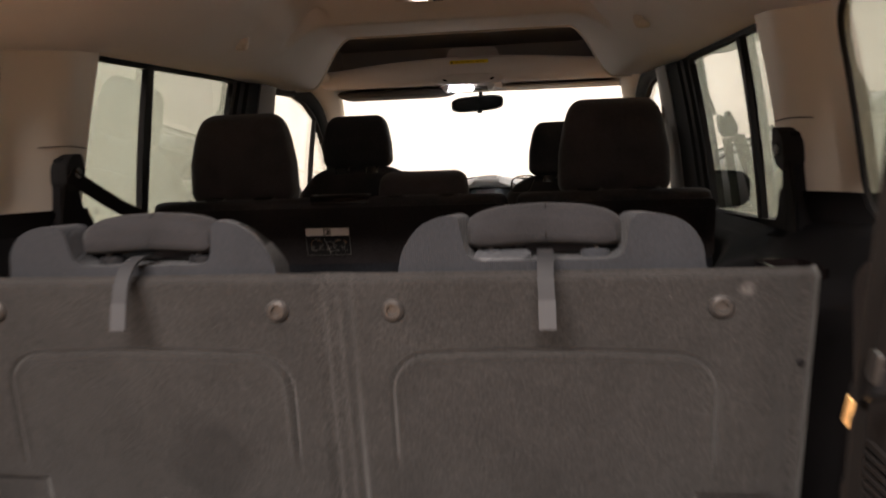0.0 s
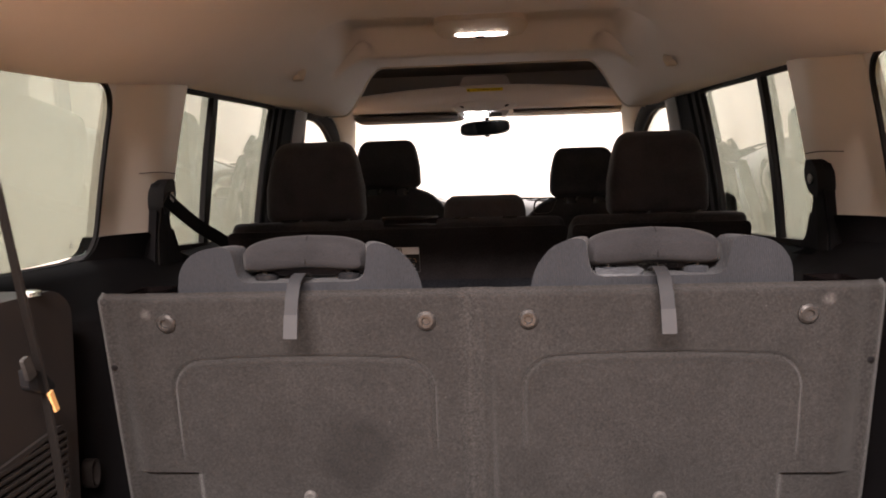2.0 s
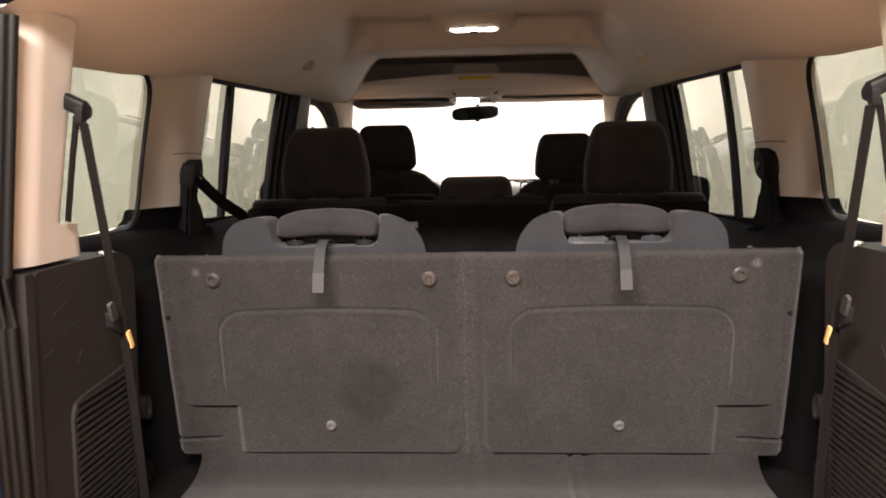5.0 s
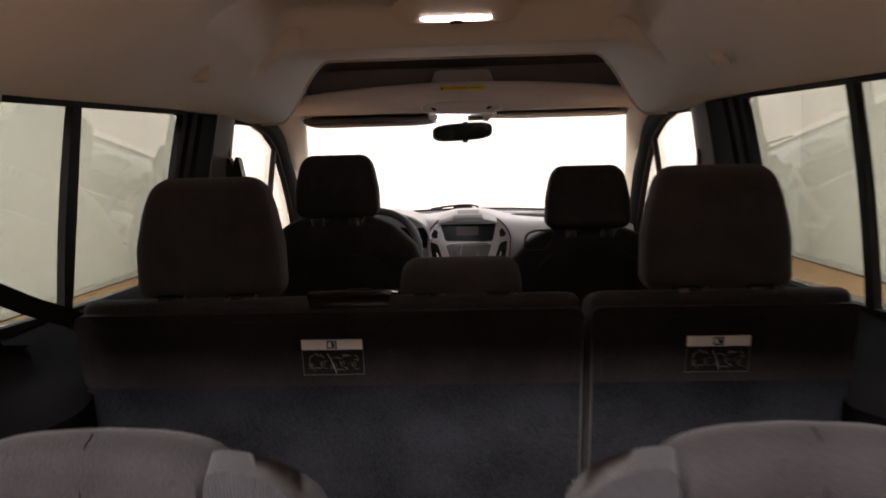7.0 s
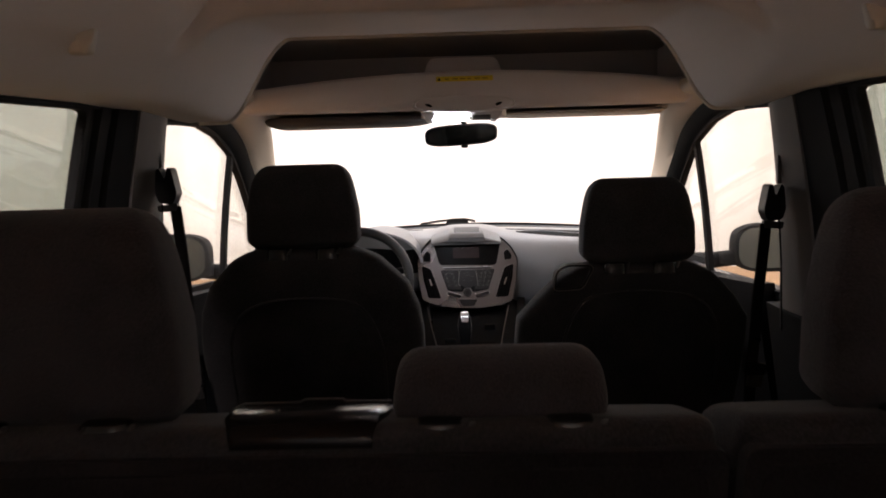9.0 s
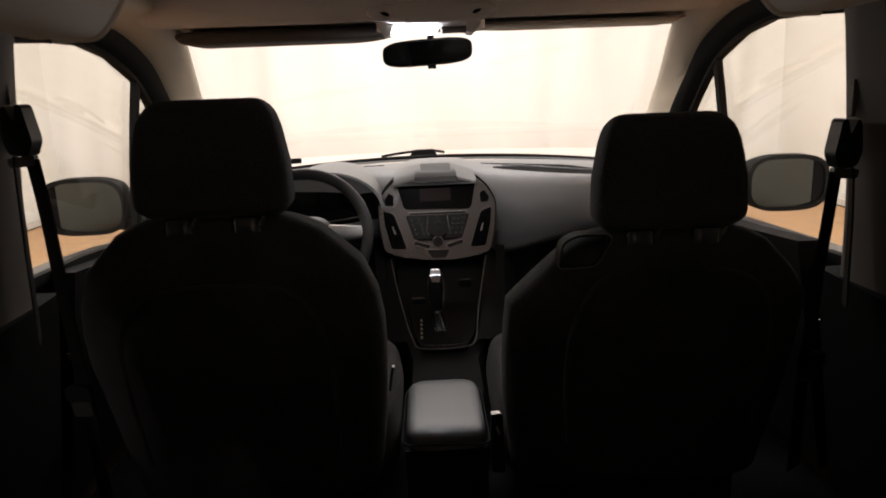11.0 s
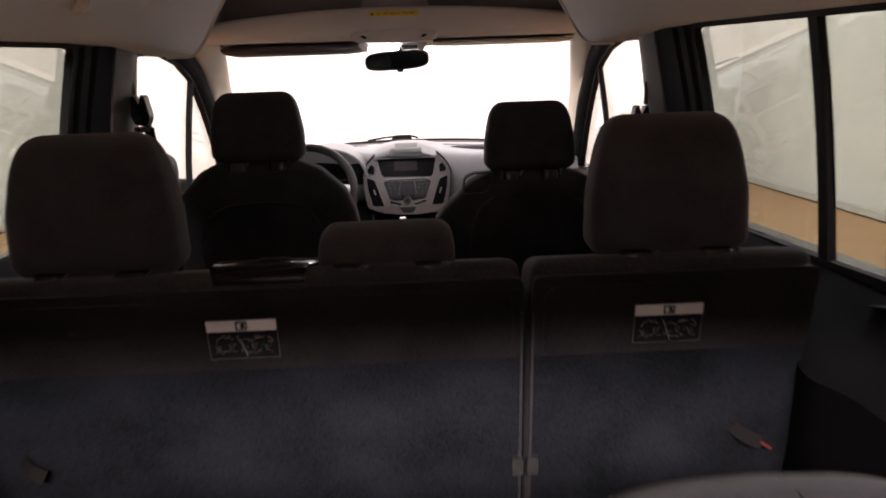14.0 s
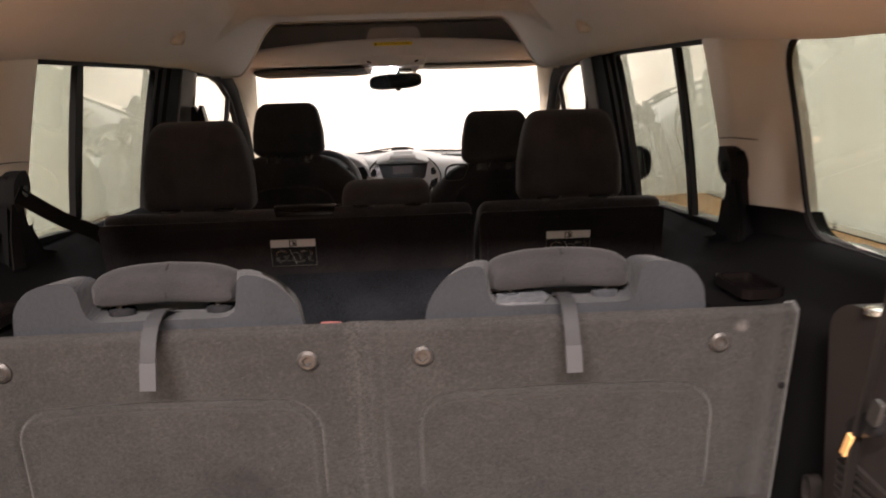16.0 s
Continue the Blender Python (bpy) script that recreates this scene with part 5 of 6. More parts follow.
for x0, rise in ((-0.268, 0.007), (0.379, 0.003)):
    lb = thing("instruction_label", (x0 + 0.052, 1.60, 1.0), "white and black pictogram label on the bench back", "label", "bench labels")
    def LB(u, v, t, x0=x0, rise=rise):
        return (x0 + u, lean2(v + rise) + t, v + rise)
    part("label_base", prism(bmesh.new(), rect(0, 0.105, 0.997, 1.062, 0.003), LB, -0.0005, 0.006), INK, lb)
    part("header", prism(bmesh.new(), rect(0.0005, 0.1045, 1.0435, 1.0615, 0.002), LB, -0.002, 0.001), WHITE, lb, "white header band")
    part("book_mark", ringed(bmesh.new(), rect(0.044, 0.061, 1.0455, 1.0595), rect(0.0462, 0.0588, 1.0477, 1.0573), LB, -0.0032, -0.001), INK, lb)
    part("book_fold", prism(bmesh.new(), rect(0.0518, 0.0532, 1.0475, 1.0575), LB, -0.0032, -0.001), INK, lb)
    part("book_page", prism(bmesh.new(), [(0.0535, 1.0495), (0.0580, 1.0485), (0.0572, 1.0555), (0.0535, 1.0565)], LB, -0.0030, -0.001), INK, lb)
    for cu, a0, a1 in ((0.020, 1.6, 3.6), (0.030, 0.4, 2.0), (0.078, 1.0, 2.7), (0.088, -0.6, 1.4)):
        part("arc_arrow", tube(bmesh.new(), [LB(cu + 0.008 * math.cos(a), 1.026 + 0.007 * math.sin(a), -0.0012) for a in np.linspace(a0, a1, 9)], 0.0005, 5), ARROW, lb, "orange arc arrow")
    for cu, cv in ((0.016, 1.010), (0.036, 1.012), (0.056, 1.009), (0.070, 1.013), (0.090, 1.010)):
        part("seat_drawing", tube(bmesh.new(), [LB(cu + p, cv + q, -0.0012) for p, q in ((-0.006, 0.010), (-0.004, 0.001), (0.004, -0.003), (0.007, -0.002))], 0.0005, 5), DRAWN, lb)
        part("seat_drawing", tube(bmesh.new(), [LB(cu + 0.003 * math.cos(a) - 0.001, cv + 0.006 + 0.003 * math.sin(a), -0.0012) for a in np.linspace(0, 6.28, 10, endpoint=False)], 0.0004, 5, closed=True), DRAWN, lb)
    part("strap_drawing", tube(bmesh.new(), [LB(0.044, 1.036, -0.0014), LB(0.051, 1.020, -0.0014), LB(0.057, 1.001, -0.0014)], 0.0005, 5), PRINT, lb, "pale diagonal stroke")
    rnd = random.Random(5)
    for i in range(22):
        u, v = 0.006 + rnd.random() * 0.09, 1.002 + rnd.random() * 0.034
        a, l = rnd.random() * 3.1, 0.004 + rnd.random() * 0.009
        du, dv = math.cos(a) * l, math.sin(a) * l * 0.6
        u, v = min(max(u, 0.012), 0.093), min(max(v, 1.005), 1.034)
        part("drawing_line", prism(bmesh.new(), [(u - du / 2, v - dv / 2), (u + du / 2, v + dv / 2), (u + du / 2 + 0.001, v + dv / 2 + 0.0012), (u - du / 2 + 0.001, v - dv / 2 + 0.0012)], LB, -0.0012, 0.001), DRAWN, lb)
    part("rim", ringed(bmesh.new(), rect(0, 0.105, 0.997, 1.062), rect(0.0008, 0.1042, 0.9978, 1.0612), LB, -0.0014, 0.001), DRAWN, lb)


# latch on the joint of the bench backs and the release pulls low on them
lt = thing("bench_latch", (0.216, 1.66, 0.80), "grey steel latch where the bench backs meet", "latch")
for x in (0.203, 0.228):
    part("latch_plate", prism(bmesh.new(), rect(x - 0.009, x + 0.009, 0.762, 0.795, 0.004), lambda u, v, t: (u, lean2(v) + t, v), -0.006, 0.006), BOLT, lt, bevel=0.002)
for x in (-0.565, 0.588):
    rp = thing("release_pull", (x, 1.66, 0.83), "black webbing release pull with a red end" if x > 0 else "black webbing release pull hanging on the seat back", "release pull", "release pulls")
    part("loop", ribbon(bmesh.new(), smooth_path([(x - 0.03, lean2(0.83) + 0.004, 0.835), (x - 0.012, lean2(0.82) - 0.014, 0.823), (x + 0.012, lean2(0.81) - 0.02, 0.813)], 4), (0, 0.3, 1), 0.022), WEB, rp)
    if x > 0:
        part("red_end", ribbon(bmesh.new(), [(x + 0.010, lean2(0.81) - 0.021, 0.814), (x + 0.028, lean2(0.80) - 0.022, 0.802)], (0, 0.3, 1), 0.005), RED, rp)


# ---- front seats ----
def front_seat(cx, dz, dy, name, label, slim=0.0):
    s = thing(name, (cx, 2.75, 0.44), label, "car seat", "front seats")
    bm = bmesh.new()
    y0 = 2.615 + dy
    lv = [(0.60, cx - slim, y0 + 0.20, 0.250 - slim, 0.09), (0.80, cx - slim, y0 + 0.14, 0.270 - slim, 0.085), (0.93, cx - slim * 0.7, y0 + 0.09, 0.273 - slim * 0.6, 0.08), (1.03, cx - slim * 0.3, y0 + 0.055, 0.267 - slim * 0.3, 0.075), (1.11 + dz, cx, y0 + 0.03, 0.240, 0.065), (1.175 + dz, cx, y0 + 0.01, 0.180, 0.055), (1.209 + dz, cx, y0, 0.128, 0.045)]
    pad(bm, lv, 0.028, 4.0, 48)
    part("backrest", bm, FABRIC_FRONT, s, "charcoal cloth backrest", smooth=60)
    # moulded back shell and seam
    seam = [(cx + u, y0 - 0.085 + (0.035 if v > 1.08 else 0) + 0.26 * (1.05 - v) + 0.022, v) for u, v in ((-0.17, 0.75), (-0.175, 0.95), (-0.15, 1.05), (-0.10, 1.085), (0.0, 1.095), (0.10, 1.085), (0.15, 1.05), (0.175, 0.95), (0.17, 0.75))]
    part("back_seam", tube(bmesh.new(), smooth_path(seam, 5), 0.004, 6), FABRIC_FRONT, s)
    part("cushion", pad(bmesh.new(), [(0.60, cx, 2.99 + dy, 0.265, 0.27), (0.70, cx, 2.99 + dy, 0.274, 0.275), (0.775, cx, 2.99 + dy, 0.262, 0.265)], 0.03, 5), FABRIC_FRONT, s)
    part("base", boxed(cx - 0.2, cx + 0.2, 2.75 + dy, 3.15 + dy, 0.44, 0.63), BLACK, s)
    tall_headrest(s, cx, y0 - 0.005, 1.206 + dz, 1.397 + dz, 0.127, 0.102, 0.055, FABRIC_FRONT)
    posts(s, (cx - 0.055, cx + 0.055), y0, 1.200 + dz, 1.23 + dz, metal=BOLT)
    return s


driver = front_seat(-0.3815, 0.0, 0.0, "driver_seat", "charcoal cloth driver seat with tall headrest", 0.008)
part("recline_lever", ribbon(bmesh.new(), [(-0.119, 2.70, 0.846), (-0.116, 2.70, 0.868), (-0.1105, 2.70, 0.892)], (1, 0, 0), 0.005, 0.006), SATIN_DARK, driver, "bright metal recline lever")
passenger = front_seat(0.370, -0.050, 0.0, "passenger_seat", "charcoal cloth front passenger seat with shoulder handle")
bk = thing("belt_buckle", (0.083, 2.72, 0.66), "black belt buckle with bright edges between seat and armrest", "buckle")
part("buckle_body", prism(bmesh.new(), rounded_poly([(0.072, 0.66), (0.098, 0.66), (0.094, 0.782), (0.072, 0.782)], 0.005), lambda u, v, t: (u, 2.702 + t, v), 0.0, 0.022), BLACK, bk, bevel=0.003)
part("buckle_edge", boxed(0.0725, 0.0905, 2.7005, 2.716, 0.782, 0.7845), SATIN_DARK, bk)
part("buckle_pin", prism(bmesh.new(), rounded_poly([(0.080, 0.758), (0.085, 0.758), (0.090, 0.742), (0.085, 0.740)], 0.0015), lambda u, v, t: (u, 2.699 + t, v), 0.0, 0.005), SATIN, bk)
hp = rounded_poly([(0.176, 1.098), (0.244, 1.101), (0.266, 1.150), (0.258, 1.161), (0.205, 1.161), (0.181, 1.147)], 0.014)
part("shoulder_handle", ringed(bmesh.new(), hp, grow(hp, -0.005), lambda u, v, t: (u, 2.585 - 0.3 * (v - 1.1) + t + 0.02, v), -0.03, 0.0), BLACK, passenger, "black moulded handle rim")
# thin pale tube drawn as the edge highlight of the handle
part("handle_highlight", tube(bmesh.new(), [(u, 2.5735 - 0.3 * (v - 1.1), v) for u, v in grow(hp, -0.001)], 0.0014, 8, closed=True), VISOR, passenger, "pale line painting the highlight on the handle's edge")

# ---- dashboard ----
dash = thing("dashboard", (0, 4.1, 0.8), "grey plastic dashboard with soft curved top", "dashboard")


def dash_ring(x):
    hood = 0.016 * math.exp(-((x + 0.37) / 0.17) ** 4)
    mid = 0.020 * math.exp(-((x - 0.01) / 0.13) ** 4)
    push = 0.05 * math.exp(-((x - 0.45) / 0.25) ** 4)
    low = float(np.interp(x, [0.08, 0.15, 0.19, 0.36, 0.545, 0.75], [0.885, 0.80, 0.805, 0.852, 0.897, 0.93]))
    fall = 0.030 * (x / 0.74) ** 2
    return [(x, 4.50, 1.04 - fall), (x, 4.46, 1.098 - fall), (x, 4.25, 1.111 + mid - fall), (x, 4.05, 1.113 + hood + mid - 0.7 * fall), (x, 3.95 - push * 0.4, 1.090 + hood + mid - 0.4 * fall), (x, 3.90 - push, 1.045 + hood * 0.5), (x, 3.875 - push, 0.975), (x, 3.880 - push, low + 0.035), (x, 3.90 - push, low + 0.008), (x, 3.93 - push * 0.4, low), (x, 4.02, low - 0.015), (x, 4.05, min(0.78, low - 0.03)), (x, 4.2, 0.70), (x, 4.46, 0.70)]


part("dash_body", loft(bmesh.new(), [dash_ring(x) for x in np.linspace(-0.79, 0.79, 81)]), DASH, dash, smooth=50)


def dash_z(x, y):
    """Height of the dashboard's top."""
    r = sorted((p[1], p[2]) for p in dash_ring(x)[1:6])
    return float(np.interp(y, [p[0] for p in r], [p[1] for p in r]))


def dash_strip(line, half, lift):
    """A tapered strip lying along the top of the dashboard."""
    rows = []
    n = len(line)
    for i, (x, y) in enumerate(line):
        w = half * math.sin(math.pi * (i + 0.35) / (n - 0.3)) ** 0.6
        rows.append([(x, y - w, dash_z(x, y - w) + lift), (x, y, dash_z(x, y) + lift), (x, y + w, dash_z(x, y + w) + lift), (x, y + w, dash_z(x, y + w) - 0.004), (x, y - w, dash_z(x, y - w) - 0.004)])
    return loft(bmesh.new(), rows)


part("defrost_slot", dash_strip([(x, 4.16 - 0.42 * (x - 0.18)) for x in np.linspace(0.18, 0.60, 16)], 0.020, 0.002), CONSOLE, dash, "dark defrost slot")
part("top_tray", dash_strip([(x, 4.035 - 0.24 * (x - 0.22)) for x in np.linspace(0.215, 0.66, 18)], 0.030, 0.0015), CONSOLE, dash, "dark shallow tray in the dash top")
part("tray_lip", tube(bmesh.new(), smooth_path([(x, 4.072 - 0.27 * (x - 0.22), dash_z(x, 4.072 - 0.27 * (x - 0.22)) + 0.001) for x in np.linspace(0.25, 0.63, 8)], 3), 0.004, 8), DASH, dash)
part("defrost_slot", dash_strip([(x, 4.24 - 0.05 * (x + 0.4)) for x in np.linspace(-0.60, -0.19, 14)], 0.020, 0.002), CONSOLE, dash, "dark defrost slot")
part("screen_edge_band", tube(bmesh.new(), [(x, 4.46 + 0.09 * (1 - (x / 0.74) ** 2), 1.108 - 0.034 * (x / 0.74) ** 2) for x in np.linspace(-0.74, 0.74, 25)], 0.008, 8), RUBBER, dash)
part("screen_seal_line", tube(bmesh.new(), [(x, 4.42 + 0.09 * (1 - (x / 0.74) ** 2), 1.101 - 0.030 * (x / 0.74) ** 2) for x in np.linspace(-0.74, 0.74, 25)], 0.005, 6), DASH, dash)
# instrument hood and dials
clus = thing("instrument_cluster", (-0.36, 3.85, 1.0), "dark instrument cluster under a curved hood", "instrument cluster")
part("hood", loft(bmesh.new(), [[(-0.36 + 0.19 * math.cos(a) * k, yy, 1.015 + 0.13 * math.sin(a) * k + dz) for a in np.linspace(0.05, math.pi - 0.05, 24)] for yy, k, dz in ((3.76, 1.0, 0.0), (3.755, 0.95, 0.0), (3.95, 0.97, 0.01), (4.1, 1.0, 0.0))], cap=False, closed=False), DASH, clus, smooth=60)
lip = [(-0.36 + 0.185 * math.cos(a), 1.015 + 0.127 * math.sin(a)) for a in np.linspace(0.50, math.pi - 0.50, 22)]
part("hood_lip", prism(bmesh.new(), lip + [(-0.505, 1.088), (-0.36, 1.082), (-0.24, 1.072)], lambda u, v, t: (u, t, v), 3.757, 3.765), HOOD, clus, "grey lower lip of the hood", bevel=0.002)
part("cluster_face", prism(bmesh.new(), rounded_poly([(-0.54, 0.965), (-0.18, 0.965), (-0.20, 1.085), (-0.28, 1.125), (-0.44, 1.125), (-0.52, 1.085)], 0.03), lambda u, v, t: (u, t, v), 3.87, 3.885), GLOSS, clus)
for x in (-0.45, -0.27):
    part("dial_ring", tube(bmesh.new(), [(x + 0.055 * math.cos(a), 3.866, 1.035 + 0.050 * math.sin(a)) for a in np.linspace(0, 2 * math.pi, 28, endpoint=False)], 0.0025, 6, closed=True), GLOSS, clus)

# steering wheel
sw = thing("steering_wheel", (-0.385, 3.47, 0.98), "black steering wheel with a silver spoke", "steering wheel")
tilt = Matrix.Translation((-0.388, 3.45, 1.0)) @ Matrix.Rotation(radians(-24), 4, "X")
part("rim", tube(bmesh.new(), [tilt @ Vector((0.184 * math.cos(a), 0, 0.184 * math.sin(a))) for a in np.linspace(0, 2 * math.pi, 64, endpoint=False)], 0.0165, 14, closed=True), RIM_HIDE, sw, "black leather rim")
hub = bmesh.new()
loft(hub, [oval(tilt @ Vector((0, yy, -0.01)), (1, 0, 0), tilt.to_3x3() @ Vector((0, 0, 1)), a, a * 0.8, 3, 32) for yy, a in ((0.05, 0.05), (0.03, 0.075), (0.0, 0.085), (-0.02, 0.07), (-0.028, 0.03))])
part("hub", hub, RIM_HIDE, sw)
for sx in (-1, 1):
    part("spoke", loft(bmesh.new(), [oval(tilt @ Vector((sx * u, 0.004, 0.006)), tilt.to_3x3() @ Vector((0, 1, 0)), tilt.to_3x3() @ Vector((0, 0, 1)), d, h, 2.4, 24) for u, h, d in ((0.06, 0.027, 0.016), (0.10, 0.024, 0.016), (0.14, 0.020, 0.015), (0.168, 0.018, 0.013), (0.172, 0.016, 0.012))]), SATIN, sw, "bright silver spoke", smooth=60)
    part("spoke_tip", loft(bmesh.new(), [oval(tilt @ Vector((sx * u, 0.004, 0.004)), tilt.to_3x3() @ Vector((0, 1, 0)), tilt.to_3x3() @ Vector((0, 0, 1)), d, h, 2.4, 20) for u, h, d in ((0.165, 0.017, 0.011), (0.192, 0.022, 0.012))]), BLACK, sw)
part("spoke", loft(bmesh.new(), [[tilt @ Vector((w, yy, -u)) for yy, w in ((0.012, -h), (-0.004, -h), (-0.004, h), (0.012, h))] for u, h in ((0.05, 0.04), (0.12, 0.03), (0.178, 0.03))]), BLACK, sw)
part("column", tube(bmesh.new(), [(-0.385, 3.50, 0.98), (-0.385, 3.85, 0.9)], 0.05, 16), BLACK, sw)
part("stalk", tube(bmesh.new(), [(-0.34, 3.56, 1.01), (-0.21, 3.545, 1.03)], 0.008, 8), BLACK, sw)

# ---- centre stack ----
stack = thing("centre_stack", (0.01, 3.83, 0.85), "silver centre stack with radio, display and air vents", "radio console")


def ST(u, v, t):
    """u across, v height, t out towards the seats; the face leans back."""
    return (u + 0.003, 3.8105 + 0.30 * (v - 0.98) - t, v - 0.0145)


shield = rounded_poly([(-0.136, 1.114), (-0.176, 1.076), (-0.198, 1.034), (-0.194, 0.965), (-0.180, 0.884), (-0.120, 0.864), (-0.05, 0.852), (0.05, 0.850), (0.115, 0.858), (0.172, 0.874), (0.190, 0.955), (0.197, 1.032), (0.174, 1.076), (0.134, 1.112)], 0.015)
part("surround", prism(bmesh.new(), shield, ST, -0.05, 0.0), SILVER, stack, "silver painted surround", bevel=0.010, segs=4)
part("back_body", prism(bmesh.new(), grow(shield, 0.006), ST, -0.12, -0.03), CONSOLE, stack, bevel=0.01)
part("screen_hood", loft(bmesh.new(), [[ST(-0.143 * k, c, t), ST(-0.076 * k, p, t), ST(0.072 * k, p, t), ST(0.134 * k, c, t)] for t, k, c, p in ((0.024, 0.985, 1.095, 1.109), (0.030, 1.0, 1.097, 1.111), (0.026, 1.0, 1.103, 1.120), (-0.05, 1.0, 1.124, 1.146), (-0.14, 0.94, 1.128, 1.147), (-0.30, 0.80, 1.110, 1.128))]), HOOD, stack, "faceted grey hood over the screen", bevel=0.003)
part("hood_pad", loft(bmesh.new(), [[ST(-a, lo, t), ST(a * 0.97, lo, t), ST(a * 0.93, hi, t), ST(-a * 0.96, hi, t)] for t, a, lo, hi in ((0.031, 0.073, 1.107, 1.111), (0.034, 0.074, 1.108, 1.124), (0.026, 0.073, 1.110, 1.136), (-0.05, 0.066, 1.13, 1.1525), (-0.12, 0.058, 1.13, 1.1535))]), HOOD, stack, "raised centre of the hood", bevel=0.004)
part("pad_recess", loft(bmesh.new(), [[ST(-a, z, t), ST(a, z, t), ST(a, z + 0.001, t), ST(-a, z + 0.001, t)] for t, a, z in ((0.000, 0.050, 1.1410), (-0.045, 0.052, 1.1519), (-0.10, 0.046, 1.1533))]), LOWER, stack)
scr = rounded_poly([(-0.134, 1.104), (0.132, 1.098), (0.116, 1.022), (0.106, 1.012), (-0.104, 1.016), (-0.114, 1.026)], 0.006)
part("screen_panel", prism(bmesh.new(), scr, ST, -0.01, 0.003), INK_GLOSS, stack, "glossy black screen panel", bevel=0.002)
part("display", prism(bmesh.new(), rect(-0.057, 0.047, 1.042, 1.083, 0.003), ST, 0.0, 0.0045), SCREEN, stack, "dark reddish display")
part("panel_frame", ringed(bmesh.new(), grow(scr, 0.004), scr, ST, -0.006, 0.0035), SILVER, stack, bevel=0.0008)
for sx in (-1, 1):
    bt = rounded_poly([(sx * 0.176, 1.050), (sx * 0.160, 1.072), (sx * 0.145, 1.062), (sx * 0.147, 1.032), (sx * 0.172, 1.034)], 0.004)
    part("button_bezel", ringed(bmesh.new(), grow(bt, 0.004), grow(bt, -0.001), ST, -0.004, 0.0025), SILVER, stack)
    part("screen_button", prism(bmesh.new(), bt, ST, -0.005, 0.006), BLACK, stack, bevel=0.002)
    vp = rounded_poly([(sx * 0.183, 1.017), (sx * 0.146, 1.004), (sx * 0.128, 0.955), (sx * 0.105, 0.888), (sx * 0.158, 0.890), (sx * 0.178, 0.965)], 0.010)
    part("vent_pocket", prism(bmesh.new(), vp, ST, -0.02, 0.0015), INK_GLOSS, stack, "dark air vent")
    part("vent_rim", ringed(bmesh.new(), grow(vp, 0.003), grow(vp, -0.001), ST, -0.01, 0.004), SILVER, stack, bevel=0.001)
    for k in range(4):
        f = 0.2 + 0.2 * k
        a, b = (sx * (0.105 + 0.053 * f), 0.892), (sx * (0.147 + 0.034 * f), 1.004)
        part("vent_slat", prism(bmesh.new(), [a, (a[0] + 0.003, a[1]), (b[0] + 0.003, b[1]), b], ST, 0.0, 0.005), BLACK, stack)
    part("vent_tab", prism(bmesh.new(), [(sx * 0.140, 0.94), (sx * 0.146, 0.94), (sx * 0.154, 0.965), (sx * 0.149, 0.965)], ST, 0.004, 0.009), CHROME, stack)
part("cd_slot", prism(bmesh.new(), rect(-0.092, 0.094, 0.9995, 1.0045, 0.002), ST, -0.004, 0.002), GLOSS, stack)
part("slot_lip", prism(bmesh.new(), rect(-0.098, 0.100, 1.0052, 1.0072, 0.0008), ST, -0.004, 0.0035), SATIN, stack)
part("key_field", prism(bmesh.new(), rounded_poly([(-0.107, 0.9965), (0.107, 0.9965), (0.079, 0.919), (0.03, 0.912), (-0.03, 0.912), (-0.081, 0.919)], 0.008), ST, -0.004, 0.0018), GLOSS, stack, "dark radio key field", bevel=0.001)
for sx in (-1, 1):
    blk = rounded_poly([(sx * 0.103, 0.994), (sx * 0.034, 0.997), (sx * 0.040, 0.943), (sx * 0.022, 0.921), (sx * 0.078, 0.922)], 0.006)
    part("key_block", prism(bmesh.new(), blk, ST, -0.004, 0.0030), KEYPAD, stack, "dark brown radio key block", bevel=0.0015)
    part("key_block_rim", tube(bmesh.new(), [ST(sx * 0.0325, 0.994, 0.004), ST(sx * 0.0385, 0.945, 0.004), ST(sx * 0.030, 0.934, 0.004)], 0.0009, 6), CHROME, stack, "bright line beside the keys")
    for r in range(4):
        for c in range(2 if sx < 0 else 3):
            w = 0.0115 if sx < 0 else 0.0078
            u = sx * (0.052 + 0.0255 * c + 0.0045 * (r - 1)) if sx < 0 else 0.046 + 0.0172 * c + 0.0040 * (r - 1)
            part("radio_key", prism(bmesh.new(), rect(u - w, u + w, 0.9305 + r * 0.0150, 0.9430 + r * 0.0150, 0.002), ST, 0.0025, 0.0052), KEYPAD, stack, bevel=0.0012)
            part("key_mark", prism(bmesh.new(), rect(u - 0.004, u + 0.004, 0.9360 + r * 0.0150, 0.9374 + r * 0.0150), ST, 0.005, 0.0058), PRINT, stack)
ctr = rounded_poly([(-0.031, 0.996), (0.031, 0.996), (0.037, 0.944), (0.0, 0.921), (-0.037, 0.944)], 0.006)
part("key_block", prism(bmesh.new(), ctr, ST, -0.004, 0.0045), KEYPAD, stack, bevel=0.0015)
for k in range(8):
    a = math.pi * k / 4
    part("ring_key", prism(bmesh.new(), [(0.0145 * math.cos(a + q) * f, 0.965 + 0.0145 * math.sin(a + q) * f) for q, f in ((-0.32, 1.0), (0.32, 1.0), (0.28, 1.55), (-0.28, 1.55))], ST, 0.003, 0.0062), KEYPAD, stack, bevel=0.0008)
part("radio_centre_key", prism(bmesh.new(), [(0.0115 * math.cos(a), 0.965 + 0.0115 * math.sin(a)) for a in np.linspace(0, 2 * math.pi, 24, endpoint=False)], ST, 0.003, 0.0075), KEYPAD, stack, bevel=0.001)
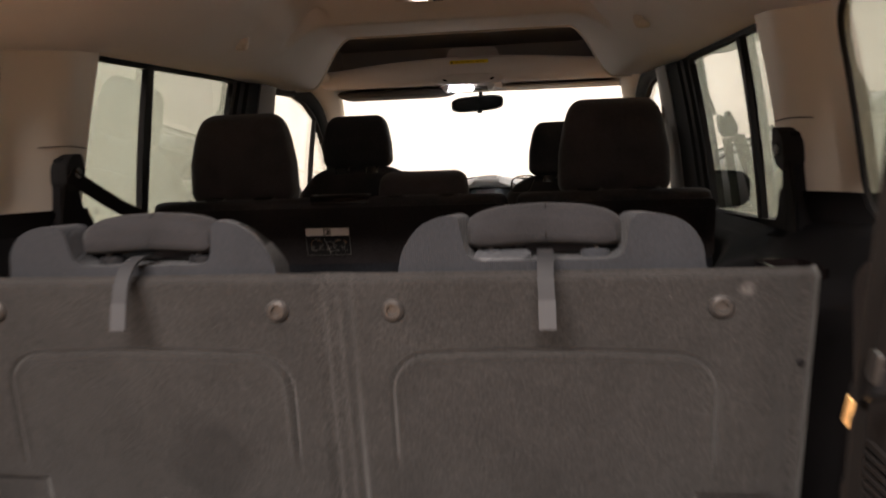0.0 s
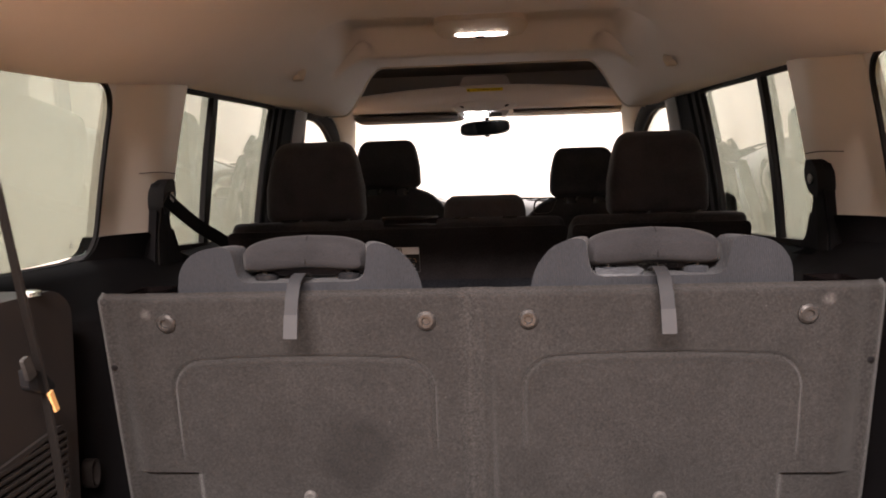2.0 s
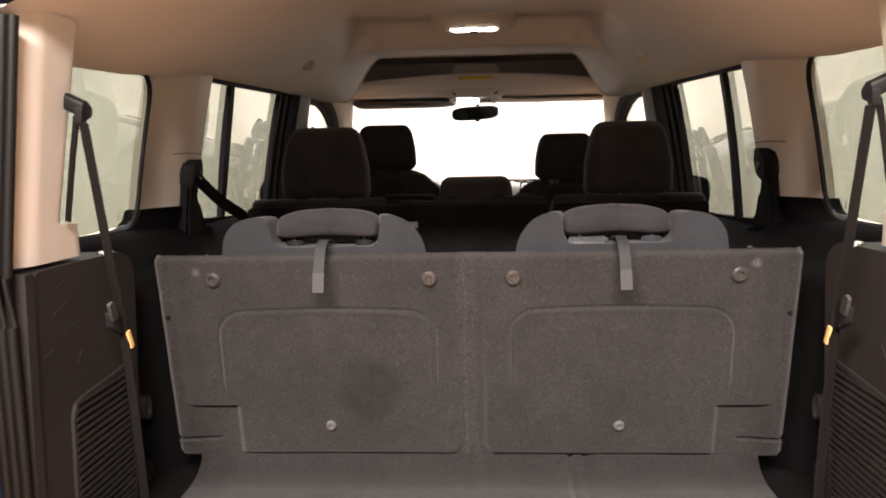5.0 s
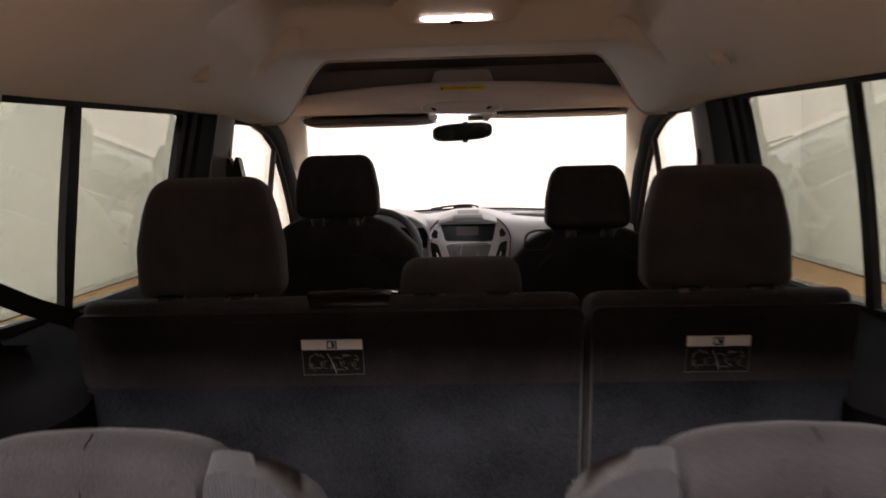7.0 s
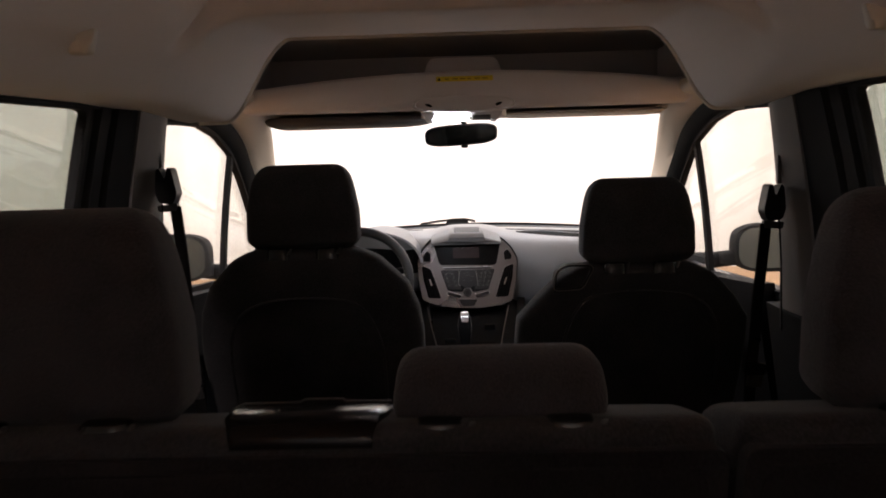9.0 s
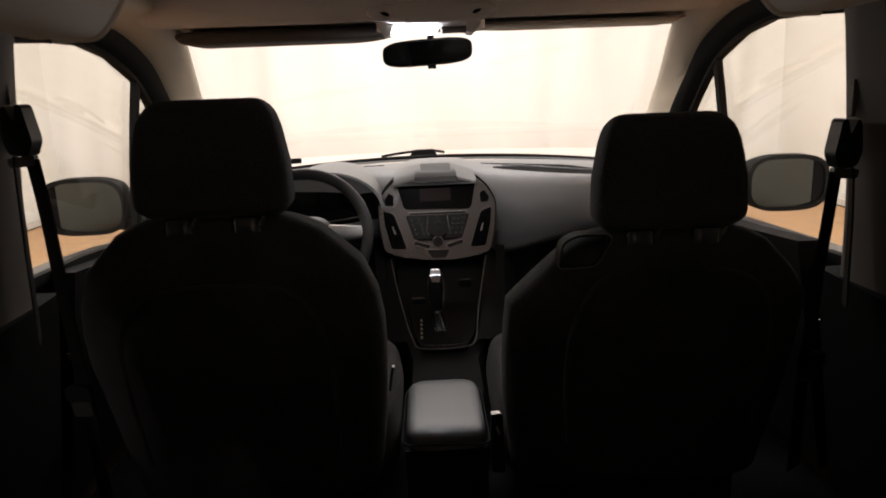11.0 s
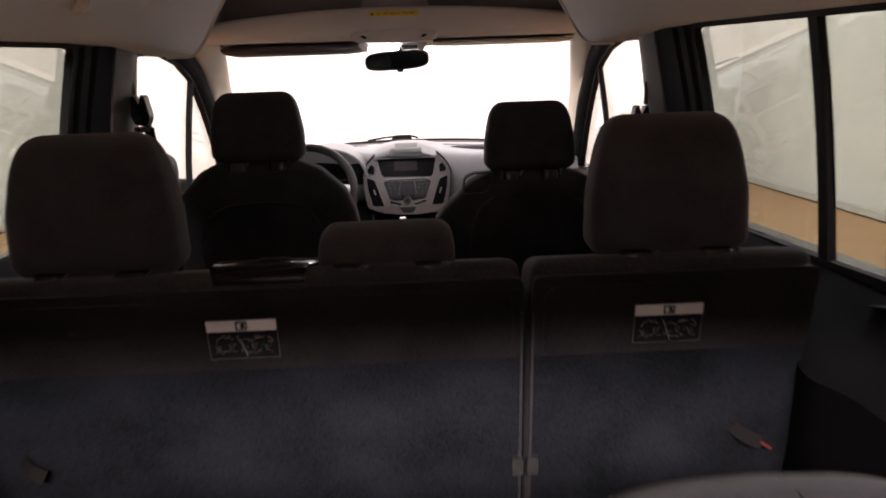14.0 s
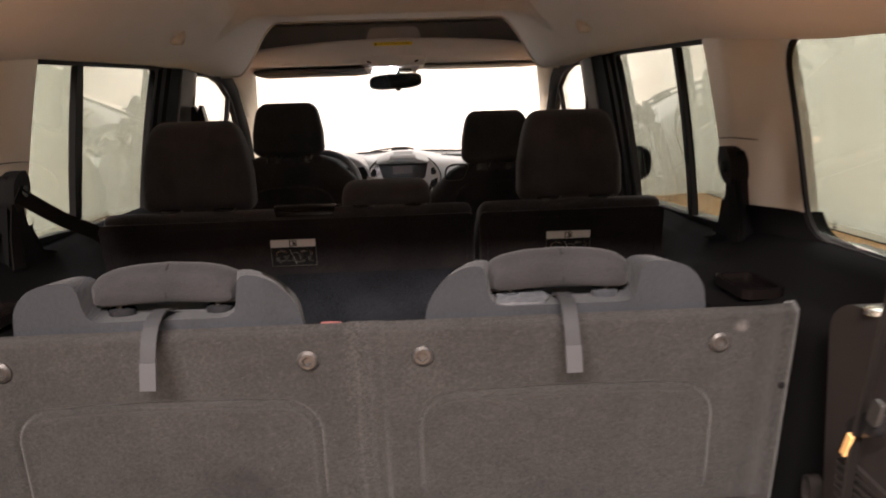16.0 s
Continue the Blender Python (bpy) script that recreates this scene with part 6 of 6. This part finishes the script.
part("volume_knob", loft(bmesh.new(), [[ST(r * math.cos(a) - 0.002, 0.911 + r * math.sin(a), t) for a in np.linspace(0, 2 * math.pi, 28, endpoint=False)] for r, t in ((0.0165, 0.0), (0.0165, 0.010), (0.0148, 0.014), (0.0115, 0.015), (0.0105, 0.012))]), KEYPAD, stack, "ringed volume knob")
part("knob_ring", tube(bmesh.new(), [ST(0.0172 * math.cos(a) - 0.002, 0.911 + 0.0172 * math.sin(a), 0.003) for a in np.linspace(0, 2 * math.pi, 28, endpoint=False)], 0.0013, 6, closed=True), CHROME, stack)
for sx in (-1, 1):
    cb = rounded_poly([(sx * 0.024, 0.899), (sx * 0.080, 0.915), (sx * 0.084, 0.903), (sx * 0.034, 0.889)], 0.005)
    part("climate_button", prism(bmesh.new(), cb, ST, -0.002, 0.005), KEYPAD, stack, bevel=0.0015)
    part("button_rim", ringed(bmesh.new(), grow(cb, 0.0015), grow(cb, -0.0002), ST, -0.002, 0.0040), CHROME, stack)
hz = rounded_poly([(-0.039, 0.884), (0.036, 0.883), (0.022, 0.858), (-0.023, 0.858)], 0.006)
part("hazard_button", prism(bmesh.new(), hz, ST, -0.002, 0.004), KEYPAD, stack, "dark button with a red cast", bevel=0.002)
part("button_rim", ringed(bmesh.new(), grow(hz, 0.0015), grow(hz, -0.0002), ST, -0.002, 0.0034), SILVER, stack)

# ---- tunnel console, shifter, armrest ----
tun = thing("tunnel_console", (0, 3.4, 0.44), "black tunnel console with silver edged shifter plate", "centre console")


def on_plate(u, v, t):
    """v: 0 at the rear, 1 at the foot of the stack."""
    return (0.005 + u, 3.36 + 0.44 * v, 0.681 + 0.146 * v + t)


plate = [(-0.066, -0.02), (0.058, -0.02), (0.085, 0.12), (0.105, 0.45), (-0.105, 0.45), (-0.090, 0.12)]
part("console_body", prism(bmesh.new(), [(-0.095, -0.62), (0.085, -0.62), (0.088, -0.08), (0.128, 0.25), (0.160, 1.12), (-0.150, 1.12), (-0.125, 0.25), (-0.094, -0.08)], lambda u, v, t: (0.005 + u, 3.36 + 0.44 * v, 0.44 if t < 0.5 else 0.664 + 0.146 * max(v, -0.05)), 0.0, 1.0), CONSOLE, tun, bevel=0.015, segs=3)
part("shifter_plate", prism(bmesh.new(), rounded_poly(plate, 0.03), on_plate, -0.02, 0.004), PLATE, tun, "black shifter plate")
for sx in (-1, 1):
    rows = [[Vector((x, y, z)) + Vector(d) for d in ((0, 0, 0), (sx * 0.02, 0.006, 0.001), (sx * 0.09, 0.05, -0.02), (sx * 0.115, 0.07, -0.06), (sx * 0.12, 0.08, -0.3))] for x, y, z in smooth_path([(sx * 0.090, 3.375, 0.692), (sx * 0.112, 3.46, 0.727), (sx * 0.136, 3.62, 0.782), (sx * 0.152, 3.82, 0.844), (sx * 0.158, 3.95, 0.885)], 4)]
    part("console_flank", loft(bmesh.new(), rows, cap=False, closed=False), CONSOLE, tun, smooth=60)
rim_path = [(-0.160, 3.80, 0.838), (-0.136, 3.62, 0.785), (-0.108, 3.46, 0.731), (-0.088, 3.385, 0.697), (-0.070, 3.345, 0.686), (0.0, 3.338, 0.683), (0.068, 3.345, 0.686), (0.092, 3.375, 0.697), (0.104, 3.46, 0.731), (0.130, 3.62, 0.785), (0.162, 3.80, 0.838)]
part("plate_rim", tube(bmesh.new(), smooth_path(rim_path, 5), 0.0020, 8), VISOR, tun, "grey edge")
part("inner_rim", tube(bmesh.new(), smooth_path([(-0.066, 3.46, 0.716), (-0.070, 3.40, 0.697), (-0.060, 3.368, 0.687), (0.0, 3.362, 0.685), (0.056, 3.368, 0.687), (0.066, 3.40, 0.697), (0.064, 3.46, 0.716)], 4), 0.0009, 6), SATIN_DARK, tun, "thin bright inner edge")
for i in range(5):
    part("gear_mark", prism(bmesh.new(), rect(-0.071, -0.065, 0.075 + i * 0.044, 0.095 + i * 0.044), on_plate, 0.003, 0.0055), PRINT, tun)
for v, u in ((0.51, -0.075), (0.72, 0.075)):
    part("console_switch", prism(bmesh.new(), rect(u - 0.020, u + 0.020, v - 0.012, v + 0.012, 0.005), on_plate, -0.03, 0.004), GLOSS, tun, bevel=0.002)
sh = thing("gear_lever", (0.0, 3.44, 0.66), "gear lever with chrome sided knob and black gaiter", "gear lever")
gt = bmesh.new()
loft(gt, [[(cx + r * (1 + 0.12 * math.sin(7 * a + z * 90)) * math.cos(a), cy + r * q * (1 + 0.12 * math.cos(6 * a)) * math.sin(a), z) for a in np.linspace(0, 2 * math.pi, 40, endpoint=False)] for z, cx, cy, r, q in ((0.690, -0.006, 3.452, 0.034, 1.35), (0.700, -0.006, 3.454, 0.031, 1.3), (0.712, -0.008, 3.458, 0.024, 1.2), (0.728, -0.011, 3.464, 0.019, 1.05), (0.752, -0.015, 3.470, 0.016, 1.0))])
part("gaiter", gt, GLOSS, sh, "glossy black creased gaiter", smooth=60)
part("knob", pad(bmesh.new(), [(0.752, -0.016, 3.470, 0.017, 0.017), (0.79, -0.016, 3.472, 0.020, 0.022), (0.835, -0.016, 3.475, 0.023, 0.027), (0.868, -0.016, 3.478, 0.019, 0.022)], 0.010, 3.2, 28), GLOSS, sh)
part("knob_cap", loft(bmesh.new(), [[(-0.016 + w * sx, y, z) for sx, y, z in ((-1, y0, z0), (1, y0, z0), (1, y0 + 0.012, z0 + 0.002), (-1, y0 + 0.012, z0 + 0.002))] for w, y0, z0 in ((0.0105, 3.4485, 0.848), (0.013, 3.4515, 0.860), (0.015, 3.460, 0.872), (0.013, 3.470, 0.877))]), SATIN_DARK, sh, "chrome cap", bevel=0.002)
for sx in (-1, 1):
    part("chrome_strip", tube(bmesh.new(), [(-0.016 + sx * 0.017, 3.458, 0.765), (-0.016 + sx * 0.020, 3.454, 0.79), (-0.016 + sx * 0.0235, 3.454, 0.83), (-0.016 + sx * 0.019, 3.460, 0.866)], 0.0028, 8, 0.8), CHROME, sh)
part("sleeve", tube(bmesh.new(), [(-0.015, 3.469, 0.749), (-0.016, 3.470, 0.757)], 0.0175, 16), CHROME, sh)
arm = thing("armrest_box", (-0.015, 2.92, 0.5), "black leather lidded armrest box between the front seats", "armrest")
part("lid", loft(bmesh.new(), [oval((-0.014, 2.885, z), (1, 0, 0), (0, 1, 0), 0.083 * k, 0.142 * q, 6, 48) for z, k, q in ((0.690, 0.98, 0.99), (0.694, 1.0, 1.0), (0.710, 1.0, 1.0), (0.717, 0.985, 0.99), (0.722, 0.95, 0.97), (0.726, 0.87, 0.93), (0.7295, 0.72, 0.82), (0.7315, 0.5, 0.6), (0.7325, 0.2, 0.25))]), LEATHER, arm, "black leather lid", smooth=60)
part("box", boxed(-0.098, 0.068, 2.75, 3.01, 0.50, 0.688), BLACK, arm, bevel=0.01)
part("lid_seam", tube(bmesh.new(), [(u, v, 0.706) for u, v in rounded_poly([(-0.1045, 2.7425), (0.0725, 2.7325), (0.0745, 2.985), (0.062, 3.0325), (-0.087, 3.0375), (-0.1005, 2.995)], 0.02)], 0.002, 6, closed=True), RUBBER, arm)

# knee panel, glove box and lower dash
gb = solo("glove_box", prism(bmesh.new(), rounded_poly([(0.23, 0.86), (0.70, 0.86), (0.68, 0.62), (0.25, 0.62)], 0.03), lambda u, v, t: (u, 3.93 + 0.2 * (0.86 - v) + t, v), 0.0, 0.1), LOWER, "black glove box below the dashboard", "glove box", bevel=0.012)
part("rim_line", tube(bmesh.new(), smooth_path([(0.215, 3.96, 0.70), (0.225, 3.93, 0.83), (0.25, 3.92, 0.862), (0.40, 3.92, 0.872), (0.66, 3.92, 0.872)], 5), 0.004, 6), DASH, gb)
for sx in (-1, 1):
    part("wing", prism(bmesh.new(), [(3.42, 0.60), (3.80, 0.66), (3.90, 0.86), (3.82, 0.86), (3.62, 0.76), (3.40, 0.665)], lambda v, z, t, sx=sx: (0.005 + sx * (0.150 + 0.10 * max(0, v - 3.4) + t), v, z), 0.0, 0.03), CONSOLE, tun, bevel=0.008)

# wiper resting outside at the foot of the windscreen
wp = thing("wiper", (0.0, 4.66, 1.09), "black wiper resting at the foot of the windscreen", "wiper")
part("arm", tube(bmesh.new(), smooth_path([(0.06, 4.66, 1.114), (0.0, 4.665, 1.124), (-0.11, 4.66, 1.120), (-0.22, 4.64, 1.108)], 5), 0.006, 8), RUBBER, wp)
part("hinge_cap", pad(bmesh.new(), [(1.098, -0.035, 4.66, 0.065, 0.02), (1.131, -0.030, 4.66, 0.045, 0.014)], 0.008, 3, 20), RUBBER, wp)
structure("cowl", boxed(-0.80, 0.80, 4.52, 4.95, 0.95, 1.035), BLACK, "black cowl panel below the windscreen", "cowl", bevel=0.02)
solo("tax_sticker", prism(bmesh.new(), rect(-0.60, -0.545, 1.108, 1.130), lambda u, v, t: (u, 4.47 + t, v), 0, 0.003), INK, "small dark sticker at the foot of the windscreen", "sticker")

# ---- nose and wheels, on which the van stands ----
nose = bmesh.new()
loft(nose, [[(-w, y, 0.27), (-w, y, zs), (-w * 0.8, y, zt), (0, y, zt + 0.02), (w * 0.8, y, zt), (w, y, zs), (w, y, 0.27)] for y, w, zs, zt in ((4.53, 0.88, 0.95, 1.0), (4.97, 0.87, 0.90, 1.0), (5.15, 0.84, 0.82, 0.93), (5.32, 0.78, 0.68, 0.80), (5.38, 0.70, 0.5, 0.58))])
structure("nose", nose, PAINT, "dark blue painted nose of the van", "van body", smooth=40)
wheel = thing("wheel", (-0.80, 0.95, 0.0), "black tyre on a grey steel rim", "wheel", "wheels")
part("tyre", loft(bmesh.new(), [oval((-0.80 + d, 0.95, 0.32), (0, 1, 0), (0, 0, 1), r, r, 2, 48) for d, r in ((0.06, 0.20), (0.09, 0.24), (0.09, 0.29), (0.06, 0.318), (-0.06, 0.318), (-0.09, 0.29), (-0.09, 0.24), (-0.06, 0.20))], cap=False), RUBBER, wheel)
part("rim", loft(bmesh.new(), [oval((-0.80 + d, 0.95, 0.32), (0, 1, 0), (0, 0, 1), r, r, 2, 36) for d, r in ((0.06, 0.202), (-0.06, 0.202), (-0.065, 0.19), (-0.04, 0.17), (-0.03, 0.08), (-0.045, 0.05))]), SILVER, wheel)
for wx, wy in ((-0.80, 4.15), (0.80, 0.95), (0.80, 4.15)):
    copy_thing(wheel, Matrix.Translation((wx, wy, 0)) @ Matrix.Rotation(math.pi if wx > 0 else 0, 4, "Z"))

# ---- front door cards ----
for sgn, tag in ((-1, "left"), (1, "right")):
    card = structure("door_card_" + tag, prism(bmesh.new(), [(2.93, 0.5), (3.98, 0.5), (3.98, 1.0), (3.55, 1.004), (3.3, 1.018), (3.07, 1.036), (2.93, 1.046)], on_side(sgn, -0.06), 0.0, 0.056), BLACK, "black plastic front door trim", "door", bevel=0.015, segs=3)
    part("armrest", prism(bmesh.new(), rounded_poly([(3.05, 0.80), (3.55, 0.84), (3.55, 0.88), (3.05, 0.85)], 0.02), on_side(sgn, -0.11), 0.0, 0.05), BLACK, card, bevel=0.01)

# ---- seat belts ----
for sgn in (-1, 1):
    # front belts on the door pillars
    b = thing("front_seat_belt", (sgn * 0.76, 2.75, 1.2), "black front seat belt hanging from the door pillar", "seat belt", "front belts")
    zg = 1.345 if sgn < 0 else 1.268
    xg = 0.702 if sgn < 0 else 0.690

    def GB(u, z, t, sgn=sgn, xg=xg):
        """u out towards the pillar, t forwards."""
        return (sgn * (xg + u), 2.652 + t + 0.25 * u, z)

    part("slide_track", prism(bmesh.new(), rect(0.030, 0.040, zg + 0.055, zg + 0.12, 0.003), GB, 0.030, 0.040), PILLAR, b, "pale height slide")
    part("guide_cover", prism(bmesh.new(), rounded_poly([(-0.006, zg + 0.052), (0.004, zg + 0.056), (0.012, zg + 0.026), (0.026, zg + 0.054), (0.034, zg + 0.048), (0.040, zg - 0.002), (0.030, zg - 0.028), (-0.006, zg - 0.032), (-0.018, zg - 0.006)], 0.008), GB, 0.0, 0.036), GUIDE, b, "black belt guide cover", bevel=0.009, segs=3)
    part("guide_loop", prism(bmesh.new(), rounded_poly([(-0.020, zg - 0.028), (0.034, zg - 0.034), (0.030, zg - 0.050), (-0.016, zg - 0.046)], 0.006), GB, -0.004, 0.010), BOLT, b, "metal belt loop", bevel=0.003)
    p = [(sgn * (xg - 0.010), 2.654, zg - 0.036), (sgn * (xg - 0.018), 2.656, zg - 0.14), (sgn * (xg - 0.024), 2.658, 1.06), (sgn * (xg - 0.028), 2.660, 0.97), (sgn * (xg - 0.036), 2.662, 0.868), (sgn * (xg - 0.040), 2.665, 0.66)]
    part("webbing", ribbon(bmesh.new(), smooth_path(p, 5), (1.0 * sgn, 0.75, 0), 0.044), WEB, b, "black webbing")
    p = [(sgn * (xg + 0.026), 2.668, zg - 0.03), (sgn * (xg + 0.034), 2.672, 1.15), (sgn * (xg + 0.040), 2.676, 0.98)]
    part("webbing", ribbon(bmesh.new(), p, (0.4 * sgn, 1, 0), 0.046), WEB, b)
    part("stop_button", boxed(sgn * (xg - 0.024) - 0.005, sgn * (xg - 0.024) + 0.005, 2.648, 2.655, 0.955, 0.964), CHROME, b)
    part("tongue", prism(bmesh.new(), rounded_poly([(-0.056, 0.850), (-0.018, 0.846), (-0.012, 0.880), (-0.050, 0.886)], 0.008), GB, -0.004, 0.004), BOLT, b, "metal belt tongue", bevel=0.002)
    part("tongue_grip", prism(bmesh.new(), rounded_poly([(-0.060, 0.880), (-0.008, 0.876), (-0.006, 0.902), (-0.054, 0.908)], 0.008), GB, -0.008, 0.006), GLOSS, b, "black plastic grip", bevel=0.003)
    # second row belts on the middle pillars
    b = thing("bench_seat_belt", (sgn * 0.74, 1.47, 1.2), "black bench seat belt on the middle pillar", "seat belt", "bench belts")
    part("guide_cover", prism(bmesh.new(), rounded_poly([(1.445, 1.235), (1.468, 1.258), (1.498, 1.258), (1.515, 1.22), (1.500, 1.185), (1.462, 1.172), (1.447, 1.19)], 0.014), on_side(sgn, -0.084), 0.0, 0.040), RUBBER, b, "black belt guide cover", bevel=0.010, segs=3)
    part("guide_screw", loft(bmesh.new(), [oval((sgn * (side_x(1.48, 1.22) - d), 1.478, 1.215), (0, 1, 0), (0, 0, 1), 0.012, 0.012, 2, 18) for d in (0.082, 0.089)]), GLOSS, b)
    xs = side_x(1.46, 1.1) - 0.080
    if sgn < 0:
        p = [(-(side_x(1.48, 1.2) - 0.086), 1.452, 1.212), (-0.735, 1.60, 1.14), (-0.70, 1.72, 1.075), (-0.68, 1.74, 1.0)]
        part("webbing", ribbon(bmesh.new(), smooth_path(p, 5), (0.3, 0.4, 0.9), 0.034), WEB, b, "black webbing pulled forward")
    p = [(sgn * (side_x(1.46, 1.18) - 0.080), 1.465, 1.19), (sgn * xs, 1.46, 1.12), (sgn * xs, 1.455, 1.055)]
    part("webbing", ribbon(bmesh.new(), p, (0, 1, 0), 0.046), WEB, b, "black webbing")
    # third row belts by the rear opening
    b = thing("third_row_belt", (sgn * 0.62, 0.73, 1.33), "black third-row seat belt hanging beside the rear opening", "seat belt", "third row belts")
    def BX(y, z, t, sgn=sgn):
        return (sgn * (0.66 - 0.12 * (z - 1.09) + t), y, z)

    part("guide_cover", prism(bmesh.new(), rounded_poly([(0.638, 1.352), (0.650, 1.356), (0.668, 1.345), (0.668, 1.332), (0.652, 1.326), (0.638, 1.330)], 0.005), lambda y, z, t: BX(y, z + 0.45 * (t + 0.02) - 0.002, t), -0.044, -0.014), GUIDE, b, "black belt guide cover", bevel=0.006, segs=3)
    part("guide_loop", prism(bmesh.new(), rounded_poly([(0.636, 1.334), (0.654, 1.330), (0.651, 1.302), (0.637, 1.304)], 0.006), BX, -0.044, -0.033), GUIDE, b, bevel=0.003)
    p = [(sgn * 0.587, 0.638, 1.308), (sgn * 0.586, 0.66, 1.20), (sgn * 0.586, 0.685, 1.08), (sgn * 0.590, 0.718, 0.96), (sgn * 0.590, 0.74, 0.78), (sgn * 0.590, 0.755, 0.602)]
    part("webbing", ribbon(bmesh.new(), smooth_path(p, 4), (1.0 * sgn, 0.65, 0.1), 0.0235), WEB, b, "black webbing")
    p = [(sgn * 0.603, 0.648, 1.318), (sgn * 0.622, 0.660, 1.25), (sgn * 0.642, 0.668, 1.155)]
    part("webbing", ribbon(bmesh.new(), p, (1.0 * sgn, 0.65, 0), 0.014), WEB, b)
    part("tongue", prism(bmesh.new(), rounded_poly([(0.678, 1.005), (0.715, 0.99), (0.738, 0.965), (0.722, 0.955), (0.68, 0.975)], 0.008), lambda y, z, t, sgn=sgn: (sgn * (0.586 + t), y, z), 0.0, 0.012), GLOSS, b, "black and steel belt tongue", bevel=0.003)
    part("tongue_plate", prism(bmesh.new(), rounded_poly([(0.668, 1.018), (0.682, 1.022), (0.694, 0.992), (0.678, 0.987)], 0.004), lambda y, z, t, sgn=sgn: (sgn * (0.583 + t), y, z), 0.0, 0.006), BOLT, b)
    part("tag", prism(bmesh.new(), [(0.708, 0.962), (0.716, 0.965), (0.728, 0.935), (0.720, 0.932)], lambda y, z, t, sgn=sgn: (sgn * (0.577 + t), y, z), 0.0, 0.004), ORANGE, b, "orange paper tag")
    part("anchor_bolt", loft(bmesh.new(), [oval((sgn * (0.655 + d), 0.80, 1.083 + h), (1, 0, 0), (0, 1, 0), r, r, 2, 20) for d, h, r in ((0, 0, 0.016), (0, 0.006, 0.015), (0, 0.008, 0.010))]), CHROME, b, "bright anchor bolt")
